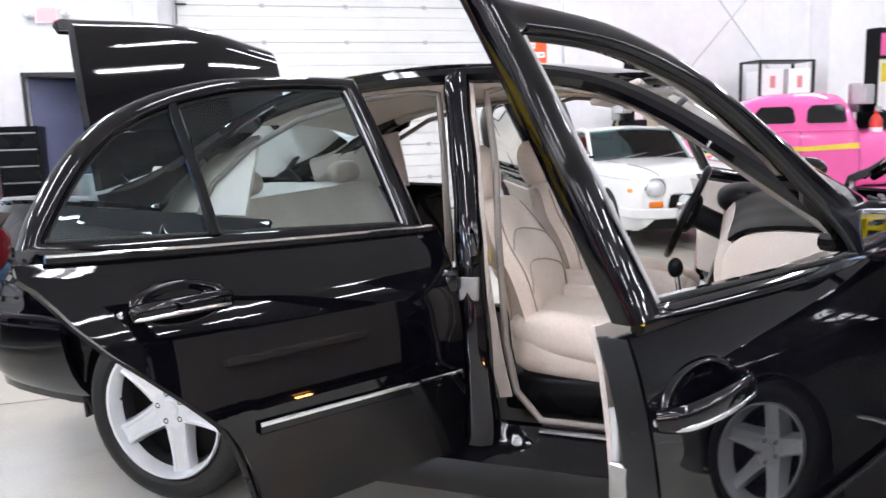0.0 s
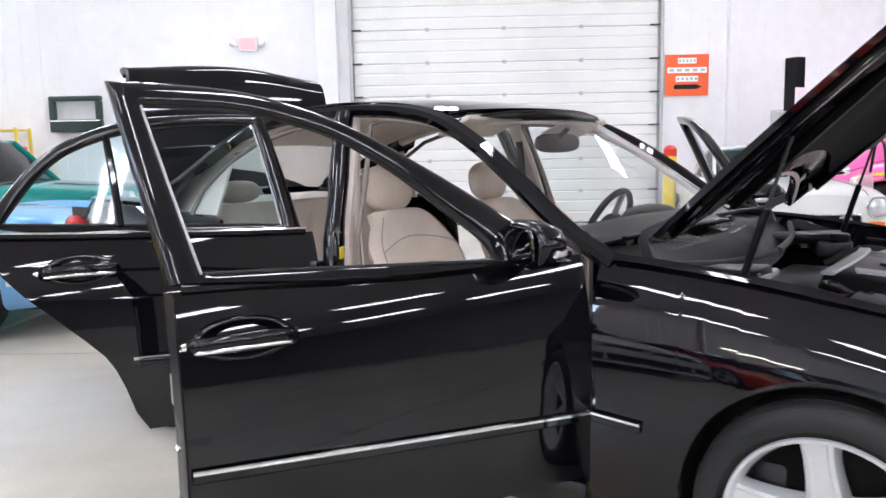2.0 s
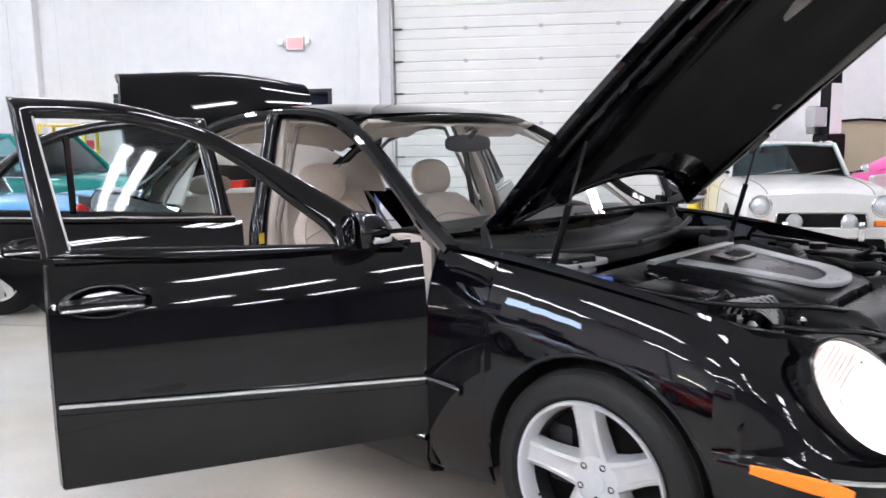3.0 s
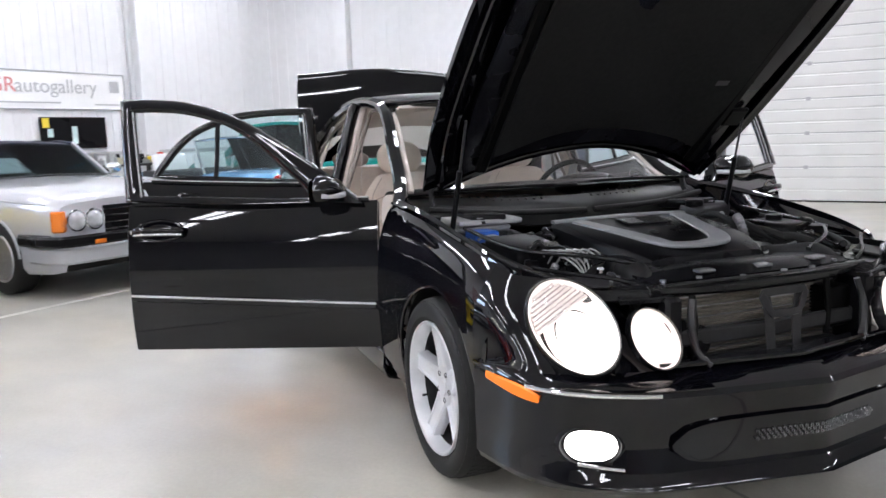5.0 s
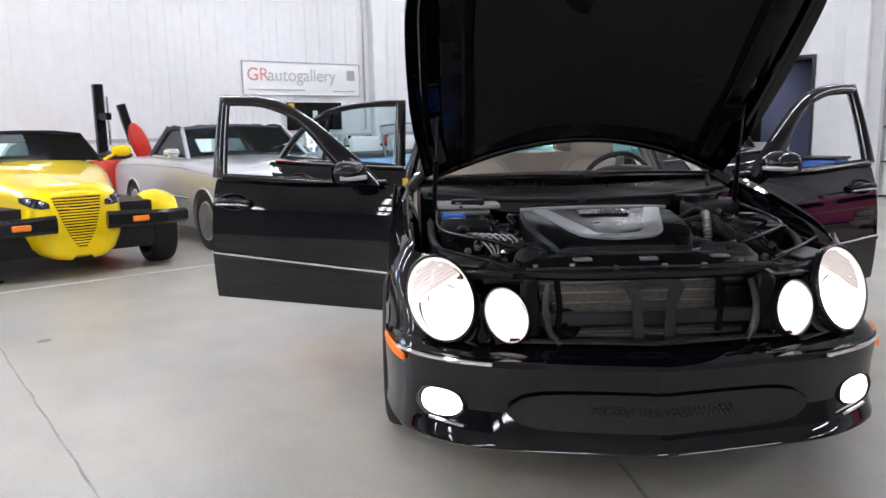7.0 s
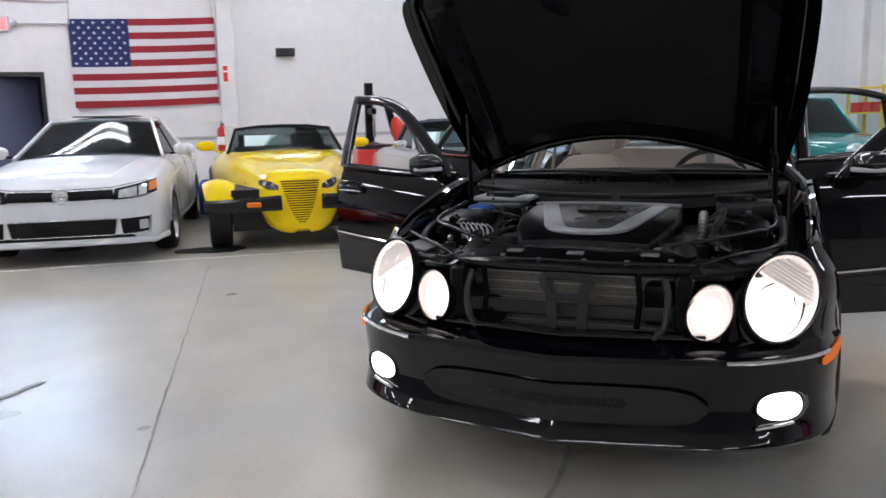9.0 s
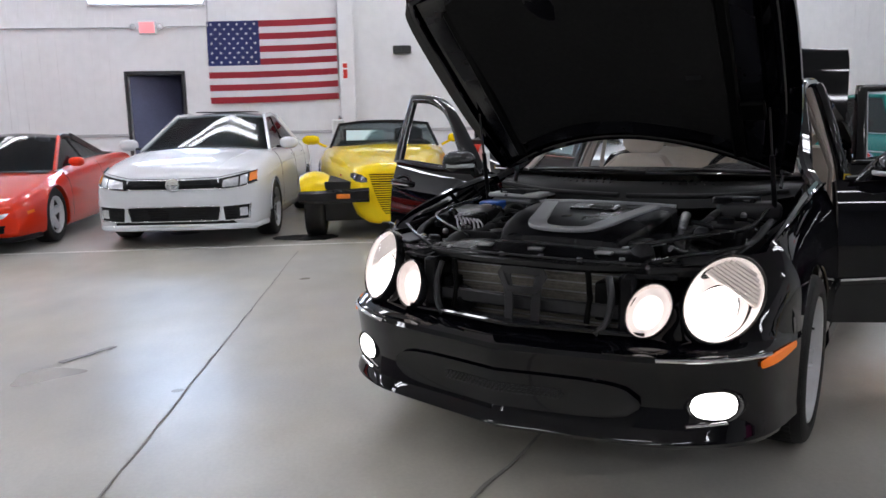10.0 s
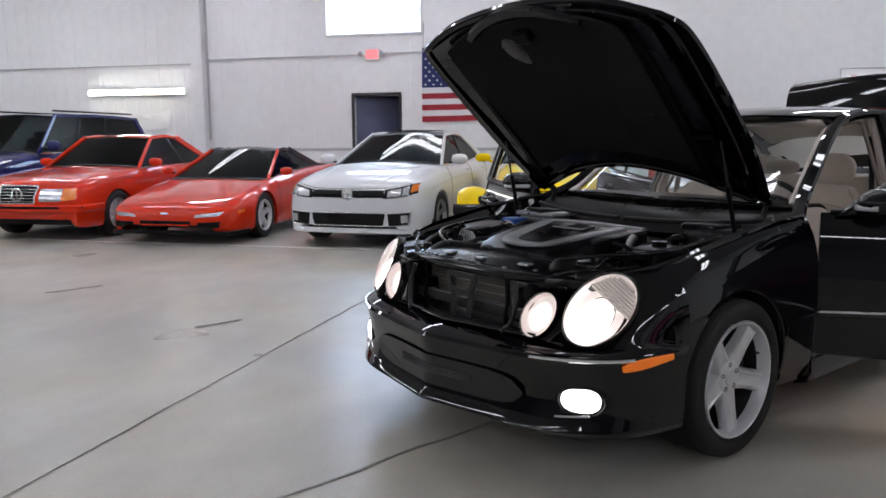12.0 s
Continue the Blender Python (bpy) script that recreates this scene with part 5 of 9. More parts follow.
for y in (-0.33, 0.33):
    part("rocker_cover", moved(box(-0.30, 0.24, -0.07, 0.07, -0.10, 0.04, 0.02, 2), pose(0, y * 1.15, 0.74)), M_PLASTIC, sedan, smooth=40)
for y in (-0.36, 0.36):
    part("intake_snorkel", turned([(0.0, 0.05), (0.02, 0.068), (0.11, 0.075), (0.14, 0.055), (0.15, 0.0)], 24, "z", (0.285, y * 0.84, 0.655)), M_PLASTIC, sedan, smooth=40)
    hose = spline([(0.30, y * 0.82, 0.745), (0.40, y * 0.95, 0.76), (0.50, y * 1.05, 0.77), (0.58, y * 1.1, 0.70)], 12)
    part("intake_hose", sweep(hose, ring(0.045, 12)), M_RUBBER, sedan, smooth=60)
# right side: battery, fuse box; left side: brake reservoir, washer bottle
batt = part("battery", box(-0.50, -0.24, -0.66, -0.42, 0.66, 0.845, 0.012, 2), M_PLASTIC, sedan, "black battery with grey lid and blue label")
part("battery_lid", box(-0.49, -0.28, -0.65, -0.43, 0.846, 0.868, 0.008), M_GREYTRIM, batt, "grey battery lid")
part("terminal_cover", box(-0.245, -0.145, -0.65, -0.548, 0.78, 0.862, 0.006), M_BLUEPL, batt, "blue plastic terminal cover")
part("terminal_clip", sweep(spline([(-0.135, -0.645, 0.835), (-0.13, -0.62, 0.846), (-0.128, -0.58, 0.848), (-0.132, -0.55, 0.836)], 9), ring(0.005, 8)), M_WIRE, batt, "pale clip", smooth=60)
part("filter_lid", box(-0.47, -0.265, -0.665, -0.385, 0.872, 0.894, 0.008, 2), M_WIRE, batt, "pale plastic filter lid", smooth=40)
part("lid_strap", sweep(spline([(-0.26, -0.56, 0.88), (-0.30, -0.56, 0.904), (-0.44, -0.56, 0.906)], 8), rect(0.016, 0.005, 0.001)), M_RUBBER, batt)
part("fuse_box", moved(box(-0.13, 0.13, -0.10, 0.10, -0.05, 0.05, 0.015, 2), pose(0.08, -0.56, 0.80, 0, 5, 0)), M_PLASTIC, sedan, smooth=40)
for i in range(7):
    w = spline([(0.18 + 0.012 * i, -0.60 + 0.03 * i, 0.78), (0.22 + 0.01 * i, -0.56 + 0.024 * i, 0.835), (0.30, -0.50 + 0.02 * i, 0.80), (0.34, -0.46, 0.74)], 10)
    part("cable", sweep(w, ring(0.0035, 6)), M_WIRE, sedan, "pale cable in the engine bay", smooth=60)
tank = part("brake_reservoir", moved(box(-0.065, 0.065, -0.125, 0.125, -0.075, 0.0, 0.022, 3), pose(-0.315, 0.575, 0.892, 0, 0, 20)), M_DARKSTEEL, sedan, "dark brake fluid reservoir", smooth=50)
part("reservoir_cap", turned([(0.888, 0.0), (0.888, 0.040), (0.908, 0.040), (0.914, 0.034), (0.916, 0.0)], 20, "z", (-0.265, 0.475, 0)), M_PLASTIC, tank, "black screw cap", smooth=40)
part("filter_jar", turned([(0.70, 0.046), (0.79, 0.050), (0.815, 0.047), (0.828, 0.034), (0.832, 0.0)], 24, "z", (0.208, 0.535, 0)), M_DARKSTEEL, sedan, "grey filter jar", smooth=50)
foil = spline([(0.13, 0.405, 0.74), (0.118, 0.408, 0.79), (0.085, 0.411, 0.85), (0.060, 0.413, 0.872)], 40)
part("foil_hose", sweep(foil, ring(0.017, 12), scale=[1.0 + 0.16 * math.sin(2.1 * i) for i in range(40)]), M_STEEL, sedan, "bright crinkled foil hose", smooth=50)
part("washer_cap", turned([(0.82, 0.0), (0.82, 0.04), (0.845, 0.045), (0.85, 0.0)], 18, "z", (0.28, 0.60, 0)), M_PLASTIC, sedan, smooth=40)
part("coolant_tank", moved(box(-0.13, 0.13, -0.09, 0.09, -0.06, 0.06, 0.03, 3), pose(0.12, 0.57, 0.79)), M_PLASTIC, sedan, "black coolant tank", smooth=50)
part("coolant_cap", turned([(0.85, 0.0), (0.85, 0.032), (0.872, 0.032), (0.875, 0.0)], 16, "z", (0.10, 0.57, 0)), M_PLASTIC, sedan, smooth=40)
for i in range(4):
    h = spline([(-0.30 + 0.1 * i, 0.42, 0.80), (-0.16 + 0.12 * i, 0.48, 0.86 - 0.02 * i), (0.05 + 0.1 * i, 0.46, 0.81), (0.26 + 0.05 * i, 0.50 + 0.03 * i, 0.74)], 16)
    part("engine_hose", sweep(h, ring(0.014 + 0.003 * (i % 2), 8)), M_RUBBER, sedan, smooth=60)
    part("engine_hose", sweep([Vector((p.x * 0.9 - 0.03, -p.y + 0.03 * i, p.z - 0.01)) for p in h], ring(0.011 + 0.003 * (i % 2), 8)), M_RUBBER, sedan, smooth=60)
part("power_steering_pipe", sweep(spline([(0.33, 0.10, 0.76), (0.36, 0.25, 0.77), (0.36, 0.42, 0.80)], 10), ring(0.006, 8)), M_STEEL, sedan, smooth=60)

# radiator, cross member and grille brackets
rad = part("radiator", box(0.52, 0.58, -0.40, 0.40, 0.42, 0.73, 0.006), M_FIN, sedan, "dusty aluminium radiator")
for i in range(26):
    part("radiator_fin", box(0.58, 0.587, -0.39, 0.39, 0.425 + 0.0117 * i, 0.429 + 0.0117 * i), M_STEEL if i % 3 == 0 else M_FIN, rad)
part("oil_cooler", box(0.60, 0.64, -0.30, 0.33, 0.485, 0.525, 0.008), M_DARKSTEEL, sedan)
cm = spline([(0.44, -0.66, 0.765), (0.56, -0.48, 0.752), (0.63, -0.25, 0.748), (0.65, 0.0, 0.748), (0.63, 0.25, 0.748), (0.56, 0.48, 0.752), (0.44, 0.66, 0.765)], 33)
part("cross_member", sweep(cm, rect(0.085, 0.035, 0.01)), M_SATIN, sedan, "black radiator cross member", smooth=40)
part("air_duct", shell(loft([[(0.40, -0.36, 0.775), (0.42, 0, 0.785), (0.40, 0.36, 0.775)], [(0.52, -0.42, 0.785), (0.56, 0, 0.80), (0.52, 0.42, 0.785)], [(0.60, -0.40, 0.768), (0.645, 0, 0.775), (0.60, 0.40, 0.768)]], 8, 19), -0.02), M_PLASTIC, sedan, smooth=50)
for i, (x, y) in enumerate([(0.60, -0.36), (0.62, -0.24), (0.655, -0.10), (0.66, 0.06), (0.64, 0.20), (0.60, 0.34), (0.53, 0.50), (0.53, -0.50), (0.48, 0.58), (0.48, -0.58), (0.50, 0.47), (0.49, -0.45)]):
    part("bolt", turned([(0.0, 0.0), (0.0, 0.010), (0.008, 0.010), (0.009, 0.0)], 6, "z", (x, y, 0.767 + 0.004 * (i % 2))), M_STEEL, sedan)
for y in (-0.053, 0.053):
    part("grille_bracket", sweep(spline([(0.702, 0.012 + y * 1.3, 0.72), (0.708, 0.012 + y * 1.1, 0.66), (0.712, 0.012 + y, 0.60), (0.720, 0.012 + y, 0.522)], 12), rect(0.006, 0.036, 0.002), up=(0, 1, 0)), M_DARKSTEEL, sedan, smooth=40)
hoop = [Vector((0.708 + 0.15 * (0.735 - z), 0.012 + y, z - 0.012)) for y, z in ((-0.082, 0.735), (0.0, 0.737), (0.082, 0.735), (0.086, 0.725), (0.068, 0.688), (0.052, 0.670), (0.0, 0.667), (-0.052, 0.670), (-0.068, 0.688), (-0.086, 0.725))]
part("bracket_plate", sweep(hoop, rect(0.026, 0.008, 0.002), closed=True, up=(1, 0, 0)), M_DARKSTEEL, sedan, "steel latch bracket with a wide opening", smooth=30)
part("horn", turned([(0.0, 0.0), (0.0, 0.05), (0.02, 0.055), (0.035, 0.04), (0.04, 0.0)], 24, "x", (0.63, -0.27, 0.58)), M_PLASTIC, sedan, "round black horn", smooth=40)
for s in (-1, 1):
    part("radiator_shroud", box(0.50, 0.70, min(s * 0.36, s * 0.42), max(s * 0.36, s * 0.42), 0.42, 0.74, 0.012), M_PLASTIC, sedan, smooth=40)
    part("lamp_carrier", moved(box(-0.08, 0.05, -0.13, 0.13, -0.02, 0.02, 0.01), pose(0.56, s * 0.54, 0.748, 0, 6, s * 28)), M_SATIN, sedan, smooth=40)
    part("lamp_bracket", moved(box(-0.05, 0.02, -0.07, 0.07, -0.012, 0.008, 0.004), pose(0.64, s * 0.47, 0.738, 0, 15, s * 15)), M_SATIN, sedan)
    tube = spline([(0.70, s * 0.33, 0.73), (0.715, s * 0.345, 0.66), (0.73, s * 0.335, 0.58), (0.75, s * 0.30, 0.54)], 10)
    part("grille_support", sweep(tube, rect(0.025, 0.018, 0.005)), M_DARKSTEEL, sedan, smooth=40)
    part("lamp_plate", moved(box(-0.045, 0.045, -0.085, 0.085, -0.004, 0.004, 0.003), pose(0.52, s * 0.60, 0.778, 0, 8, s * 32)), M_DARKSTEEL, sedan, "dark lamp carrier plate")
    part("lamp_plate_rib", sweep(spline([(0.60, s * 0.44, 0.765), (0.56, s * 0.52, 0.790), (0.47, s * 0.62, 0.800), (0.40, s * 0.70, 0.815)], 14), ring(0.007, 8)), M_SATIN, sedan, smooth=60)
    part("bay_pipe", sweep(spline([(0.50, s * 0.33, 0.80), (0.42, s * 0.50, 0.835), (0.20, s * 0.66, 0.845), (-0.20, s * 0.67, 0.875)], 20), ring(0.008, 8)), M_SATIN, sedan, "thin black pipe along the wing", smooth=60)
    part("bay_cover", moved(box(-0.15, 0.15, -0.075, 0.075, -0.02, 0.02, 0.012, 2), pose(-0.42, s * 0.52, 0.885, 0, -4, s * 4)), M_PLASTIC, sedan, "black service cover beside the cowl", smooth=40)
    part("cover_edge", sweep([Vector((-0.28, s * 0.455, 0.900)), Vector((-0.275, s * 0.585, 0.900))], rect(0.006, 0.006, 0.002)), M_STEEL, sedan)
part("latch_cable", sweep(spline([(0.66, -0.40, 0.772), (0.68, -0.15, 0.775), (0.685, 0.15, 0.775), (0.65, 0.42, 0.772)], 20), ring(0.004, 8)), M_DARKSTEEL, sedan, smooth=60)
for y in (-0.20, 0.02, 0.27):
    part("duct_clip", moved(box(-0.02, 0.02, -0.03, 0.03, 0.0, 0.010, 0.003), pose(0.605 - 0.25 * y * y, y, 0.784)), M_STEEL, sedan)
part("grille_sill", sweep([Vector((nose_x(y) - 0.125, y, 0.548)) for y in [-0.46 + 0.92 * i / 20 for i in range(21)]], rect(0.05, 0.02, 0.006)), M_PAINT, sedan, smooth=40)
part("lower_core", box(0.45, 0.70, -0.55, 0.55, 0.22, 0.41, 0.02), M_RUBBER, sedan)


# clips, pipes and connectors strewn over the bay
rnd = random.Random(4)
for i in range(46):
    x, y = rnd.uniform(-0.40, 0.58), rnd.choice((-1, 1)) * rnd.uniform(0.40, 0.66)
    if abs(y) > 0.75 - 0.35 * max(x, 0):
        continue
    z = 0.80 - 0.06 * x + rnd.uniform(-0.02, 0.03)
    if i % 3 == 0:
        part("pipe_clip", turned([(0.0, 0.0), (0.0, 0.012), (0.012, 0.014), (0.02, 0.008), (0.022, 0.0)], 8, "z", (x, y, z)), rnd.choice((M_STEEL, M_CHROME)), sedan, smooth=40)
    else:
        part("connector", moved(box(-0.022, 0.022, -0.014, 0.014, -0.012, 0.014, 0.004), pose(x, y, z, rnd.uniform(-20, 20), rnd.uniform(-20, 20), rnd.uniform(0, 180))), rnd.choice((M_SATIN, M_PLASTIC, M_DARKSTEEL)), sedan)
for i in range(14):
    s = rnd.choice((-1, 1))
    x, y = rnd.uniform(-0.35, 0.3), s * rnd.uniform(0.40, 0.62)
    pts = [Vector((x, y, 0.80))]
    for k in range(4):
        pts.append(pts[-1] + Vector((rnd.uniform(-0.05, 0.12), rnd.uniform(-0.07, 0.07), rnd.uniform(-0.03, 0.03))))
    part("engine_hose", sweep(spline(pts, 18), ring(rnd.choice((0.006, 0.009, 0.013)), 8)), rnd.choice((M_SATIN, M_PLASTIC, M_SATIN, M_DARKSTEEL)), sedan, smooth=60)
for y in (-0.30, 0.24):
    part("core_strut", sweep([Vector((0.66, y, 0.735)), Vector((0.665, y + 0.01, 0.64)), Vector((0.67, y, 0.55))], rect(0.016, 0.02, 0.004), up=(0, 1, 0)), M_BAY, sedan)
part("core_bar", sweep([Vector((0.655, -0.36, 0.60)), Vector((0.67, 0, 0.598)), Vector((0.655, 0.36, 0.60))], rect(0.02, 0.05, 0.006)), M_DARKSTEEL, sedan)
part("side_duct", box(0.56, 0.66, 0.26, 0.36, 0.56, 0.70, 0.015, 2), M_BAY, sedan, smooth=40)
part("side_duct", box(0.56, 0.66, -0.36, -0.31, 0.50, 0.66, 0.015, 2), M_BAY, sedan, smooth=40)
for s in (-1, 1):
    part("cowl_seal", sweep(spline([(-0.50, s * 0.70, 0.925), (-0.42, s * 0.40, 0.90), (-0.37, s * 0.02, 0.893)], 14), ring(0.012, 8)), M_RUBBER, sedan, smooth=60)

# ribbed air grilles let into the cowl, and its clips
for k in range(34):
    y = -0.62 + 1.24 * k / 33
    if abs(y) < 0.12:
        continue
    x = -0.60 - 0.10 * (abs(y) / 0.62) ** 2
    part("cowl_rib", moved(box(-0.05, 0.045, -0.005, 0.005, -0.004, 0.006, 0.002), pose(x, y, 0.938, 0, 10, 0)), M_SATIN, sedan)
# ---- wheels ----
def wheel(parent, name, c, s, r, rim, width, spokes, tyre_mat=None, alloy=None, turn=0.0, spoke_w=0.085, detail=True):
    """Tyre, rim, spokes, hub and a dark disc behind them; s: the side it faces."""
    alloy = alloy or M_ALLOY
    m = pose(c[0], c[1], c[2], 0, turn, 0)
    h = width / 2
    tyre = moved(turned([(-h * 0.80, rim), (-h, rim + 0.02), (-h * 1.03, (r + rim) / 2), (-h * 0.95, r - 0.018), (-h * 0.80, r - 0.004), (-h * 0.4, r), (h * 0.4, r), (h * 0.80, r - 0.004), (h * 0.95, r - 0.018), (h * 1.03, (r + rim) / 2), (h, rim + 0.02), (h * 0.80, rim)], 56, "y"), m)
    w = part(name, tyre, tyre_mat or M_RUBBER, parent, "black tyre on alloy wheel", smooth=40)
    f = s
    part("rim", moved(turned([(f * h * 0.90, rim + 0.004), (f * h * 0.97, rim), (f * h * 0.95, rim - 0.008), (f * h * 0.84, rim - 0.013), (f * h * 0.50, rim - 0.022)], 56, "y"), m), alloy, w, smooth=50)
    # Same alloy in truth; the shade inside the rim is given as dark steel.
    part("rim_barrel", moved(turned([(f * h * 0.51, rim - 0.0225), (-f * h * 0.8, rim - 0.03)], 48, "y"), m), M_DARKSTEEL, w, "inner rim darkened for its shade", smooth=50)
    face = f * h * 0.56
    for k in range(spokes):
        a = 2 * math.pi * k / spokes + math.pi / 2
        rows = []
        for i in range(9):
            q = i / 8
            rad = 0.030 + (rim - 0.040) * q
            hw = spoke_w * (0.40 + 0.22 * (1 - q) ** 2 + 0.10 * q ** 4)
            out = face + f * (0.028 * q - 0.006)
            deep = 0.050 - 0.015 * q
            rows.append([Vector((rad * math.cos(a) - o * math.sin(a), y, rad * math.sin(a) + o * math.cos(a))) for o, y in ((-hw * 1.18, out - f * deep), (-hw, out - f * 0.012), (-hw * 0.90, out - f * 0.003), (-hw * 0.62, out), (-hw * 0.50, out - f * 0.004), (0, out - f * 0.005), (hw * 0.50, out - f * 0.004), (hw * 0.62, out), (hw * 0.90, out - f * 0.003), (hw, out - f * 0.012), (hw * 1.18, out - f * deep))])
        bm = bmesh.new()
        add_grid(bm, rows)
        part("spoke", moved(bm, m), alloy, w, smooth=35)
    part("hub_cap", moved(turned([(face - f * 0.030, 0.080), (face - f * 0.004, 0.072), (face, 0.060), (face - f * 0.001, 0.036), (face + f * 0.006, 0.033), (face + f * 0.007, 0.0)], 28, "y"), m), alloy, w, smooth=40)
    # Black disc added so that the gaps between the spokes read as shaded.
    part("brake_shield", moved(turned([(f * h * 0.10, 0.0), (f * h * 0.10, rim - 0.032), (-f * h * 0.1, rim - 0.030)], 36, "y"), m), M_BAY, w, "dark disc for the shade and brake behind the spokes", smooth=40)
    if detail:
        for k in range(5):
            a = 2 * math.pi * (k + 0.5) / 5 + math.pi / 2
            part("wheel_bolt", moved(turned([(face - f * 0.004, 0.0), (face + f * 0.0015, 0.0095), (face - f * 0.006, 0.012)], 12, "y", (0.053 * math.cos(a), 0, 0.053 * math.sin(a))), m), M_BAY, w)
        a = 2 * math.pi * 1.5 / 5 + math.pi / 2
        part("valve", moved(turned([(f * h * 0.5, 0.004), (f * h * 0.72, 0.005), (f * h * 0.73, 0.0)], 8, "y", ((rim - 0.04) * math.cos(a), 0, (rim - 0.04) * math.sin(a))), m), M_RUBBER, w)
    if detail:
        tread = bmesh.new()
        for k in range(66):
            for lane in range(6):
                y0 = h * (-0.93 + 1.86 * lane / 6) + 0.003
                r0 = r - (0.017 if lane in (0, 5) else 0.004)
                turn_ = Matrix.Rotation(2 * math.pi * (k + 0.5 * (lane % 2)) / 66, 4, "Y")
                q = [tread.verts.new(turn_ @ Vector((x, y, z))) for z in (r0 - 0.006, r0 + 0.005) for y in (y0, y0 + h * 0.26) for x in (-0.0125, 0.0125)]
                for c in ((4, 5, 7, 6), (0, 1, 5, 4), (2, 6, 7, 3), (0, 4, 6, 2), (1, 3, 7, 5)):
                    tread.faces.new([q[n] for n in c])
        part("tread", moved(tread, m), tyre_mat or M_RUBBER, w, "grooved tread blocks")
    return w


for s in (-1, 1):
    wheel(sedan, "front_wheel", (XF, s * 0.785, ZW), s, 0.327, 0.240, 0.225, 5, turn=-8 if s < 0 else 39)
    wheel(sedan, "rear_wheel", (XR, s * 0.785, ZW), s, 0.327, 0.240, 0.225, 5, turn=24)
    part("brake_caliper", moved(box(-0.05, 0.05, -0.04, 0.04, -0.10, 0.10, 0.02, 2), pose(XF - 0.15, s * 0.76, ZW + 0.03)), M_DARKSTEEL, sedan, smooth=40)

# ---- cabin ----
part("cabin_floor", box(-2.55, -0.66, -0.72, 0.72, 0.30, 0.33), M_CARPET, sedan)
part("tunnel", box(-2.2, -0.66, -0.13, 0.13, 0.33, 0.50, 0.03, 2), M_CARPET, sedan)


def rounded_slab(w, d, h, r=0.05, n=3):
    return box(-w / 2, w / 2, -d / 2, d / 2, -h / 2, h / 2, r, n)


def seat(s):
    o = part("front_seat", moved(rounded_slab(0.52, 0.50, 0.17, 0.06, 4), pose(-1.42, s * 0.375, 0.535, 0, 8, 0)), M_LEATHER, sedan, "beige leather front seat", smooth=60)
    part("cushion_centre", moved(rounded_slab(0.44, 0.30, 0.06, 0.028, 3), pose(-1.42, s * 0.375, 0.610, 0, 8, 0)), M_LEATHER, o, smooth=60)
    for k in (-1, 1):
        part("cushion_bolster", moved(ellipsoid((0, 0, 0), (0.27, 0.06, 0.075), 18, 12, 0.8), pose(-1.42, s * 0.375 + k * 0.21, 0.60, 0, 8, 0)), M_LEATHER, o, smooth=80)
    back = loft([[(-1.60, -0.24, 0.56), (-1.575, -0.18, 0.56), (-1.60, 0, 0.56), (-1.575, 0.18, 0.56), (-1.60, 0.24, 0.56)],
                 [(-1.66, -0.265, 0.78), (-1.615, -0.22, 0.78), (-1.655, 0, 0.78), (-1.615, 0.22, 0.78), (-1.66, 0.265, 0.78)],
                 [(-1.725, -0.255, 0.90), (-1.685, -0.20, 0.90), (-1.71, 0, 0.90), (-1.685, 0.20, 0.90), (-1.725, 0.255, 0.90)],
                 [(-1.78, -0.17, 1.0), (-1.755, -0.12, 1.012), (-1.76, 0, 1.018), (-1.755, 0.12, 1.012), (-1.78, 0.17, 1.0)],
                 [(-1.83, -0.15, 1.005), (-1.82, -0.10, 1.018), (-1.82, 0, 1.02), (-1.82, 0.10, 1.018), (-1.83, 0.15, 1.005)]], 22, 21)
    back = [[p + Vector((0, s * 0.375, 0)) for p in r] for r in back]
    part("backrest", shell(back, 0.10), M_LEATHER, o, smooth=50)
    for k in (-1, 1):
        seam = [back[i][10 + k * 6] + Vector((0.004, 0, 0)) for i in range(1, 16)]
        part("seam", sweep(seam, rect(0.005, 0.006, 0.002), up=(1, 0, 0)), M_SEAM, o, smooth=50)
    for z0 in (4, 9):
        arc = []
        for j in range(4, 17):
            h = z0 + 2.2 * math.sin(math.pi * (j - 4) / 12)
            k = int(h)
            arc.append(back[k][j].lerp(back[k + 1][j], h - k) + Vector((0.003, 0, 0)))
        part("seam", sweep(arc, rect(0.005, 0.006, 0.002), up=(1, 0, 0)), M_SEAM, o, smooth=50)
    part("headrest", moved(ellipsoid((0, 0, 0), (0.055, 0.135, 0.098), 26, 16, 0.82), pose(-1.845, s * 0.375, 1.108, 0, -12, 0)), M_LEATHER, o, "beige leather headrest", smooth=80)
    for k in (-1, 1):
        part("headrest_post", sweep([Vector((-1.80, s * 0.375 + k * 0.06, 0.99)), Vector((-1.835, s * 0.375 + k * 0.06, 1.07))], ring(0.007, 8)), M_CHROME, o, smooth=60)
    part("seat_valance", box(-1.70, -1.18, s * 0.375 - 0.25, s * 0.375 + 0.25, 0.36, 0.48, 0.02, 2), M_PLASTIC, o, smooth=40)
    part("buckle", moved(box(-0.02, 0.02, -0.012, 0.012, -0.06, 0.05, 0.006), pose(-1.62, s * 0.11, 0.60, 0, -20, 0)), M_PLASTIC, o, smooth=40)


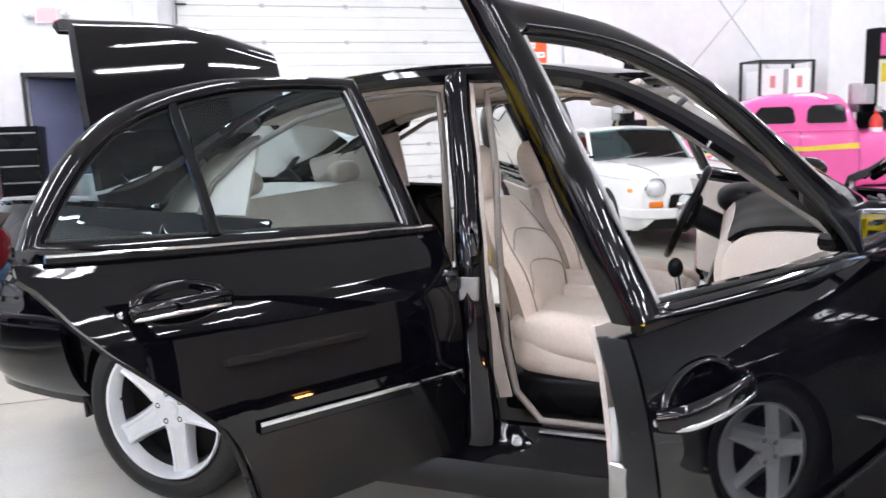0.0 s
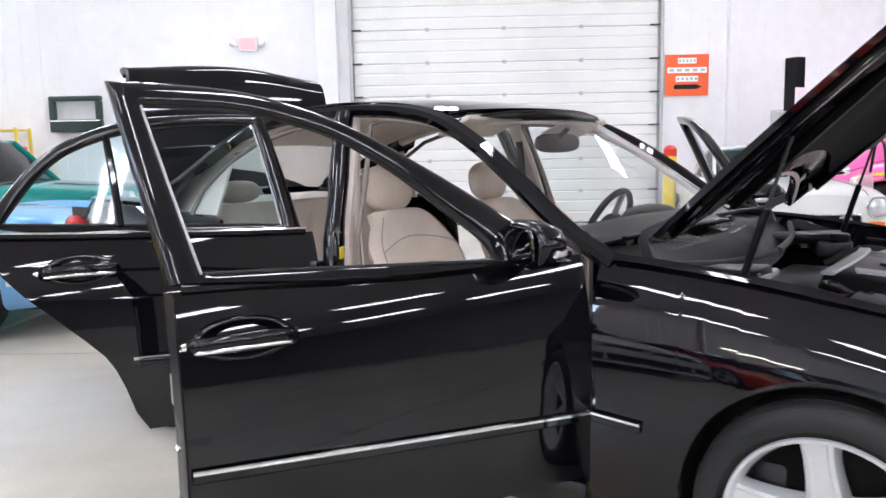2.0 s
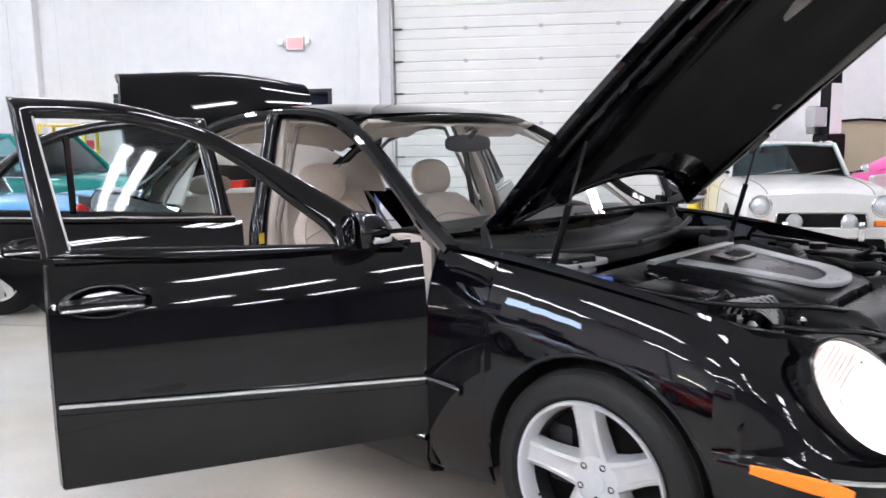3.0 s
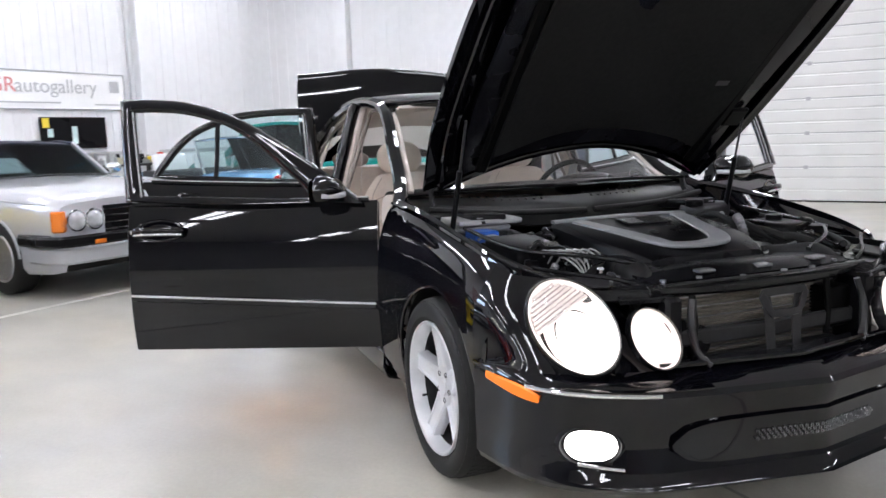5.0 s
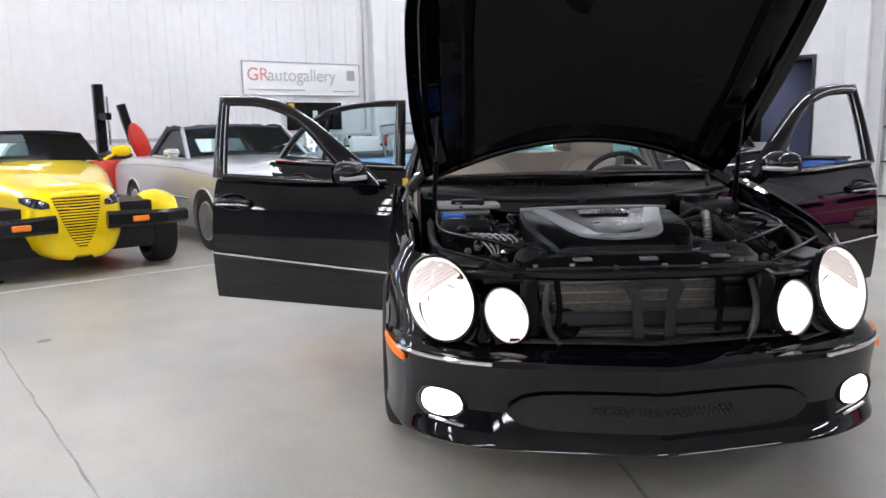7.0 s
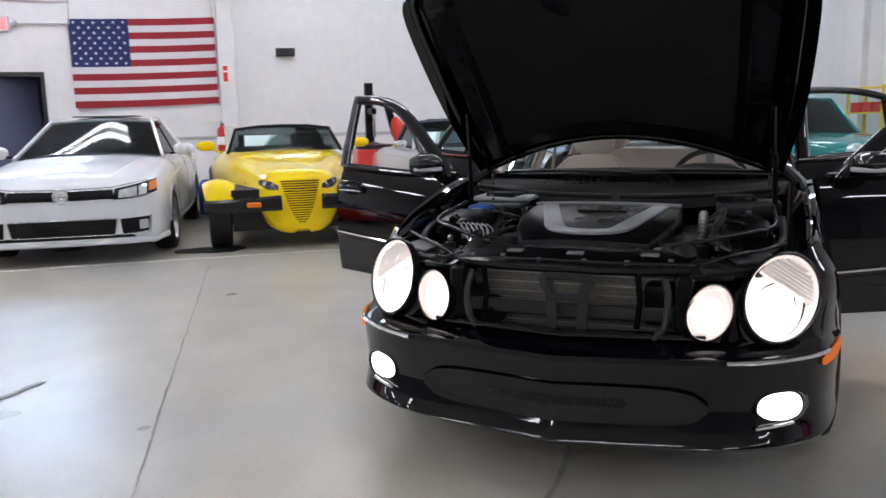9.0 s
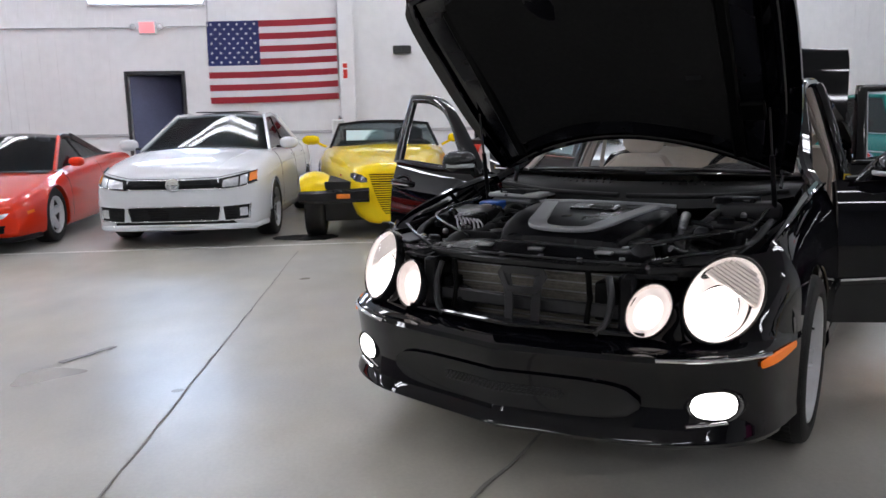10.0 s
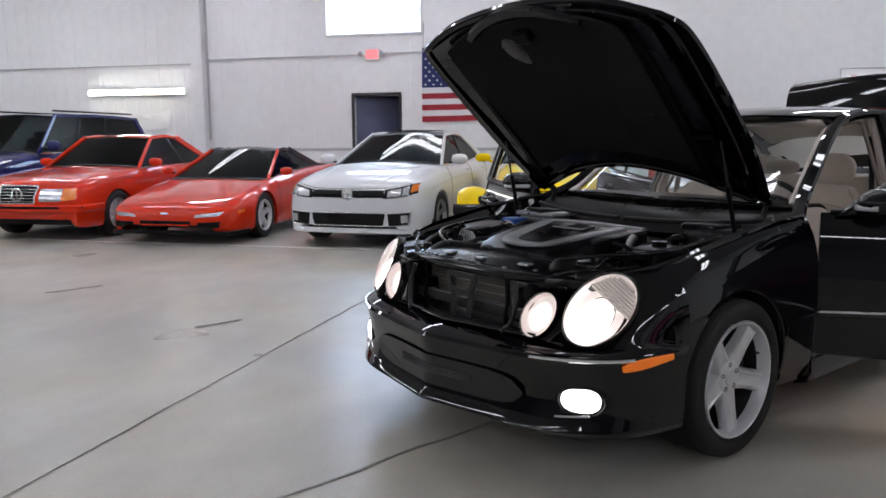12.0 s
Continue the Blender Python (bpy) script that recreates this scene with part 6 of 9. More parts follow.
for s in (-1, 1):
    seat(s)
    belt = spline([(-1.80, s * 0.60, 1.30), (-1.78, s * 0.63, 1.0), (-1.72, s * 0.66, 0.60), (-1.68, s * 0.67, 0.42)], 14)
    part("seat_belt", sweep(belt, rect(0.045, 0.003), up=(0.2, 1, 0)), M_PLASTIC if s > 0 else M_TRIM, sedan, "seat belt on the pillar")
part("rear_bench", box(-2.62, -2.20, -0.66, 0.66, 0.40, 0.62, 0.06, 4), M_LEATHER, sedan, "beige leather rear bench", smooth=60)
rbk = loft([[(-2.56, y, 0.58) for y in (-0.66, -0.4, -0.1, 0.1, 0.4, 0.66)], [(-2.64, -0.66, 0.80), (-2.60, -0.4, 0.80), (-2.65, -0.1, 0.80), (-2.65, 0.1, 0.80), (-2.60, 0.4, 0.80), (-2.64, 0.66, 0.80)], [(-2.74, -0.64, 1.02), (-2.71, -0.4, 1.03), (-2.75, -0.1, 1.02), (-2.75, 0.1, 1.02), (-2.71, 0.4, 1.03), (-2.74, 0.64, 1.02)]], 12, 25)
part("rear_backrest", shell(rbk, 0.10), M_LEATHER, sedan, "beige leather rear backrest", smooth=50)
for y in (-0.42, 0.42):
    part("rear_headrest", moved(ellipsoid((0, 0, 0), (0.045, 0.13, 0.055), 22, 12, 0.8), pose(-2.80, y, 1.08, 0, -12, 0)), M_LEATHER, sedan, "low rear headrest", smooth=80)
part("parcel_shelf", box(-3.34, -2.78, -0.60, 0.60, 1.0, 1.02), M_TRIM, sedan)
part("bulkhead", box(-2.86, -2.80, -0.72, 0.72, 0.36, 1.0), M_CARPET, sedan)
for s in (-1, 1):
    part("rear_quarter_lining", shell([[Vector((x, s * (glasshouse_y(x, z) - 0.075), z)) for z in (0.99, 1.08, 1.16, 1.26 - 0.55 * max(-x - 2.66, 0))] for x in (-2.58, -2.70, -2.82, -2.95, -3.08)], 0.012 * s), M_TRIM, sedan, "beige quarter lining", smooth=60)
dash = loft([[(-0.72, -0.74, 0.955), (-0.66, 0, 0.965), (-0.72, 0.74, 0.955)], [(-0.92, -0.73, 0.965), (-0.88, 0, 0.98), (-0.92, 0.73, 0.965)], [(-1.02, -0.73, 0.935), (-1.0, 0, 0.95), (-1.02, 0.73, 0.935)], [(-1.05, -0.72, 0.84), (-1.05, 0, 0.83), (-1.05, 0.72, 0.84)], [(-1.0, -0.72, 0.66), (-1.02, 0, 0.62), (-1.0, 0.72, 0.66)], [(-0.86, -0.72, 0.52), (-0.9, 0, 0.50), (-0.86, 0.72, 0.52)]], 18, 17)
part("dashboard", shell(dash[7:], -0.02), M_TRIM, sedan, "beige and dark dashboard", smooth=50)
for j in (0, 16):
    part("dash_end", prism([(r[j].x, r[j].z) for r in dash] + [(-0.72, 0.52)], 0.03 if j == 0 else -0.03, "xz", dash[0][j].y), M_TRIM, sedan, "beige end of the dashboard")
part("dash_top", shell([[p + Vector((-0.004, 0, 0.006)) for p in r] for r in dash[:9]], -0.01), M_BAY, sedan, "dark dashboard top", smooth=50)
part("instrument_hood", moved(ellipsoid((0, 0, 0), (0.10, 0.19, 0.06), 22, 12, 0.85), pose(-0.99, 0.375, 0.955)), M_PLASTIC, sedan, smooth=80)
part("radio_panel", moved(box(-0.03, 0.03, -0.13, 0.13, -0.17, 0.15, 0.015, 2), pose(-1.05, 0, 0.77, 0, 18, 0)), M_SATIN, sedan, smooth=40)
part("centre_console", box(-1.72, -1.05, -0.11, 0.11, 0.46, 0.60, 0.025, 2), M_SATIN, sedan, "centre console", smooth=40)
part("centre_armrest", moved(rounded_slab(0.34, 0.19, 0.09, 0.03, 3), pose(-1.55, 0, 0.655)), M_LEATHER, sedan, "beige armrest box", smooth=50)
part("gear_lever", sweep([Vector((-1.20, 0, 0.60)), Vector((-1.215, 0, 0.70))], ring(0.010, 8)), M_CHROME, sedan, smooth=60)
part("gear_knob", ellipsoid((-1.22, 0, 0.73), (0.028, 0.022, 0.038), 16, 10), M_PLASTIC, sedan, smooth=80)
SW = pose(-1.20, 0.375, 0.895, 0, -66, 0)
sw = part("steering_wheel", moved(sweep([Vector((0.19 * math.cos(a), 0.19 * math.sin(a), 0)) for a in [2 * math.pi * i / 40 for i in range(40)]], ring(0.015, 10), closed=True), SW), M_PLASTIC, sedan, "dark steering wheel", smooth=80)
part("wheel_boss", moved(ellipsoid((0, 0, -0.01), (0.085, 0.095, 0.035), 20, 12, 0.8), SW), M_PLASTIC, sw, smooth=80)
for a in (0, 90, 180, 270):
    if a != 0:
        part("wheel_spoke", moved(box(0.06, 0.185, -0.022, 0.022, -0.016, 0.0, 0.005), SW @ pose(0, 0, 0, 0, 0, a + 90 if a != 90 else 180)), M_GREYTRIM, sw)
part("steering_column", sweep([Vector((-1.17, 0.375, 0.885)), Vector((-1.0, 0.375, 0.80))], ring(0.05, 12)), M_PLASTIC, sedan, smooth=50)
for y in (-0.375, 0.375):
    part("sun_visor", moved(box(-0.08, 0.08, -0.18, 0.18, -0.01, 0.01, 0.008, 2), pose(-1.36, y, 1.352, 0, -22, 0)), M_TRIM, sedan, smooth=40)
part("inside_mirror", moved(ellipsoid((0, 0, 0), (0.02, 0.118, 0.040), 22, 10, 0.7), pose(-1.24, 0.0, 1.285, 0, 0, -20)), M_PLASTIC, sedan, "inside mirror on the windscreen", smooth=80)
part("mirror_stalk", sweep([Vector((-1.24, 0, 1.30)), Vector((-1.19, 0, 1.345))], ring(0.012, 8)), M_PLASTIC, sedan, smooth=60)
part("pedal_box", box(-0.80, -0.70, -0.70, 0.70, 0.33, 0.70, 0.02), M_CARPET, sedan)

# ---- things on the walls ----
flag = thing("flag", hall(UB + 0.03, -2.74, 1.64), "cloth American flag hung flat on the white wall", "flag")
FW, FH = 2.36, 1.48


def cloth(y0, y1, z0, z1, x, nu, nv):
    rows = []
    for i in range(nu):
        r = []
        for j in range(nv):
            y, z = y0 + (y1 - y0) * i / (nu - 1), z0 + (z1 - z0) * j / (nv - 1)
            r.append(Vector((x + 0.012 * math.sin(5 * y + 2 * z) + 0.006 * math.sin(13 * y - 4 * z), y, z + 0.055 * (y / FW + 0.5) - 0.012 * math.sin(math.pi * (y / FW + 0.5)))))
        rows.append(r)
    return rows


for k in range(13):
    z1 = FH - FH / 13 * k
    z0 = z1 - FH / 13
    y0 = -FW / 2 + (FW * 0.40 if k < 7 else 0)
    part("stripe", shell(cloth(y0, FW / 2, z0, z1, 0.012, 24, 3), 0.003), M_FLAGRED if k % 2 == 0 else M_FLAGWHITE, flag)
part("canton", shell(cloth(-FW / 2, -FW / 2 + FW * 0.40, FH * 6 / 13, FH, 0.012, 12, 8), 0.003), M_FLAGBLUE, flag)
for r in range(9):
    for c in range(6 if r % 2 == 0 else 5):
        y = -FW / 2 + FW * 0.40 * ((c + (0.5 if r % 2 == 0 else 1.0)) / 6)
        z = FH * 6 / 13 + FH * 7 / 13 * (r + 0.7) / 9.4
        q = cloth(y, y + 0.001, z, z + 0.001, 0.016, 2, 2)[0][0]
        pts = [(q.y + 0.030 * (1 if i % 2 == 0 else 0.42) * math.sin(math.pi * i / 5), q.z + 0.030 * (1 if i % 2 == 0 else 0.42) * math.cos(math.pi * i / 5)) for i in range(10)]
        part("star", prism(pts, 0.004, "yz", q.x), M_FLAGWHITE, flag)


def text(parent, name, body, size, mat, m, label=""):
    cu = bpy.data.curves.new(name, "FONT")
    cu.body, cu.size, cu.extrude = body, size, 0.002
    cu.align_x = "LEFT"
    tmp = bpy.data.objects.new(name, cu)
    me = bpy.data.meshes.new_from_object(tmp)
    bpy.data.objects.remove(tmp)
    ob = new(name, me)
    me.materials.append(mat)
    ob.parent = parent
    ob.matrix_local = m
    if label:
        tagged(ob, label)
    return ob


banner = thing("banner", hall(UB + 0.03, 3.86, 1.88), "white vinyl banner with red and grey gallery lettering", "banner")
part("sheet", shell([[Vector((0.008 * math.sin(7 * y), y, z)) for z in (0, 0.31, 0.62)] for y in [2.58 * i / 24 for i in range(25)]], 0.004), M_VINYL, banner)
UPW = Matrix(((0, 0, 1, 0.016), (1, 0, 0, 0), (0, 1, 0, 0), (0, 0, 0, 1)))
for y0, y1, z0, z1 in ((0, 2.58, -0.012, 0.006), (0, 2.58, 0.614, 0.632), (-0.012, 0.006, 0.006, 0.614), (2.574, 2.592, 0.006, 0.614)):
    part("hem", box(-0.008, 0.024, y0, y1, z0, z1, 0.003), M_RAIL, banner, "stitched hem of the banner")
text(banner, "gr_letters", "GR", 0.34, M_REDTEXT, UPW @ pose(0.08, 0.27, 0))
text(banner, "gallery_letters", "autogallery", 0.34, M_GREYTEXT, UPW @ pose(0.51, 0.27, 0))
part("small_print_bar", box(0.012, 0.018, 0.10, 1.30, 0.09, 0.115), M_GREYTEXT, banner, "illegible small print")
part("small_print_bar", box(0.012, 0.018, 1.95, 2.45, 0.07, 0.095), M_GREYTEXT, banner, "illegible small print")
part("logo_square", prism([(2.28, 0.30), (2.46, 0.30), (2.46, 0.50), (2.28, 0.50)], 0.006, "yz", 0.012), M_RAIL, banner, "plain grey logo square")


def exit_sign(m):
    o = thing("exit_sign", m, "white exit sign with glowing red face and side lamps", "exit sign", "exit signs")
    part("case", box(0.0, 0.05, -0.16, 0.16, -0.12, 0.12, 0.01), M_WHITE, o)
    part("face", box(0.052, 0.058, -0.13, 0.13, -0.09, 0.09), M_EXIT, o, "glowing red exit panel")
    part("bracket", box(0.0, 0.03, -0.24, 0.24, -0.04, 0.0, 0.006), M_WHITE, o)
    for y in (-0.24, 0.24):
        part("side_lamp", turned([(0.0, 0.0), (0.0, 0.05), (0.05, 0.055), (0.06, 0.04), (0.06, 0.0)], 16, "x", (0.03, y, 0.01)), M_LAMPGLASS, o, smooth=40)
    return o


exit_sign(hall(UB + 0.02, -4.97, 3.02))
exit_sign(hall(-4.64, VA - 0.02, 3.04, -90))

wbox = thing("wall_heater_box", hall(UB + 0.02, -0.35, 2.58), "small dark louvred box on the wall", "wall box")
part("case", box(0, 0.10, -0.17, 0.17, -0.07, 0.07, 0.008), M_DOORFRAME, wbox)
for k in range(4):
    part("louvre", box(0.10, 0.112, -0.15, 0.15, -0.05 + 0.028 * k, -0.035 + 0.028 * k), M_DARKSTEEL, wbox)

wlight = thing("wall_light", hall(UB + 0.05, -10.5, 2.36), "glowing fluorescent batten fixed to the wall", "wall light")
part("batten", box(0, 0.08, -1.23, 1.23, -0.07, 0.07, 0.01), M_WHITE, wlight)
part("tube", box(0.082, 0.12, -1.2, 1.2, -0.055, 0.055, 0.012), M_WALLTUBE, wlight, "glowing tube")

wb2 = thing("cloth_banner", hall(UB + 0.03, -10.5, 1.92), "slack white cloth banner pinned to the wall", "banner")
part("sheet", shell([[Vector((0.03 * math.sin(3 * y) ** 2 + 0.004, y, -0.36 * g - (0.10 * (1 - (y / 0.58) ** 2)) * (1 - 0.6 * g))) for g in (0, 0.33, 0.66, 1)] for y in [-0.58 + 1.16 * i / 16 for i in range(17)]], 0.004), M_VINYL, wb2, smooth=60)

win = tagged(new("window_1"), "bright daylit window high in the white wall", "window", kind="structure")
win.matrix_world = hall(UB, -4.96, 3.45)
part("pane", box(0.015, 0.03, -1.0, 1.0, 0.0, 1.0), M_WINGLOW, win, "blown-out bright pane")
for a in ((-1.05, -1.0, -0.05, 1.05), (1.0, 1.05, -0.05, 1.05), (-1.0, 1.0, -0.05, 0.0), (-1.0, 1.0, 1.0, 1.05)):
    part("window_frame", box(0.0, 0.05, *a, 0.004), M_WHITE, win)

notice = thing("extinguisher_sign", hall(UB + 0.205, -1.42, 2.20), "narrow red and white extinguisher notice on the pillar", "sign")
part("plate", box(0, 0.006, -0.05, 0.05, -0.16, 0.16), M_VINYL, notice)
part("red_block", box(0.007, 0.010, -0.04, 0.04, -0.14, 0.02), M_RED, notice)
part("red_bar", box(0.007, 0.010, -0.04, 0.04, 0.05, 0.13), M_RED, notice)


def extinguisher(m, mat=None):
    o = thing("fire_extinguisher", m, "red fire extinguisher with black hose", "fire extinguisher")
    part("cylinder", turned([(0.0, 0.0), (0.0, 0.07), (0.02, 0.08), (0.38, 0.08), (0.44, 0.05), (0.46, 0.025), (0.50, 0.025), (0.50, 0.0)], 24, "z"), M_RED, o, smooth=40)
    part("label_band", turned([(0.14, 0.0805), (0.14, 0.0815), (0.28, 0.0815), (0.28, 0.0805)], 24, "z"), M_VINYL, o, "white label")
    part("valve", box(-0.02, 0.06, -0.02, 0.02, 0.50, 0.56, 0.006), M_STEEL, o)
    part("hose", sweep(spline([(0.05, 0.02, 0.52), (0.12, 0.05, 0.45), (0.09, 0.06, 0.25), (0.085, 0.05, 0.08)], 14), ring(0.012, 8)), M_RUBBER, o, smooth=60)
    return o


extinguisher(hall(UB + 0.30, -1.55, 0.82))
part("bracket", box(-0.2, -0.07, -0.03, 0.03, 0.2, 0.3), M_STEEL, bpy.data.objects["fire_extinguisher"])

# red warning sign by the roller door
sign = thing("warning_sign", hall(2.52, VA - 0.02, 2.40), "orange-red sign with white lettering bars and black arrow", "sign")
part("plate", box(-0.355, 0.355, -0.006, 0.0, -0.33, 0.33, 0.003), M_ORANGE, sign)
for z, w in ((0.23, 0.15), (0.08, 0.32), (-0.06, 0.18)):
    part("text_bar", box(-w, w, -0.012, -0.007, z - 0.045, z + 0.045), M_VINYL, sign, "white lettering block")
    for k in range(5):
        x = -w + 2 * w * (k + 0.5) / 5
        part("letter_bar", box(x - w * 0.12, x + w * 0.12, -0.015, -0.0125, z - 0.022, z + 0.022), M_RAIL, sign)
part("arrow", prism([(-0.20, -0.225), (0.16, -0.225), (0.24, -0.19), (0.16, -0.15), (-0.20, -0.15), (-0.22, -0.19)], -0.004, "xz", -0.008), M_RUBBER, sign)

# tailgate hung on the wall, tool chests, drum
tail = thing("hung_tailgate", hall(-7.5, VA - 0.12, 1.68), "dark green car tailgate panel with empty window hung on the wall", "car panel")
for a in ((-0.43, 0.43, 0.0, 0.20), (-0.43, 0.43, 0.50, 0.58), (-0.43, -0.33, 0.20, 0.50), (0.33, 0.43, 0.20, 0.50)):
    part("panel", box(a[0], a[1], -0.05, 0.05, a[2], a[3], 0.02, 2), M_GREENDK, tail)
part("trim", box(-0.40, 0.40, -0.062, -0.052, 0.17, 0.19), M_CHROME, tail)


def tool_chest(m, w, d, hh, n, mat, label):
    o = thing("tool_chest", m, label, "tool chest")
    part("cabinet", box(-w / 2, w / 2, -d / 2, d / 2, 0.12, hh, 0.01), mat, o)
    for k in range(n):
        z0 = 0.16 + (hh - 0.22) * k / n
        z1 = 0.16 + (hh - 0.22) * (k + 1) / n - 0.012
        part("drawer", box(-w / 2 + 0.03, w / 2 - 0.03, -d / 2 - 0.016, -d / 2 - 0.001, z0, z1, 0.004), mat, o)
        part("drawer_pull", box(-w / 2 + 0.04, w / 2 - 0.04, -d / 2 - 0.028, -d / 2 - 0.017, z1 - 0.026, z1 - 0.008, 0.003), M_STEEL, o, "bright drawer pull")
    for x in (-w / 2 + 0.06, w / 2 - 0.06):
        for y in (-d / 2 + 0.06, d / 2 - 0.06):
            part("castor", turned([(-0.02, 0.0), (-0.02, 0.06), (0.02, 0.06), (0.02, 0.0)], 16, "y", (x, y, 0.06)), M_RUBBER, o, smooth=40)
    return o


chest = tool_chest(hall(-5.76, 9.75, 0), 0.78, 0.50, 1.62, 9, M_RED, "tall red tool chest with many drawers")
can = thing("spray_can", hall(-5.95, 9.7, 1.62), "blue and white spray can on the tool chest", "can")
part("body", turned([(0, 0), (0, 0.033), (0.14, 0.033), (0.16, 0.015), (0.18, 0.015), (0.18, 0)], 16, "z"), M_BLUEPL, can, smooth=40)
tray = thing("parts_tray", hall(-5.62, 9.72, 1.62), "shallow yellow parts tray on the tool chest", "tray")
part("tray", box(-0.14, 0.14, -0.08, 0.08, 0, 0.035, 0.01), M_YTAG, tray)
tool_chest(hall(-5.02, 9.85, 0), 0.52, 0.46, 1.52, 6, M_PLASTIC, "dark grey tool cabinet beside the red chest")
drum = thing("steel_drum", hall(-4.0, 8.9, 0), "grey steel drum with ribs", "drum")
part("barrel", turned([(0, 0), (0, 0.29), (0.28, 0.29), (0.29, 0.30), (0.31, 0.30), (0.32, 0.29), (0.56, 0.29), (0.57, 0.30), (0.59, 0.30), (0.60, 0.29), (0.88, 0.29), (0.88, 0.0)], 32, "z"), M_STEEL, drum, smooth=40)
bin_ = thing("plastic_bin", hall(-3.4, 9.4, 0), "blue plastic storage bin", "bin")
part("bin", box(-0.3, 0.3, -0.25, 0.25, 0, 0.62, 0.04, 2), M_BLUEPL, bin_, smooth=40)
part("lid", box(-0.32, 0.32, -0.27, 0.27, 0.622, 0.66, 0.015), M_PLASTIC, bin_)
rack = thing("yellow_rack", hall(-8.6, 9.9, 0), "yellow steel rack with red bins against the wall", "rack")
for x in (-0.4, 0.4):
    for y in (-0.2, 0.2):
        part("upright", box(x - 0.02, x + 0.02, y - 0.02, y + 0.02, 0, 1.75), M_YTAG, rack)
for z in (0.3, 0.8, 1.25, 1.7):
    part("shelf", box(-0.42, 0.42, -0.22, 0.22, z, z + 0.025), M_YTAG, rack)
for k in range(3):
    b = thing("storage_bin", hall(-8.85 + 0.26 * k, 9.88, 1.276), "small red storage bin on the yellow rack", "bin", "rack bins")
    part("bin", box(-0.11, 0.11, -0.16, 0.16, 0, 0.18, 0.01), M_RED, b)

# bollard, lift post, round board, board with clutter
bol = thing("bollard", hall(1.55, 7.9, 0), "yellow steel bollard with red top", "bollard")
part("post", turned([(0, 0), (0, 0.085), (1.12, 0.085), (1.12, 0.0)], 24, "z"), M_YTAG, bol, smooth=40)
part("cap", turned([(1.121, 0.088), (1.22, 0.088), (1.26, 0.05), (1.27, 0.0)], 24, "z"), M_RED, bol, "red cap band", smooth=40)


def lift_post(m, label, tagged_ext=False):
    o = thing("lift_post", m, label, "vehicle lift")
    part("column", box(-0.09, 0.09, -0.11, 0.11, 0.03, 2.48, 0.012), M_PLASTIC, o)
    part("base_plate", box(-0.25, 0.25, -0.25, 0.25, 0.0, 0.03, 0.006), M_DARKSTEEL, o)
    part("white_plate", box(-0.095, 0.095, -0.125, -0.112, 0.9, 2.05, 0.003), M_WHITE, o, "white lower cover")
    part("carriage", box(-0.15, 0.15, -0.17, 0.17, 0.85, 1.35, 0.02), M_PLASTIC, o)
    part("motor", box(-0.16, 0.0, 0.12, 0.30, 1.35, 1.75, 0.02), M_STEEL, o)
    part("pump_box", box(-0.34, -0.12, -0.10, 0.10, 1.45, 1.72, 0.015), M_RAIL, o)
    return o


lift_post(hall(3.6, 8.85, 0, 20), "black two-post lift column with white cover")
lp = lift_post(hall(6.35, 7.05, 0, 10), "black lift column with pink and yellow stickers")
part("pink_sticker", box(-0.093, 0.093, -0.135, -0.127, 2.1, 2.4), M_PINK, lp)
part("yellow_sticker", box(-0.06, 0.06, -0.135, -0.127, 1.75, 2.0), M_YTAG, lp)
extinguisher(hall(6.15, 6.80, 0.85, -60))
board = thing("round_headboard", hall(4.45, 9.9, 0.75), "tan upholstered curved board with dark rim on a bench", "board")
out = [(-0.60, 0.0), (0.60, 0.0), (0.62, 0.55), (0.55, 0.72), (0.30, 0.80), (0, 0.82), (-0.30, 0.80), (-0.55, 0.72), (-0.62, 0.55)]
part("pad", prism(out, 0.06, "xz", -0.05), M_TAN, board)
part("rim", sweep([Vector((x, -0.06, z)) for x, z in out], rect(0.035, 0.05, 0.008), up=(0, 1, 0), closed=True), M_PLASTIC, board)
bench = thing("workbench", hall(4.8, 9.9, 0), "dark workbench along the wall", "workbench")
part("top", box(-1.6, 1.6, -0.32, 0.32, 0.70, 0.745, 0.006), M_DARKSTEEL, bench)
for x in (-1.5, 1.5):
    for y in (-0.26, 0.26):
        part("leg", box(x - 0.03, x + 0.03, y - 0.03, y + 0.03, 0, 0.70), M_DARKSTEEL, bench)
part("lower_shelf", box(-1.5, 1.5, -0.28, 0.28, 0.18, 0.21), M_DARKSTEEL, bench)
wf = thing("steel_shelving", hall(7.0, 9.8, 0), "dark steel shelving with white boxes", "shelving")
for x in (-0.55, 0.55):
    for y in (-0.25, 0.25):
        part("upright", box(x - 0.02, x + 0.02, y - 0.02, y + 0.02, 0, 2.3), M_DARKSTEEL, wf)
for z in (0.3, 0.95, 1.6, 2.27):
    part("shelf", box(-0.57, 0.57, -0.27, 0.27, z, z + 0.03), M_DARKSTEEL, wf)
for x, z in ((-0.28, 0.98), (0.28, 0.98), (-0.28, 1.63), (0.28, 1.63)):
    b = thing("carton", hall(7.0 + x, 9.76, z), "plain white carton on the steel shelf", "carton", "shelf cartons")
    part("carton", box(-0.23, 0.23, -0.2, 0.2, 0, 0.52, 0.006), M_VINYL, b)
    part("print_bar", box(-0.05, 0.05, -0.206, -0.201, 0.2, 0.4), M_REDTEXT, b, "red print block")

bb = thing("pin_board", hall(UB + 0.03, 5.35, 1.38), "black board with stickers on the white wall", "board")
part("panel", box(0, 0.03, -0.62, 0.62, -0.18, 0.36, 0.004), M_PLASTIC, bb)
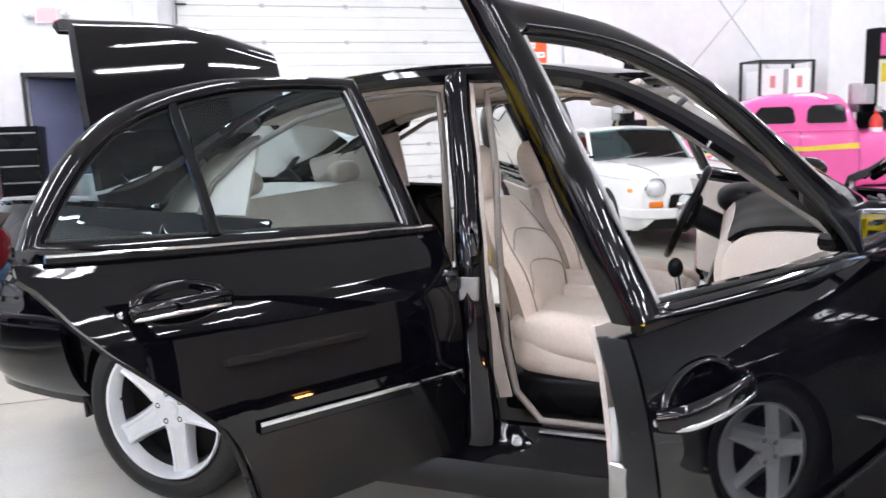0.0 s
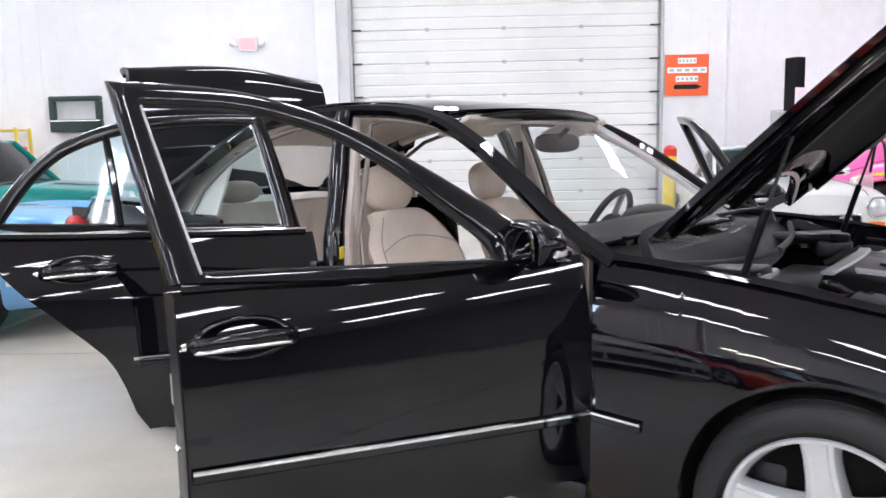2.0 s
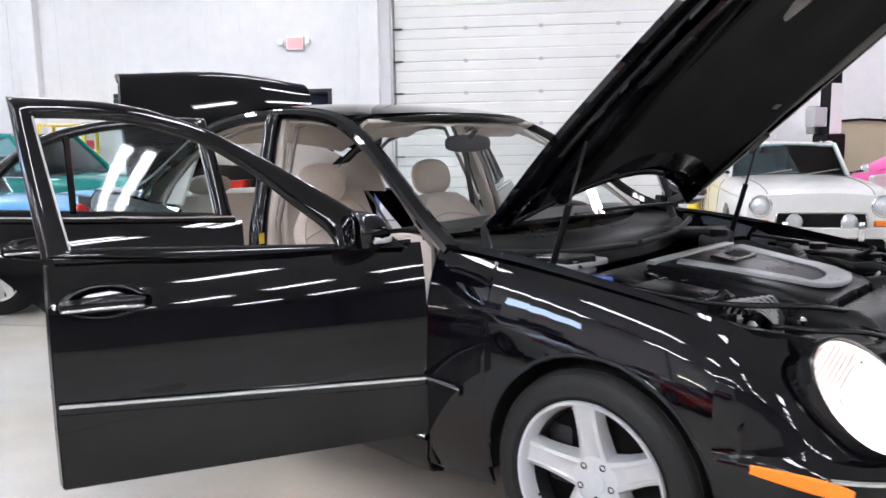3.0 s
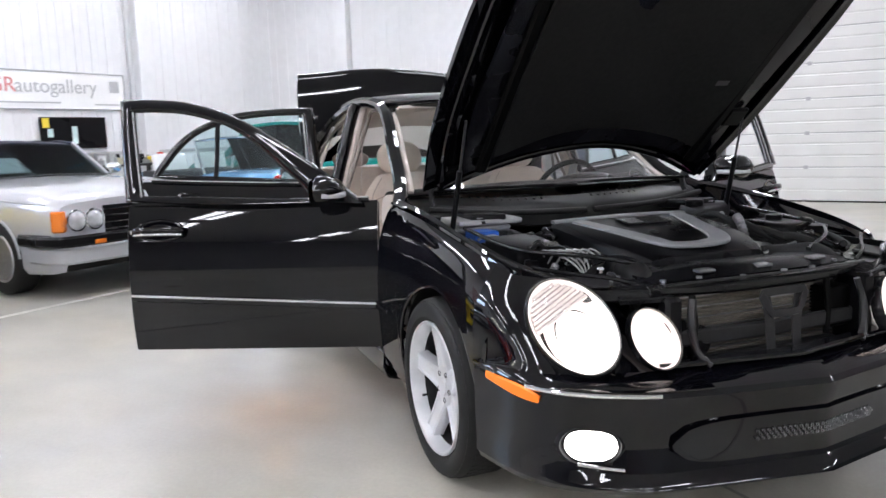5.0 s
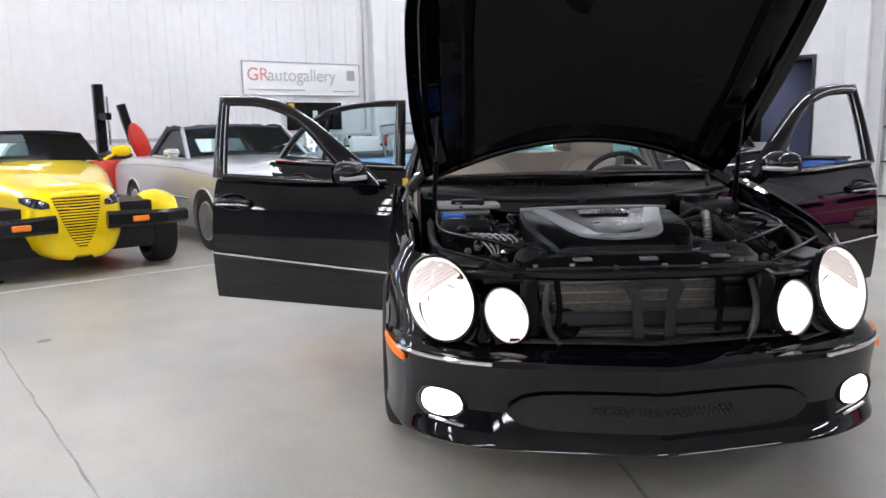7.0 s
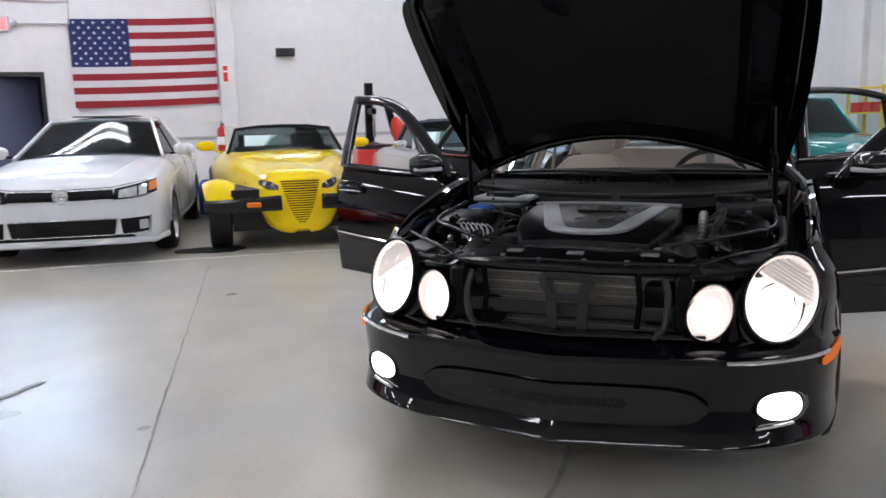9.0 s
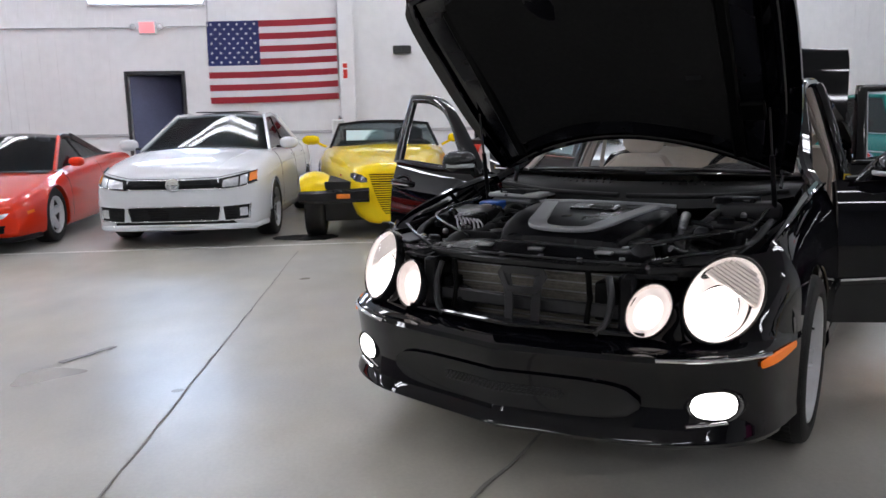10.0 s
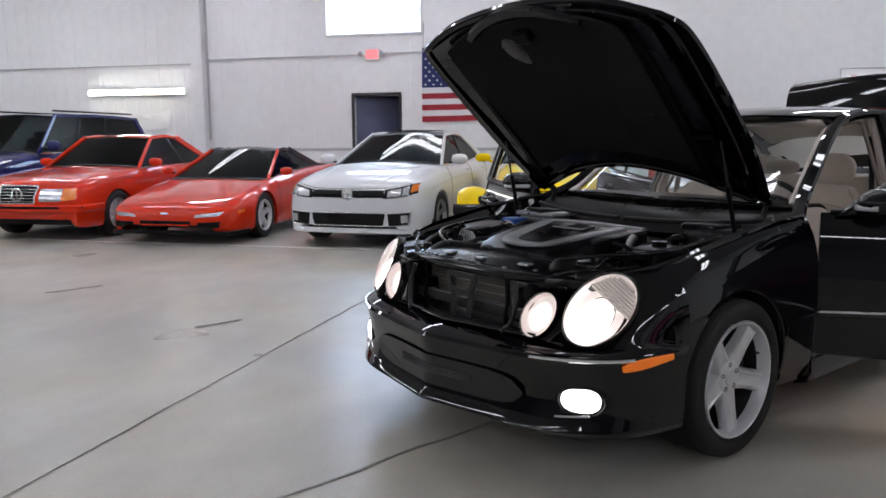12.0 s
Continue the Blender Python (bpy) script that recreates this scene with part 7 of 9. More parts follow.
part("frame", box(0.031, 0.04, -0.05, 0.05, -0.1, 0.2), M_PAPER, bb)
part("sticker", box(0.031, 0.036, -0.58, -0.46, 0.18, 0.34), M_YTAG, bb)
part("sticker", box(0.031, 0.036, -0.50, -0.40, 0.02, 0.16), M_PAPER, bb)
table = thing("parts_table", hall(UB + 0.55, 5.6, 0), "dark table covered with loose parts", "table")
part("top", box(-0.4, 0.4, -1.2, 1.2, 0.86, 0.90, 0.006), M_DARKSTEEL, table)
for x in (-0.34, 0.34):
    for y in (-1.1, 1.1):
        part("leg", box(x - 0.03, x + 0.03, y - 0.03, y + 0.03, 0, 0.86), M_DARKSTEEL, table)
rng = random.Random(7)
for k in range(26):
    mat = rng.choice([M_CHROME, M_STEEL, M_PLASTIC, M_PAPER, M_TAN, M_RED, M_YTAG, M_WIRE, M_GREYTRIM])
    w, d, h = rng.uniform(0.05, 0.16), rng.uniform(0.05, 0.14), rng.uniform(0.05, 0.24)
    b = thing("loose_part", hall(UB + 0.28 + 0.55 * rng.random(), 4.5 + 2.2 * k / 25, 0.90, rng.uniform(-40, 40)), "small loose car part on the table", "car part", "parts on the table")
    if k % 3 == 0:
        part("piece", turned([(0, 0), (0, w * 0.5), (h * 0.7, w * 0.55), (h * 0.8, w * 0.2), (h, w * 0.2), (h, 0)], 14, "z"), mat, b, smooth=40)
    else:
        part("piece", box(-w / 2, w / 2, -d / 2, d / 2, 0, h, 0.01), mat, b)

# by the flag wall: fuel cans, tyre changer, post, mat
for v, mat, lab in ((-2.05, M_RED, "red plastic fuel can"), (-1.80, M_BLUEPL, "blue plastic fuel can")):
    c = thing("fuel_can", hall(-8.9, v, 0), lab + " on the floor", "fuel can", "fuel cans")
    part("body", box(-0.09, 0.09, -0.13, 0.13, 0, 0.44, 0.03, 2), mat, c, smooth=40)
    part("grip", sweep(spline([(0, -0.09, 0.43), (0, -0.06, 0.49), (0, 0.06, 0.49), (0, 0.09, 0.43)], 10), ring(0.014, 8)), mat, c, smooth=60)
    part("spout", turned([(0.43, 0.03), (0.47, 0.03), (0.49, 0.02), (0.49, 0.0)], 12, "z", (0, 0.09, 0)), M_PLASTIC, c, smooth=40)
tc = thing("tyre_changer", hall(-9.9, 0.9, 0), "tyre changing machine with black column and red cabinet", "tyre changer")
part("cabinet", box(-0.4, 0.4, -0.35, 0.35, 0, 0.85, 0.03, 2), M_RED, tc, smooth=40)
part("turntable", turned([(0.85, 0.0), (0.85, 0.30), (0.92, 0.32), (0.94, 0.10), (0.98, 0.0)], 28, "z"), M_DARKSTEEL, tc, smooth=40)
part("column", box(-0.40, -0.28, -0.07, 0.07, 0.8, 1.95, 0.01), M_PLASTIC, tc)
part("arm", box(-0.34, 0.12, -0.04, 0.04, 1.42, 1.52, 0.01), M_PLASTIC, tc)
part("spindle", turned([(1.05, 0.02), (1.75, 0.02), (1.76, 0.0)], 12, "z", (0.08, 0, 0)), M_CHROME, tc, smooth=40)
part("side_arm", moved(box(-0.05, 0.05, -0.06, 0.06, 0, 0.62, 0.01), pose(-0.2, 0.42, 1.05, 14)), M_PLASTIC, tc)
part("red_arm_cover", moved(ellipsoid((0, 0, 0), (0.10, 0.14, 0.34), 18, 12), pose(-0.15, 0.50, 1.05, 18)), M_RED, tc, smooth=80)
wp = thing("white_post", hall(-7.6, -1.42, 0), "white plastic cylinder on a stand", "post")
part("stand", turned([(0, 0), (0, 0.14), (0.03, 0.14), (0.04, 0.03), (0.95, 0.03), (0.95, 0.0)], 20, "z"), M_STEEL, wp, smooth=40)
part("cylinder", turned([(0.95, 0.0), (0.95, 0.075), (1.28, 0.085), (1.30, 0.06), (1.30, 0)], 20, "z"), M_WHITE, wp, smooth=40)
mat_ = thing("rubber_mat", hall(-5.28, -1.72, 0.0), "crumpled black rubber mat on the concrete", "mat")
part("sheet", shell([[Vector((0.20 * r * math.cos(a) * (1 + 0.15 * math.sin(3 * a)), 0.36 * r * math.sin(a), 0.006 + 0.022 * abs(math.sin(5 * a + 6 * r)) * (1 - r * 0.5))) for r in (0.02, 0.4, 0.75, 1.0)] for a in [2 * math.pi * i / 28 for i in range(29)]], 0.006), M_RUBBER, mat_, smooth=60)


# white sheet pinned under the wall light, sagging in the middle
sheet_rows = []
for i in range(15):
    f = i / 14
    sag = math.sin(math.pi * f)
    sheet_rows.append([Vector((0.03 + 0.02 * math.sin(7 * f + 5 * g), 1.22 * (f - 0.5) + 0.08 * (g - 0.5) * (f - 0.5), 0.42 * g - 0.10 * sag * g - 0.02 * sag)) for g in [j / 6 for j in range(7)]])
pinned = thing("paper_banner", hall(UB, -10.37, 1.56), "blank white paper banner sagging on the wall", "banner")
part("sheet", shell(sheet_rows, 0.003), M_VINYL, pinned, smooth=60)
from mathutils.bvhtree import BVHTree
# ---- the other parked cars: nose at the origin, heading along +x ----
SKIN = {}


def on_skin(parent, a, b, axis="x", lift=0.0):
    """The body's surface met from the front (y, z), from a side (x, z) or from above (x, y)."""
    src, way = {"x": ((5, a, b), (-1, 0, 0)), "y": ((a, 5, b), (0, -1, 0)), "-y": ((a, -5, b), (0, 1, 0)), "z": ((a, b, 5), (0, 0, -1))}[axis]
    tree = SKIN[parent.name]
    hit, nor, _, _ = tree.ray_cast(Vector(src), Vector(way))
    if hit is None:
        near = {"x": (0.0, a, b), "y": (a, 0.9, b), "-y": (a, -0.9, b), "z": (a, b, 0.9)}[axis]
        hit, nor, _, _ = tree.find_nearest(Vector(near))
    if nor.dot(Vector(way)) > 0:
        nor = -nor
    return hit + nor * lift


def resample(pts, n):
    d = [0.0]
    for p, q in zip(pts, pts[1:]):
        d.append(d[-1] + math.dist(p, q))
    return [tuple(float(np.interp(d[-1] * i / (n - 1), d, [p[k] for p in pts])) for k in (0, 1)) for i in range(n)]


def skin_patch(parent, name, lower, upper, mat, label="", n=16, k=5, lift=0.005, axis="x"):
    """A thin inset piece that follows the body between two lines."""
    lo_, up_ = resample(lower, n), resample(upper, n)
    rows = [[on_skin(parent, p[0] + (q[0] - p[0]) * j / k, p[1] + (q[1] - p[1]) * j / k, axis, lift) for j in range(k + 1)] for p, q in zip(lo_, up_)]
    return part(name, shell(rows, 0.003), mat, parent, label, smooth=60)


def skin_line(parent, name, pts, w, mat, label="", n=24, lift=0.006, axis="x", closed=False):
    pp = [on_skin(parent, a, b, axis, lift) for a, b in resample(pts + ([pts[0]] if closed else []), n)]
    return part(name, sweep(pp, rect(w, w, w * 0.25), up={"x": (1, 0, 0), "z": (0, 0, 1)}.get(axis, (0, 1, 0))), mat, parent, label, smooth=50)


def mirrored(pts, s):
    return [(s * a, b) for a, b in pts]


BOXY = [(0.95, 0.0), (0.99, 0.08), (1.0, 0.30), (1.0, 0.60), (0.992, 0.78), (0.97, 0.90), (0.935, 0.965), (0.85, 1.0)]
SECTION = [(0.93, 0.0), (0.985, 0.08), (1.0, 0.25), (1.0, 0.52), (0.985, 0.74), (0.955, 0.88), (0.90, 0.96), (0.80, 1.0)]


def car_body(parent, keys, axles, ra, zw, mat, crown=0.03, name="body", section=None):
    """keys: (x, half width, sill height, top height) from nose to tail; the sides are cut away over the wheels."""
    w, lo, hi = (smooth_keys([(k[0], k[i]) for k in keys]) for i in (1, 2, 3))
    x0, x1 = keys[0][0], keys[-1][0]
    xs = {x0, x1}
    for i in range(30):
        xs.add(x0 + (x1 - x0) * i / 29)
    for k in keys:
        xs.add(k[0])
    for a in axles:
        for i in range(17):
            xs.add(a + (ra + 0.001) * math.cos(math.pi * i / 16))
    xs = sorted(x for x in xs if x1 <= x <= x0)[::-1]
    rows = []
    for x in xs:
        cut = 0.0
        for a in axles:
            d = ra * ra - (x - a) ** 2
            if d > 0:
                cut = max(cut, zw + math.sqrt(d))
        half = []
        for fw, fz in (section or SECTION):
            z = max(lo(x) + (hi(x) - lo(x)) * fz, min(cut, hi(x) - 0.02))
            half.append((w(x) * fw, z))
        top = [(w(x) * f, hi(x) + crown * (1 - (f / 0.8) ** 2)) for f in (0.55, 0.28)]
        row = [Vector((x, y, z)) for y, z in half + top] + [Vector((x, 0, hi(x) + crown))] + [Vector((x, -y, z)) for y, z in (half + top)[::-1]]
        rows.append(row)
    bm = bmesh.new()
    vs = add_grid(bm, rows)
    bm.faces.new(vs[0]), bm.faces.new(vs[-1])
    bmesh.ops.recalc_face_normals(bm, faces=bm.faces)
    SKIN[parent.name] = BVHTree.FromBMesh(bm)
    body = part(name, bm, mat, parent, smooth=38)
    mid = (min(axles) + max(axles)) / 2
    part("underbody", box(x1 + 0.25, x0 - 0.25, -w(mid) * 0.74, w(mid) * 0.74, 0.2, min(0.62, hi(x0 - 0.25) - 0.10, hi(x1 + 0.25) - 0.10)), M_RUBBER, parent)
    return w, lo, hi


def cabin(parent, xb0, xt0, xt1, xb1, zb, zt, wb, wt, mat, glass_mat=None, pillar=0.045, mid=None, roof_mat=None, interior=True):
    """Windows, pillars and roof: base front, roof front, roof rear, base rear."""
    glass_mat = glass_mat or M_DARKGLASS
    roof_mat = roof_mat or mat
    base = {"fl": Vector((xb0 - 0.12, wb, zb)), "rl": Vector((xb1 + 0.06, wb * 0.95, zb + 0.02)), "ft": Vector((xt0 - 0.08, wt, zt - 0.03)), "rt": Vector((xt1 + 0.04, wt * 0.97, zt - 0.035))}
    mir = lambda p: Vector((p.x, -p.y, p.z))
    fc, ft, rt, rc = Vector((xb0, 0, zb + 0.005)), Vector((xt0, 0, zt)), Vector((xt1, 0, zt - 0.005)), Vector((xb1, 0, zb + 0.03))

    def sheet(name, curves, m, n=6, k=9, th=0.006):
        o = part(name, shell(loft(curves, n, k), th), m, parent, smooth=60)
        return o
    for nm, cs in (("windscreen", [[mir(base["fl"]), fc, base["fl"]], [mir(base["ft"]), ft, base["ft"]]]), ("rear_window", [[mir(base["rl"]), rc, base["rl"]], [mir(base["rt"]), rt, base["rt"]]])):
        g = sheet(nm, cs, glass_mat)
        g.visible_shadow = False
    zm = zt + 0.03
    sheet("roof", [[mir(base["ft"]), ft, base["ft"]], [Vector(((xt0 + xt1) / 2, -wt * 1.01, zt - 0.005)), Vector(((xt0 + xt1) / 2, 0, zm)), Vector(((xt0 + xt1) / 2, wt * 1.01, zt - 0.005))], [mir(base["rt"]), rt, base["rt"]]], roof_mat, 10, 11, 0.025)
    for s in (1, -1):
        p = base if s > 0 else {k: mir(q) for k, q in base.items()}
        g = part("side_window", shell([[p["fl"].lerp(p["rl"], i / 8) + (p["ft"].lerp(p["rt"], i / 8) - p["fl"].lerp(p["rl"], i / 8)) * (j / 4) for j in range(5)] for i in range(9)], 0.005), glass_mat, parent)
        g.visible_shadow = False
        up = (0, s, 0.35)
        part("front_pillar", sweep([p["fl"] + Vector((0.03, s * 0.006, -0.01)), p["ft"] + Vector((0, s * 0.006, 0.01))], rect(pillar * 1.1, 0.03, 0.006), up=up), mat, parent)
        part("rear_pillar", sweep([p["rl"] + Vector((-0.05, s * 0.006, -0.02)), p["rt"] + Vector((0, s * 0.006, 0.01))], rect(pillar * 2.4, 0.03, 0.006), up=up), roof_mat, parent)
        top = spline([p["ft"], p["ft"].lerp(p["rt"], 0.5) + Vector((0, s * 0.01, 0.028)), p["rt"]], 12)
        part("roof_edge", sweep(top, rect(0.05, 0.035, 0.008), up=up), roof_mat, parent, smooth=40)
        for m_ in (mid if mid is not None else (0.52,)):
            a, b = p["fl"].lerp(p["rl"], m_), p["ft"].lerp(p["rt"], m_)
            part("door_pillar", sweep([a + Vector((0, s * 0.006, 0)), b + Vector((0, s * 0.006, 0))], rect(pillar * 0.9, 0.02, 0.004), up=up), M_SATIN, parent)
        part("window_moulding", sweep([p["fl"] + Vector((0.05, s * 0.01, -0.004)), p["rl"] + Vector((-0.03, s * 0.01, -0.004))], rect(0.014, 0.014, 0.003)), M_CHROME, parent)
    tub = [[on_skin(parent, xb0 + 0.02 + (xb1 - xb0 - 0.02) * i / 12, wb * 0.95 * (j / 4 - 1), "z", 0.012) for j in range(9)] for i in range(13)]
    part("cabin_tub", shell(tub, 0.004), M_CARINT, parent, "dark cabin lining", smooth=60)
    if interior:
        seats(parent, xb0, xt0, xt1, zb, wb)


def seats(parent, xb0, xt0, xt1, zb, wb, mat=None, rows=1):
    mat = mat or M_CARINT
    part("dashboard", box(xb0 - 0.45, xb0 - 0.1, -wb * 0.9, wb * 0.9, zb - 0.25, zb - 0.03, 0.04, 2), M_CARINT, parent, smooth=40)
    for s in (1, -1):
        part("seat_back", moved(box(-0.07, 0.07, -0.23, 0.23, -0.30, 0.28, 0.05, 3), pose((xb0 + xt1) / 2 - 0.05, s * wb * 0.48, zb - 0.02, 0, -14, 0)), mat, parent, smooth=50)
        part("seat_headrest", moved(ellipsoid((0, 0, 0), (0.05, 0.12, 0.08), 14, 8, 0.8), pose((xb0 + xt1) / 2 - 0.15, s * wb * 0.48, zb + 0.30)), mat, parent, smooth=80)
    part("steering_wheel", moved(sweep([Vector((0.17 * math.cos(a), 0.17 * math.sin(a), 0)) for a in [2 * math.pi * i / 20 for i in range(20)]], ring(0.013, 6), closed=True), pose(xb0 - 0.52, wb * 0.48, zb + 0.0, 0, -65, 0)), M_PLASTIC, parent, smooth=60)


def car_wheels(parent, axles, ys, r, rim, width, spokes, alloy=None, sw=0.08):
    for a in axles:
        for s in (1, -1):
            wheel(parent, "wheel", (a, s * ys, r), s, r, rim, width, spokes, alloy=alloy, spoke_w=sw, detail=False)


def side_mirrors(parent, x, y, z, mat, sx=0.07, sy=0.11, sz=0.07):
    for s in (1, -1):
        o = part("door_mirror", moved(ellipsoid((0, 0, 0), (sx, sy, sz), 18, 10, 0.8), pose(x, s * (y + sy * 0.9), z)), mat, parent, smooth=60)
        part("mirror_face", moved(ellipsoid((0, 0, 0), (0.006, sy * 0.85, sz * 0.8), 16, 8, 0.8), pose(x - sx * 0.95, s * (y + sy * 0.9), z)), M_MIRROR, o, smooth=60)
        part("mirror_foot", sweep([Vector((x, s * (y - 0.05), z - sz * 0.7)), Vector((x, s * (y + sy * 0.5), z - sz * 0.5))], rect(0.06, 0.025, 0.006)), M_SATIN, o)


def door_lines(parent, w, lo, hi, xs, s_all=(1, -1), depth=0.004):
    """Thin dark shut lines down the flank."""
    for x in xs:
        for s in s_all:
            pts = [Vector((x, s * (w(x) * (1.0 if f < 0.6 else 1.0 - 0.10 * (f - 0.6) / 0.4) + 0.0015), lo(x) + 0.05 + (hi(x) - lo(x) - 0.07) * f)) for f in (0, 0.2, 0.4, 0.6, 0.75, 0.88, 0.97)]
            pts = [Vector((p.x, s * (float(np.interp(f, [0, 0.08, 0.25, 0.52, 0.74, 0.88, 0.96, 1.0], [0.93, 0.985, 1.0, 1.0, 0.985, 0.955, 0.90, 0.80])) * w(x) + 0.001), lo(x) + (hi(x) - lo(x)) * f)) for p, f in zip(pts, (0.03, 0.2, 0.4, 0.6, 0.75, 0.88, 0.96))]
            part("shut_line", sweep(pts, rect(0.006, 0.004), up=(0, s, 0)), M_RUBBER, parent)


def panel_x(parent, name, outline, x, thick, mat, label="", smooth=None):
    """A flat piece on the nose: outline in (y, z)."""
    return part(name, prism(outline, thick, "yz", x), mat, parent, label, smooth)


def oval(cy, cz, ry, rz, n=24):
    return [(cy + ry * math.cos(2 * math.pi * i / n), cz + rz * math.sin(2 * math.pi * i / n)) for i in range(n)]


# pearl white saloon
vw = thing("white_saloon", hall(-4.84, -3.0, 0, -3), "pearl white compact saloon with black grille parked nose out", "car")
keys = [(0.0, 0.64, 0.28, 0.63), (-0.03, 0.735, 0.21, 0.69), (-0.10, 0.80, 0.18, 0.745), (-0.22, 0.845, 0.17, 0.795), (-0.45, 0.876, 0.17, 0.85), (-0.85, 0.889, 0.18, 0.91), (-1.25, 0.889, 0.18, 0.955), (-2.4, 0.889, 0.18, 0.97), (-3.6, 0.885, 0.18, 1.02), (-4.25, 0.85, 0.20, 1.03), (-4.55, 0.76, 0.25, 1.0), (-4.63, 0.66, 0.32, 0.93)]
w, lo, hi = car_body(vw, keys, (-0.90, -3.55), 0.345, 0.318, M_VWWHITE, 0.045)
cabin(vw, -1.26, -2.12, -3.15, -3.85, 0.965, 1.385, 0.75, 0.545, M_VWWHITE, mid=(0.46,))
part("sunroof", box(-2.80, -2.35, -0.36, 0.36, 1.412, 1.425, 0.004), M_SATIN, vw)
car_wheels(vw, (-0.90, -3.55), 0.79, 0.318, 0.222, 0.215, 5, alloy=M_STEEL, sw=0.05)
side_mirrors(vw, -1.52, 0.86, 1.03, M_VWWHITE)
door_lines(vw, w, lo, hi, (-1.42, -2.50, -3.40))
skin_patch(vw, "upper_grille", [(-0.47, 0.610), (0, 0.600), (0.47, 0.610)], [(-0.45, 0.700), (0, 0.692), (0.45, 0.700)], M_PLASTIC, "black upper grille")
for z in (0.606, 0.650, 0.697):
    skin_line(vw, "grille_trim", [(-0.46, z + 0.006), (0, z), (0.46, z + 0.006)], 0.009 if z != 0.650 else 0.006, M_CHROME if z != 0.650 else M_SATIN, lift=0.010)
bx = on_skin(vw, 0, 0.650).x
part("round_badge", turned([(0.0, 0.0), (0.010, 0.030), (0.004, 0.034), (0.004, 0.052), (0.014, 0.058), (0.016, 0.068), (0.0, 0.074)], 28, "x", (bx + 0.008, 0, 0.652)), M_CHROME, vw, "plain round chrome badge", smooth=30)
skin_line(vw, "hood_gap", [(-0.74, 0.775), (-0.45, 0.722), (0, 0.712), (0.45, 0.722), (0.74, 0.775)], 0.006, M_RUBBER, lift=0.001, n=40)
for s in (1, -1):
    low, upp = [(0.455, 0.602), (0.60, 0.612), (0.72, 0.632), (0.815, 0.665)], [(0.465, 0.705), (0.60, 0.728), (0.72, 0.755), (0.80, 0.778)]
    skin_patch(vw, "headlamp", mirrored(low, s), mirrored(upp, s), M_PLASTIC, "clear swept-back headlamp", lift=0.006)
    skin_patch(vw, "lamp_reflector", mirrored([(0.50, 0.622), (0.60, 0.627), (0.66, 0.636)], s), mirrored([(0.51, 0.690), (0.60, 0.706), (0.66, 0.716)], s), M_LAMPGLASS, lift=0.010)
    skin_patch(vw, "lamp_reflector", mirrored([(0.675, 0.636), (0.74, 0.650)], s), mirrored([(0.675, 0.722), (0.735, 0.738)], s), M_LAMPGLASS, lift=0.010)
    skin_patch(vw, "amber_corner", mirrored([(0.755, 0.672), (0.812, 0.690)], s), mirrored([(0.75, 0.748), (0.80, 0.765)], s), M_AMBERDULL, lift=0.011)
    skin_line(vw, "lamp_edge", mirrored([(0.46, 0.602), (0.60, 0.612), (0.72, 0.632), (0.81, 0.662)], s), 0.008, M_CHROME, lift=0.010)
    skin_patch(vw, "side_vent", mirrored([(0.515, 0.285), (0.74, 0.305)], s), mirrored([(0.50, 0.425), (0.755, 0.445)], s), M_PLASTIC, "black side vent")
    for k in range(4):
        skin_line(vw, "vent_slat", mirrored([(0.52, 0.305 + 0.03 * k), (0.64, 0.312 + 0.03 * k)], s), 0.008, M_SATIN, lift=0.010, n=8)
    skin_patch(vw, "fog_lamp", mirrored([(0.665, 0.325), (0.735, 0.33)], s), mirrored([(0.665, 0.41), (0.735, 0.415)], s), M_LAMPGLASS, "small fog lamp", lift=0.012, n=8)
    skin_line(vw, "vent_outline", mirrored([(0.505, 0.28), (0.75, 0.298), (0.765, 0.452)], s), 0.010, M_CHROME, lift=0.008)
skin_patch(vw, "lower_grille", [(-0.44, 0.280), (0.44, 0.280)], [(-0.47, 0.425), (0.47, 0.425)], M_PLASTIC, "black lower grille")
for k in range(5):
    skin_line(vw, "grille_bar", [(-0.43, 0.298 + 0.027 * k), (0.43, 0.298 + 0.027 * k)], 0.007, M_SATIN, lift=0.009)
skin_line(vw, "grille_outline", [(-0.445, 0.272), (0.445, 0.272), (0.48, 0.433), (-0.48, 0.433)], 0.010, M_CHROME, lift=0.008, n=60, closed=True)
part("chin_spoiler", sweep(spline([(-0.42, -0.865, 0.22), (-0.14, -0.785, 0.22), (0.0, -0.58, 0.22), (0.025, 0, 0.22), (0.0, 0.58, 0.22), (-0.14, 0.785, 0.22), (-0.42, 0.865, 0.22)], 34), rect(0.05, 0.06, 0.015)), M_VWWHITE, vw, smooth=40)
part("chin_chrome", sweep(spline([(-0.14, -0.812, 0.236), (0.012, -0.60, 0.236), (0.052, 0, 0.236), (0.012, 0.60, 0.236), (-0.14, 0.812, 0.236)], 30), rect(0.008, 0.012, 0.002)), M_CHROME, vw, smooth=40)
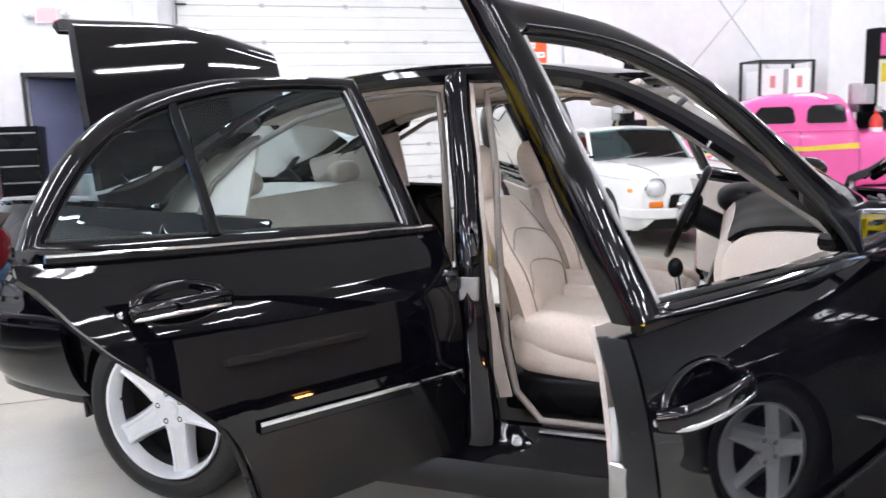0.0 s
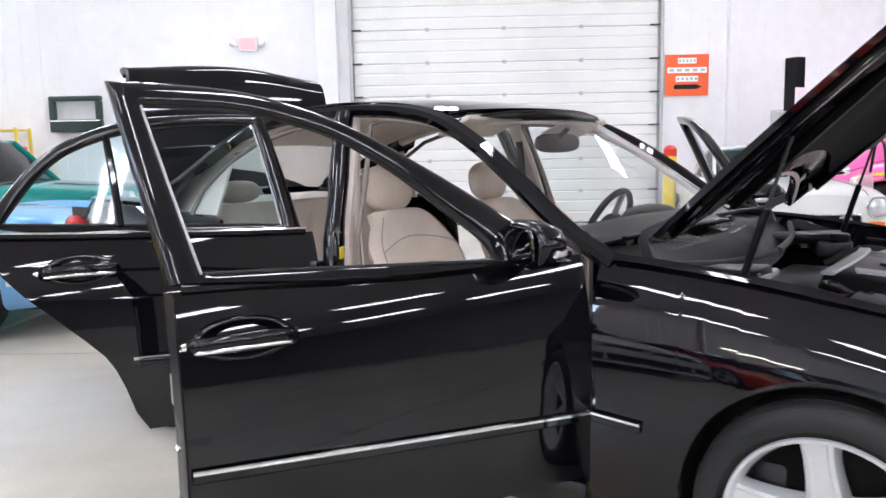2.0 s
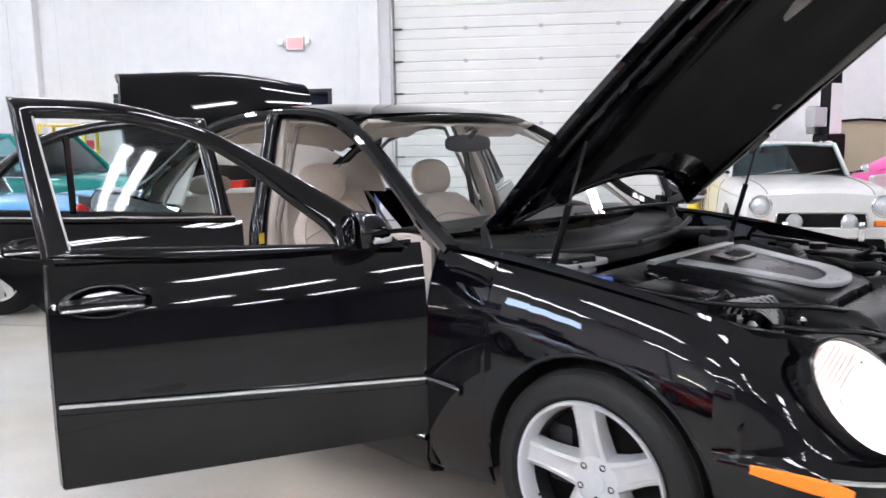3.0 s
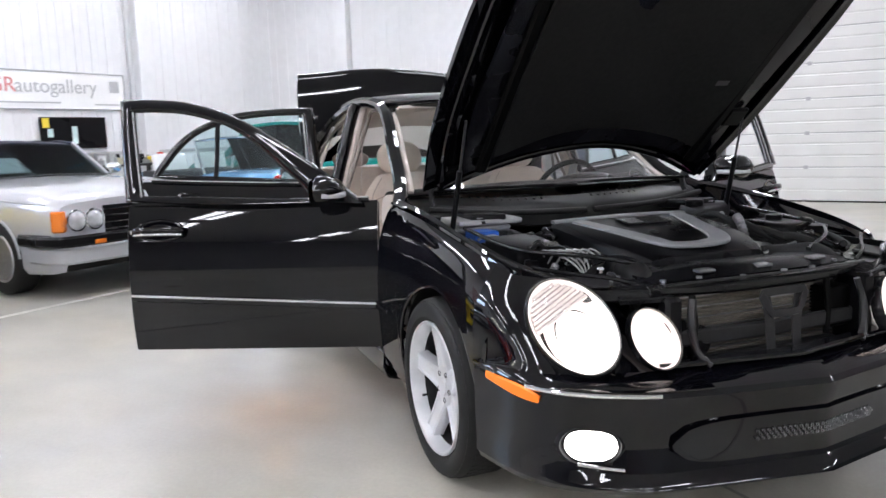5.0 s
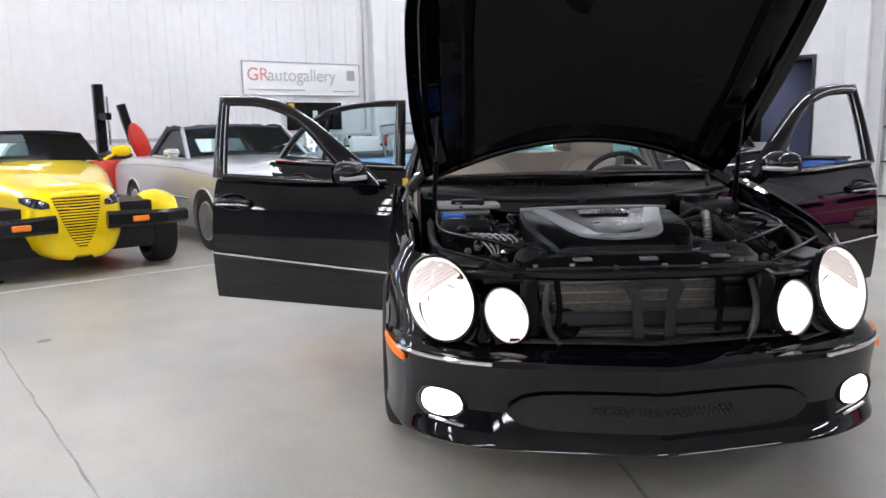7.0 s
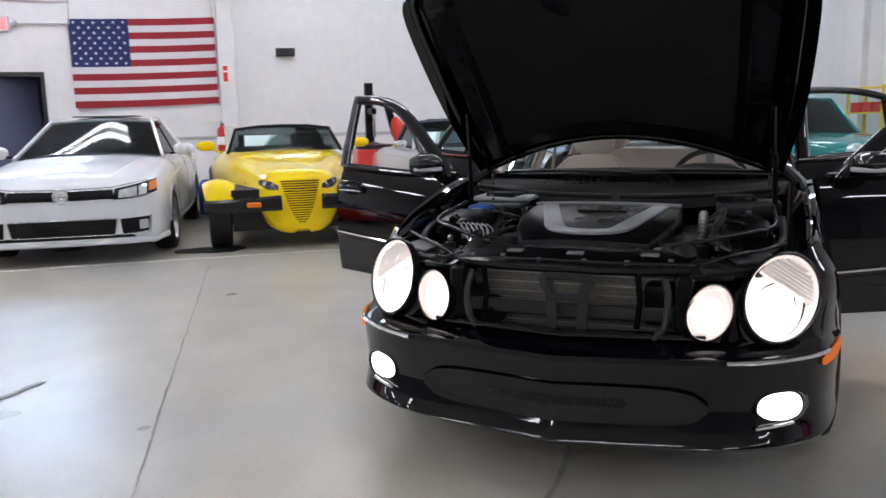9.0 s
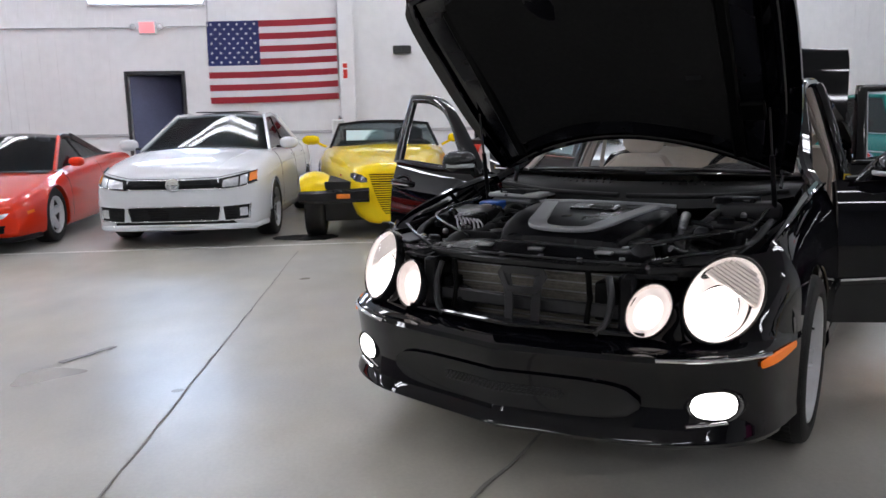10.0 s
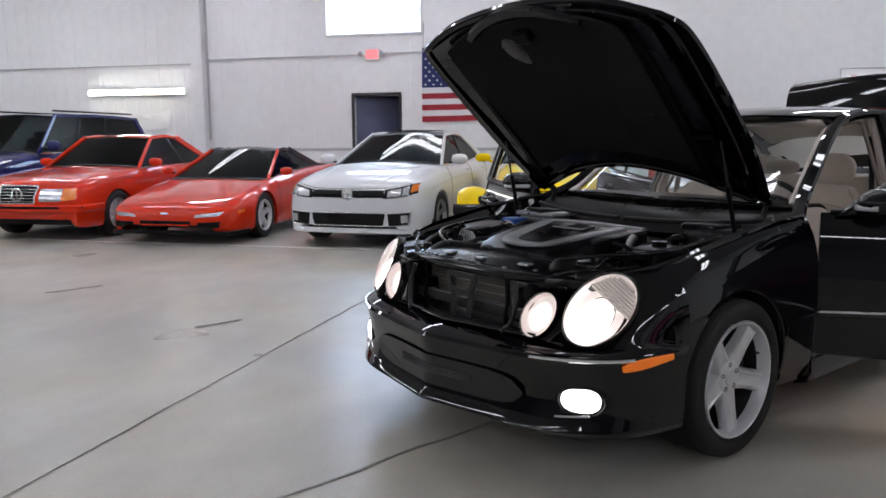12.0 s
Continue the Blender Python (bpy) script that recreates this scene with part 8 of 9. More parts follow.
for s in (1, -1):
    ax = "y" if s > 0 else "-y"
    skin_line(vw, "flank_crease", [(-0.55, 0.70), (-1.6, 0.79), (-3.0, 0.82), (-4.2, 0.82)], 0.010, M_VWWHITE, axis=ax, n=40, lift=0.001)
    skin_line(vw, "sill_crease", [(-1.30, 0.30), (-2.2, 0.28), (-3.15, 0.30)], 0.014, M_VWWHITE, axis=ax, n=24, lift=0.001)
    skin_line(vw, "hood_crease", [(-0.16, s * 0.42), (-0.6, s * 0.50), (-1.22, s * 0.60)], 0.010, M_VWWHITE, axis="z", n=24, lift=0.0)
    for a in (-0.90, -3.55):
        lip = [Vector((a + 0.350 * math.cos(t), s * (w(a) + 0.003), 0.318 + 0.350 * math.sin(t))) for t in [radians(2 + 176 * i / 20) for i in range(21)]]
        part("arch_lip", sweep(lip, rect(0.018, 0.012, 0.004), up=(0, s, 0)), M_VWWHITE, vw, smooth=50)
    for x in (-2.25, -3.15):
        part("door_handle", box(x - 0.09, x + 0.09, s * 0.885 - 0.012, s * 0.885 + 0.012, 0.86, 0.885, 0.006), M_VWWHITE, vw)

# low red sports coupe with a black roof
nsx = thing("red_sports_coupe", hall(-4.62, -5.33, 0, 1.5), "low red sports coupe with black roof and pop-up lamps closed", "car")
keys = [(0.0, 0.58, 0.26, 0.40), (-0.04, 0.70, 0.19, 0.455), (-0.15, 0.80, 0.15, 0.505), (-0.40, 0.865, 0.14, 0.575), (-0.80, 0.90, 0.14, 0.655), (-1.25, 0.905, 0.14, 0.735), (-1.6, 0.90, 0.14, 0.78), (-2.6, 0.905, 0.15, 0.85), (-3.4, 0.905, 0.16, 0.88), (-4.1, 0.88, 0.18, 0.89), (-4.38, 0.80, 0.24, 0.85), (-4.42, 0.74, 0.30, 0.80)]
w, lo, hi = car_body(nsx, keys, (-0.98, -3.51), 0.325, 0.305, M_CARRED, 0.02)
cabin(nsx, -1.30, -2.12, -2.70, -3.75, 0.77, 1.165, 0.74, 0.53, M_CARRED, mid=(0.5,), roof_mat=M_SATIN)
car_wheels(nsx, (-0.98, -3.51), 0.78, 0.305, 0.205, 0.21, 5, sw=0.075)
side_mirrors(nsx, -1.62, 0.84, 0.86, M_CARRED, 0.06, 0.09, 0.055)
door_lines(nsx, w, lo, hi, (-1.45, -2.62))
skin_patch(nsx, "centre_intake", [(-0.33, 0.205), (0.33, 0.205)], [(-0.35, 0.310), (0.35, 0.310)], M_PLASTIC, "black centre intake")
skin_line(nsx, "intake_bar", [(-0.33, 0.257), (0.33, 0.257)], 0.018, M_CARRED, lift=0.008)
part("badge", moved(box(-0.01, 0.01, -0.05, 0.05, -0.012, 0.012, 0.004), Matrix.Translation(on_skin(nsx, 0, 0.40, "x", 0.006))), M_CHROME, nsx)
part("front_lip", sweep(spline([(-0.50, -0.875, 0.155), (-0.12, -0.79, 0.155), (-0.01, -0.56, 0.165), (0.01, 0, 0.17), (-0.01, 0.56, 0.165), (-0.12, 0.79, 0.155), (-0.50, 0.875, 0.155)], 34), rect(0.05, 0.05, 0.012)), M_PLASTIC, nsx, "black lower lip", smooth=40)
for s in (1, -1):
    skin_patch(nsx, "side_intake", mirrored([(0.45, 0.212), (0.70, 0.230)], s), mirrored([(0.44, 0.295), (0.715, 0.305)], s), M_PLASTIC)
    skin_patch(nsx, "turn_lamp", mirrored([(0.40, 0.352), (0.70, 0.372)], s), mirrored([(0.42, 0.392), (0.745, 0.420)], s), M_LAMPGLASS, "clear turn lamp")
    skin_patch(nsx, "side_marker", [(-0.42, 0.40), (-0.30, 0.39)], [(-0.42, 0.43), (-0.30, 0.42)], M_AMBERDULL, axis="y" if s > 0 else "-y", n=6)
    part("flank_intake", moved(box(-0.14, 0.14, -0.01, 0.02, -0.10, 0.10, 0.02), pose(-2.80, s * 0.885, 0.60, 0, 12, 0)), M_PLASTIC, nsx)

# red luxury coupe with upright grille
mb = thing("red_luxury_coupe", hall(-4.55, -7.42, 0, 2), "red luxury coupe with upright grille and amber corner lamps", "car")
keys = [(0.0, 0.80, 0.30, 0.56), (-0.02, 0.835, 0.22, 0.60), (-0.10, 0.855, 0.19, 0.735), (-0.30, 0.870, 0.18, 0.795), (-0.9, 0.880, 0.18, 0.865), (-1.45, 0.880, 0.18, 0.91), (-2.6, 0.880, 0.18, 0.93), (-3.7, 0.875, 0.19, 0.94), (-4.4, 0.85, 0.22, 0.92), (-4.62, 0.80, 0.30, 0.86)]
w, lo, hi = car_body(mb, keys, (-0.86, -3.56), 0.335, 0.312, M_CARRED, 0.03, section=BOXY)
cabin(mb, -1.42, -2.10, -2.95, -3.78, 0.905, 1.365, 0.765, 0.57, M_CARRED, glass_mat=M_DARKGLASS, mid=(0.58,))
car_wheels(mb, (-0.86, -3.56), 0.775, 0.312, 0.205, 0.20, 8, sw=0.075)
side_mirrors(mb, -1.72, 0.83, 0.985, M_CARRED, 0.055, 0.10, 0.06)
door_lines(mb, w, lo, hi, (-1.52, -2.85))
skin_patch(mb, "grille", [(-0.25, 0.50), (0.25, 0.50)], [(-0.27, 0.715), (0.27, 0.715)], M_PLASTIC, "dark upright grille")
skin_line(mb, "grille_surround", [(-0.25, 0.495), (0.25, 0.495), (0.275, 0.722), (-0.275, 0.722)], 0.022, M_CHROME, closed=True, n=60)
for k in range(5):
    skin_line(mb, "grille_bar", [(-0.25, 0.525 + 0.038 * k), (0.25, 0.525 + 0.038 * k)], 0.008, M_CHROME, lift=0.008)
gb = on_skin(mb, 0, 0.61)
part("round_badge", turned([(0.0, 0.066), (0.010, 0.070), (0.012, 0.082), (0.0, 0.088)], 24, "x", (gb.x + 0.012, 0, 0.61)), M_CHROME, mb, smooth=40)
part("badge_spoke", box(gb.x + 0.010, gb.x + 0.018, -0.008, 0.008, 0.55, 0.69, 0.003), M_CHROME, mb)
part("bumper", sweep(spline([(-0.5, -0.885, 0.44), (-0.08, -0.86, 0.44), (0.05, -0.6, 0.44), (0.075, 0, 0.44), (0.05, 0.6, 0.44), (-0.08, 0.86, 0.44), (-0.5, 0.885, 0.44)], 34), rect(0.06, 0.10, 0.02)), M_CARRED, mb, smooth=40)
part("bumper_rubber", sweep(spline([(-0.08, -0.895, 0.455), (0.08, -0.6, 0.455), (0.108, 0, 0.455), (0.08, 0.6, 0.455), (-0.08, 0.895, 0.455)], 24), rect(0.012, 0.03, 0.004)), M_PLASTIC, mb, smooth=40)
for s in (1, -1):
    skin_patch(mb, "headlamp", mirrored([(0.32, 0.525), (0.64, 0.530)], s), mirrored([(0.33, 0.680), (0.64, 0.685)], s), M_LAMPGLASS, "rectangular headlamp", lift=0.008)
    skin_patch(mb, "amber_corner", mirrored([(0.65, 0.535), (0.82, 0.555)], s), mirrored([(0.65, 0.685), (0.815, 0.69)], s), M_AMBERDULL, "amber corner lamp", lift=0.008)
    part("flank_moulding", sweep([Vector((x, s * (w(x) + 0.004), 0.46)) for x in (-1.3, -2.2, -3.1)], rect(0.014, 0.10, 0.004)), M_CARRED, mb)

# dark blue sport utility
suv = thing("dark_blue_suv", hall(-5.3, -9.75, 0, 2), "dark blue sport utility wagon parked beside the red cars", "car")
keys = [(0.0, 0.72, 0.36, 0.78), (-0.05, 0.82, 0.28, 0.90), (-0.25, 0.90, 0.25, 1.0), (-0.9, 0.93, 0.25, 1.07), (-1.4, 0.93, 0.25, 1.11), (-3.0, 0.93, 0.25, 1.12), (-4.4, 0.92, 0.26, 1.13), (-4.75, 0.86, 0.32, 1.12), (-4.8, 0.82, 0.36, 1.0)]
w, lo, hi = car_body(suv, keys, (-0.92, -3.75), 0.41, 0.37, M_DKBLUE, 0.03)
cabin(suv, -1.30, -1.95, -4.35, -4.62, 1.10, 1.74, 0.83, 0.68, M_DKBLUE, mid=(0.28, 0.58))
car_wheels(suv, (-0.92, -3.75), 0.80, 0.37, 0.235, 0.24, 5)
side_mirrors(suv, -1.55, 0.90, 1.22, M_DKBLUE, 0.08, 0.11, 0.09)
door_lines(suv, w, lo, hi, (-1.5, -2.5, -3.4))
for s in (1, -1):
    part("roof_rail", sweep([Vector((x, s * 0.60, 1.80)) for x in (-2.1, -3.2, -4.3)], rect(0.03, 0.03, 0.008)), M_SATIN, suv)
    part("headlamp", moved(ellipsoid((0, 0, 0), (0.05, 0.16, 0.08), 16, 8, 0.7), pose(-0.05, s * 0.66, 0.84, 0, 0, s * 18)), M_LAMPGLASS, suv, smooth=60)
panel_x(suv, "grille", [(-0.42, 0.62), (0.42, 0.62), (0.46, 0.88), (-0.46, 0.88)], -0.02, 0.03, M_PLASTIC)
part("bumper", sweep(spline([(-0.3, -0.92, 0.5), (0.04, -0.7, 0.5), (0.08, 0, 0.5), (0.04, 0.7, 0.5), (-0.3, 0.92, 0.5)], 24), rect(0.10, 0.20, 0.04)), M_DKBLUE, suv, smooth=40)

# silver roadster with quad round lamps and a dark top
sl = thing("silver_roadster", hall(-4.80, 1.44, 0, -1.5), "silver classic roadster with dark soft top and twin round lamps", "car")
keys = [(0.0, 0.80, 0.34, 0.62), (-0.02, 0.82, 0.24, 0.78), (-0.12, 0.845, 0.22, 0.82), (-0.5, 0.875, 0.20, 0.865), (-1.1, 0.89, 0.20, 0.91), (-1.6, 0.89, 0.20, 0.93), (-2.7, 0.89, 0.20, 0.935), (-3.5, 0.88, 0.21, 0.92), (-4.2, 0.85, 0.25, 0.86), (-4.45, 0.80, 0.32, 0.80)]
w, lo, hi = car_body(sl, keys, (-0.82, -3.28), 0.335, 0.312, M_SILVER, 0.03, section=BOXY)
cabin(sl, -1.50, -1.95, -2.62, -3.05, 0.93, 1.285, 0.735, 0.63, M_SILVER, glass_mat=M_DARKGLASS, mid=(), roof_mat=M_SOFTTOP)
car_wheels(sl, (-0.82, -3.28), 0.775, 0.312, 0.20, 0.205, 12, sw=0.04)
side_mirrors(sl, -1.72, 0.80, 0.995, M_CHROME, 0.05, 0.09, 0.055)
door_lines(sl, w, lo, hi, (-1.55, -2.55))
panel_x(sl, "grille", [(-0.42, 0.52), (0.42, 0.52), (0.42, 0.745), (-0.42, 0.745)], -0.015, 0.02, M_PLASTIC, "wide dark grille")
for k in range(4):
    part("grille_bar", box(0.006, 0.016, -0.42, 0.42, 0.545 + 0.055 * k, 0.553 + 0.055 * k), M_CHROME, sl)
part("round_badge", turned([(0.0, 0.06), (0.008, 0.07), (0.016, 0.085), (0.0, 0.09)], 24, "x", (0.006, 0, 0.635)), M_CHROME, sl, smooth=40)
for s in (1, -1):
    for y in (0.51, 0.665):
        part("headlamp", turned([(-0.02, 0.078), (0.012, 0.074), (0.020, 0.055), (0.026, 0.0)], 24, "x", (0.0, s * y, 0.645)), M_LAMPGLASS, sl, "round headlamp", smooth=50)
        part("lamp_ring", turned([(-0.01, 0.078), (0.016, 0.080), (0.014, 0.088), (-0.01, 0.09)], 24, "x", (0.0, s * y, 0.645)), M_CHROME, sl, smooth=40)
    part("amber_corner", moved(box(-0.07, 0.03, -0.035, 0.035, -0.085, 0.085, 0.012), pose(0.0, s * 0.795, 0.645, 0, 0, s * -35)), M_AMBERDULL, sl, "amber corner lamp")
    part("bumper_lamp", box(0.135, 0.15, s * 0.56 - 0.05, s * 0.56 + 0.05, 0.455, 0.49, 0.005), M_AMBERDULL, sl)
    part("wing_moulding", sweep([Vector((x, s * (w(x) + 0.004), 0.52)) for x in (-1.25, -2.0, -2.85)], rect(0.012, 0.02, 0.004)), M_CHROME, sl)
part("bumper", sweep(spline([(-0.42, -0.90, 0.49), (0.02, -0.87, 0.49), (0.11, -0.6, 0.49), (0.12, 0, 0.49), (0.11, 0.6, 0.49), (0.02, 0.87, 0.49), (-0.42, 0.90, 0.49)], 30), rect(0.06, 0.09, 0.02)), M_PLASTIC, sl, "black rubber bumper", smooth=40)
part("valance", sweep(spline([(-0.35, -0.87, 0.37), (0.0, -0.84, 0.37), (0.07, -0.5, 0.37), (0.075, 0, 0.37), (0.07, 0.5, 0.37), (0.0, 0.84, 0.37), (-0.35, 0.87, 0.37)], 30), rect(0.04, 0.14, 0.02)), M_SILVER, sl, smooth=40)
for s in (1, -1):
    ax = "y" if s > 0 else "-y"
    skin_line(sl, "shoulder_crease", [(-0.15, 0.775), (-1.5, 0.845), (-3.0, 0.845), (-4.2, 0.80)], 0.012, M_SILVER, axis=ax, n=40, lift=0.002)
    skin_patch(sl, "cladding", [(-1.22, 0.235), (-2.85, 0.235)], [(-1.22, 0.40), (-2.85, 0.40)], M_GREYTRIM, "grey lower cladding", axis=ax, n=20)
    for a in (-0.82, -3.28):
        lip = [Vector((a + 0.340 * math.cos(t), s * (w(a) + 0.004), 0.312 + 0.340 * math.sin(t))) for t in [radians(4 + 172 * i / 20) for i in range(21)]]
        part("arch_lip", sweep(lip, rect(0.022, 0.016, 0.005), up=(0, s, 0)), M_SILVER, sl, smooth=50)
        part("wheel_cover", turned([(s * 0.08, 0.19), (s * 0.10, 0.185), (s * 0.094, 0.14), (s * 0.112, 0.08), (s * 0.112, 0.0)], 28, "y", (a, s * 0.775, 0.312)), M_STEEL, sl, "flat silver wheel cover", smooth=40)
    part("bumper_wrap", sweep([Vector((x, s * (w(x) + 0.012), 0.49)) for x in (-0.08, -0.20, -0.34, -0.46)], rect(0.03, 0.10, 0.01)), M_PLASTIC, sl, "dark bumper end", smooth=40)
part("windscreen_card", moved(box(-0.003, 0.003, -0.27, 0.27, -0.11, 0.11), pose(-1.74, -0.30, 1.07, 0, -50, 0)), M_PAPER, sl, "pale paper card behind the windscreen")
part("wiper", sweep([Vector((-1.58, 0.1, 0.97)), Vector((-1.72, 0.55, 1.06))], rect(0.015, 0.012)), M_CHROME, sl)

# light blue open roadster
br = thing("light_blue_roadster", hall(-4.05, 3.45, 0, -2), "light blue and white classic open roadster with slatted chrome grille", "car")
keys = [(0.0, 0.40, 0.34, 0.60), (-0.04, 0.52, 0.28, 0.70), (-0.18, 0.66, 0.24, 0.78), (-0.5, 0.74, 0.22, 0.84), (-1.1, 0.77, 0.22, 0.87), (-1.7, 0.765, 0.22, 0.86), (-2.5, 0.765, 0.22, 0.84), (-3.1, 0.77, 0.23, 0.86), (-3.7, 0.70, 0.26, 0.78), (-3.98, 0.52, 0.32, 0.66)]
w, lo, hi = car_body(br, keys, (-0.78, -3.12), 0.335, 0.33, M_LTBLUE, 0.05)
part("cockpit", box(-2.75, -1.75, -0.58, 0.58, 0.80, 0.925, 0.03, 2), M_CARINT, br, smooth=40)
car_wheels(br, (-0.78, -3.12), 0.66, 0.33, 0.215, 0.15, 12, alloy=M_CREAM, sw=0.05)
part("flank_panel", sweep([Vector((x, -(w(x) + 0.003), 0.47)) for x in [-0.3 - 3.2 * i / 12 for i in range(13)]], rect(0.01, 0.16, 0.004)), M_CREAM, br)
for s in (1, -1):
    part("side_chrome", sweep([Vector((x, s * (w(x) + 0.005), 0.58)) for x in [-0.3 - 3.2 * i / 12 for i in range(13)]], rect(0.012, 0.014, 0.003)), M_CHROME, br)
    part("headlamp", turned([(-0.08, 0.10), (0.0, 0.095), (0.02, 0.07), (0.03, 0.0)], 24, "x", (-0.14, s * 0.56, 0.70)), M_LAMPGLASS, br, "round headlamp", smooth=50)
    part("lamp_ring", turned([(-0.02, 0.10), (0.008, 0.102), (0.004, 0.112), (-0.02, 0.112)], 24, "x", (-0.14, s * 0.56, 0.70)), M_CHROME, br, smooth=40)
    part("overrider", moved(box(-0.03, 0.03, -0.025, 0.025, -0.10, 0.10, 0.015, 2), pose(0.10, s * 0.34, 0.45)), M_CHROME, br, smooth=40)
    part("wing_crown", moved(ellipsoid((0, 0, 0), (0.62, 0.15, 0.11), 22, 12), pose(-0.72, s * 0.60, 0.80)), M_LTBLUE, br, smooth=80)
part("grille_surround", moved(turned([(-0.02, 0.98), (0.02, 1.0), (0.04, 0.92), (0.02, 0.85)], 28, "x"), pose(0.0, 0, 0.56) @ Matrix.Diagonal((1, 0.25, 0.19, 1))), M_CHROME, br, smooth=40)
panel_x(br, "grille", oval(0, 0.56, 0.22, 0.165), -0.02, 0.03, M_PLASTIC)
for k in range(13):
    y = -0.19 + 0.38 * k / 12
    h = 0.16 * math.sqrt(max(1 - (y / 0.22) ** 2, 0.05))
    part("grille_slat", box(0.012, 0.03, y - 0.005, y + 0.005, 0.56 - h, 0.56 + h), M_CHROME, br)
part("bumper", sweep(spline([(-0.2, -0.72, 0.45), (0.04, -0.5, 0.45), (0.08, 0, 0.45), (0.04, 0.5, 0.45), (-0.2, 0.72, 0.45)], 20), rect(0.02, 0.09, 0.01)), M_CHROME, br, smooth=40)
g = part("windscreen", shell(loft([[(-1.60, -0.60, 0.90), (-1.52, 0, 0.92), (-1.60, 0.60, 0.90)], [(-1.78, -0.56, 1.24), (-1.72, 0, 1.27), (-1.78, 0.56, 1.24)]], 5, 9), 0.006), M_GLASS, br)
g.visible_shadow = False
part("windscreen_frame", sweep([Vector(p) for p in ((-1.60, -0.61, 0.89), (-1.78, -0.57, 1.25), (-1.75, -0.3, 1.275), (-1.73, 0, 1.28), (-1.75, 0.3, 1.275), (-1.78, 0.57, 1.25), (-1.60, 0.61, 0.89))], rect(0.025, 0.025, 0.006), up=(1, 0, 0.3)), M_CHROME, br, "bright windscreen frame")
for s in (1, -1):
    part("seat_back", moved(box(-0.06, 0.06, -0.22, 0.22, -0.1, 0.22, 0.04, 3), pose(-2.55, s * 0.30, 0.90, 0, -12, 0)), M_CREAM, br, smooth=50)
part("steering_wheel", moved(sweep([Vector((0.19 * math.cos(a), 0.19 * math.sin(a), 0)) for a in [2 * math.pi * i / 24 for i in range(24)]], ring(0.012, 6), closed=True), pose(-1.95, 0.30, 1.0, 0, -68, 0)), M_CREAM, br, smooth=60)
part("plate_card", moved(box(-0.004, 0.004, -0.12, 0.12, -0.17, 0.17), pose(0.13, -0.44, 0.60, 0, -8, -25)), M_VINYL, br, "blank pale card on the bumper")

# teal saloon
te = thing("teal_saloon", hall(-4.9, 6.75, 0, -2), "teal fifties saloon with chrome trim", "car")
keys = [(0.0, 0.66, 0.36, 0.66), (-0.04, 0.78, 0.30, 0.80), (-0.2, 0.86, 0.27, 0.88), (-0.8, 0.90, 0.26, 0.93), (-1.5, 0.91, 0.26, 0.96), (-3.4, 0.91, 0.27, 0.97), (-4.5, 0.86, 0.30, 0.95), (-4.85, 0.74, 0.36, 0.86)]
w, lo, hi = car_body(te, keys, (-0.9, -3.7), 0.36, 0.34, M_TEAL, 0.04)
cabin(te, -1.55, -2.05, -3.35, -3.9, 0.965, 1.50, 0.80, 0.66, M_TEAL, glass_mat=M_TINT, mid=(0.5,))
car_wheels(te, (-0.9, -3.7), 0.78, 0.34, 0.21, 0.19, 10, alloy=M_CHROME, sw=0.05)
for s in (1, -1):
    part("side_chrome", sweep([Vector((x, s * (w(x) + 0.004), 0.72)) for x in [-0.4 - 4.0 * i / 12 for i in range(13)]], rect(0.014, 0.02, 0.004)), M_CHROME, te)
    part("headlamp", turned([(-0.08, 0.11), (0.0, 0.105), (0.02, 0.07), (0.03, 0.0)], 24, "x", (-0.03, s * 0.66, 0.78)), M_LAMPGLASS, te, smooth=50)
part("bumper", sweep(spline([(-0.3, -0.92, 0.5), (0.06, -0.7, 0.5), (0.12, 0, 0.5), (0.06, 0.7, 0.5), (-0.3, 0.92, 0.5)], 24), rect(0.06, 0.12, 0.02)), M_CHROME, te, smooth=40)
panel_x(te, "grille", [(-0.5, 0.56), (0.5, 0.56), (0.46, 0.72), (-0.46, 0.72)], -0.01, 0.03, M_CHROME, "chrome grille")

# white hardtop sports car facing the sedan
mg = thing("white_sports_car", hall(2.06, 4.815, 0, -96.6), "white classic hardtop sports car with round lamps", "car")
keys = [(0.0, 0.58, 0.34, 0.66), (-0.03, 0.66, 0.27, 0.74), (-0.15, 0.71, 0.22, 0.785), (-0.6, 0.755, 0.20, 0.835), (-1.2, 0.76, 0.20, 0.86), (-2.4, 0.76, 0.20, 0.87), (-3.2, 0.75, 0.21, 0.86), (-3.75, 0.70, 0.26, 0.80), (-3.9, 0.62, 0.34, 0.72)]
w, lo, hi = car_body(mg, keys, (-0.72, -3.03), 0.325, 0.30, M_CREAM, 0.03)
cabin(mg, -1.38, -1.75, -2.35, -2.85, 0.86, 1.235, 0.62, 0.545, M_CREAM, glass_mat=M_TINT, mid=())
car_wheels(mg, (-0.72, -3.03), 0.65, 0.30, 0.195, 0.165, 8, sw=0.06)
door_lines(mg, w, lo, hi, (-1.45, -2.30))
skin_patch(mg, "grille", [(-0.40, 0.45), (0.40, 0.45)], [(-0.38, 0.575), (0.38, 0.575)], M_PLASTIC, "dark recessed grille")
skin_line(mg, "grille_rim", [(-0.41, 0.44), (0.41, 0.44), (0.39, 0.585), (-0.39, 0.585)], 0.014, M_CHROME, closed=True, n=60)
for k in range(5):
    skin_line(mg, "grille_bar", [(-0.39, 0.468 + 0.023 * k), (0.39, 0.468 + 0.023 * k)], 0.006, M_SATIN, lift=0.008)
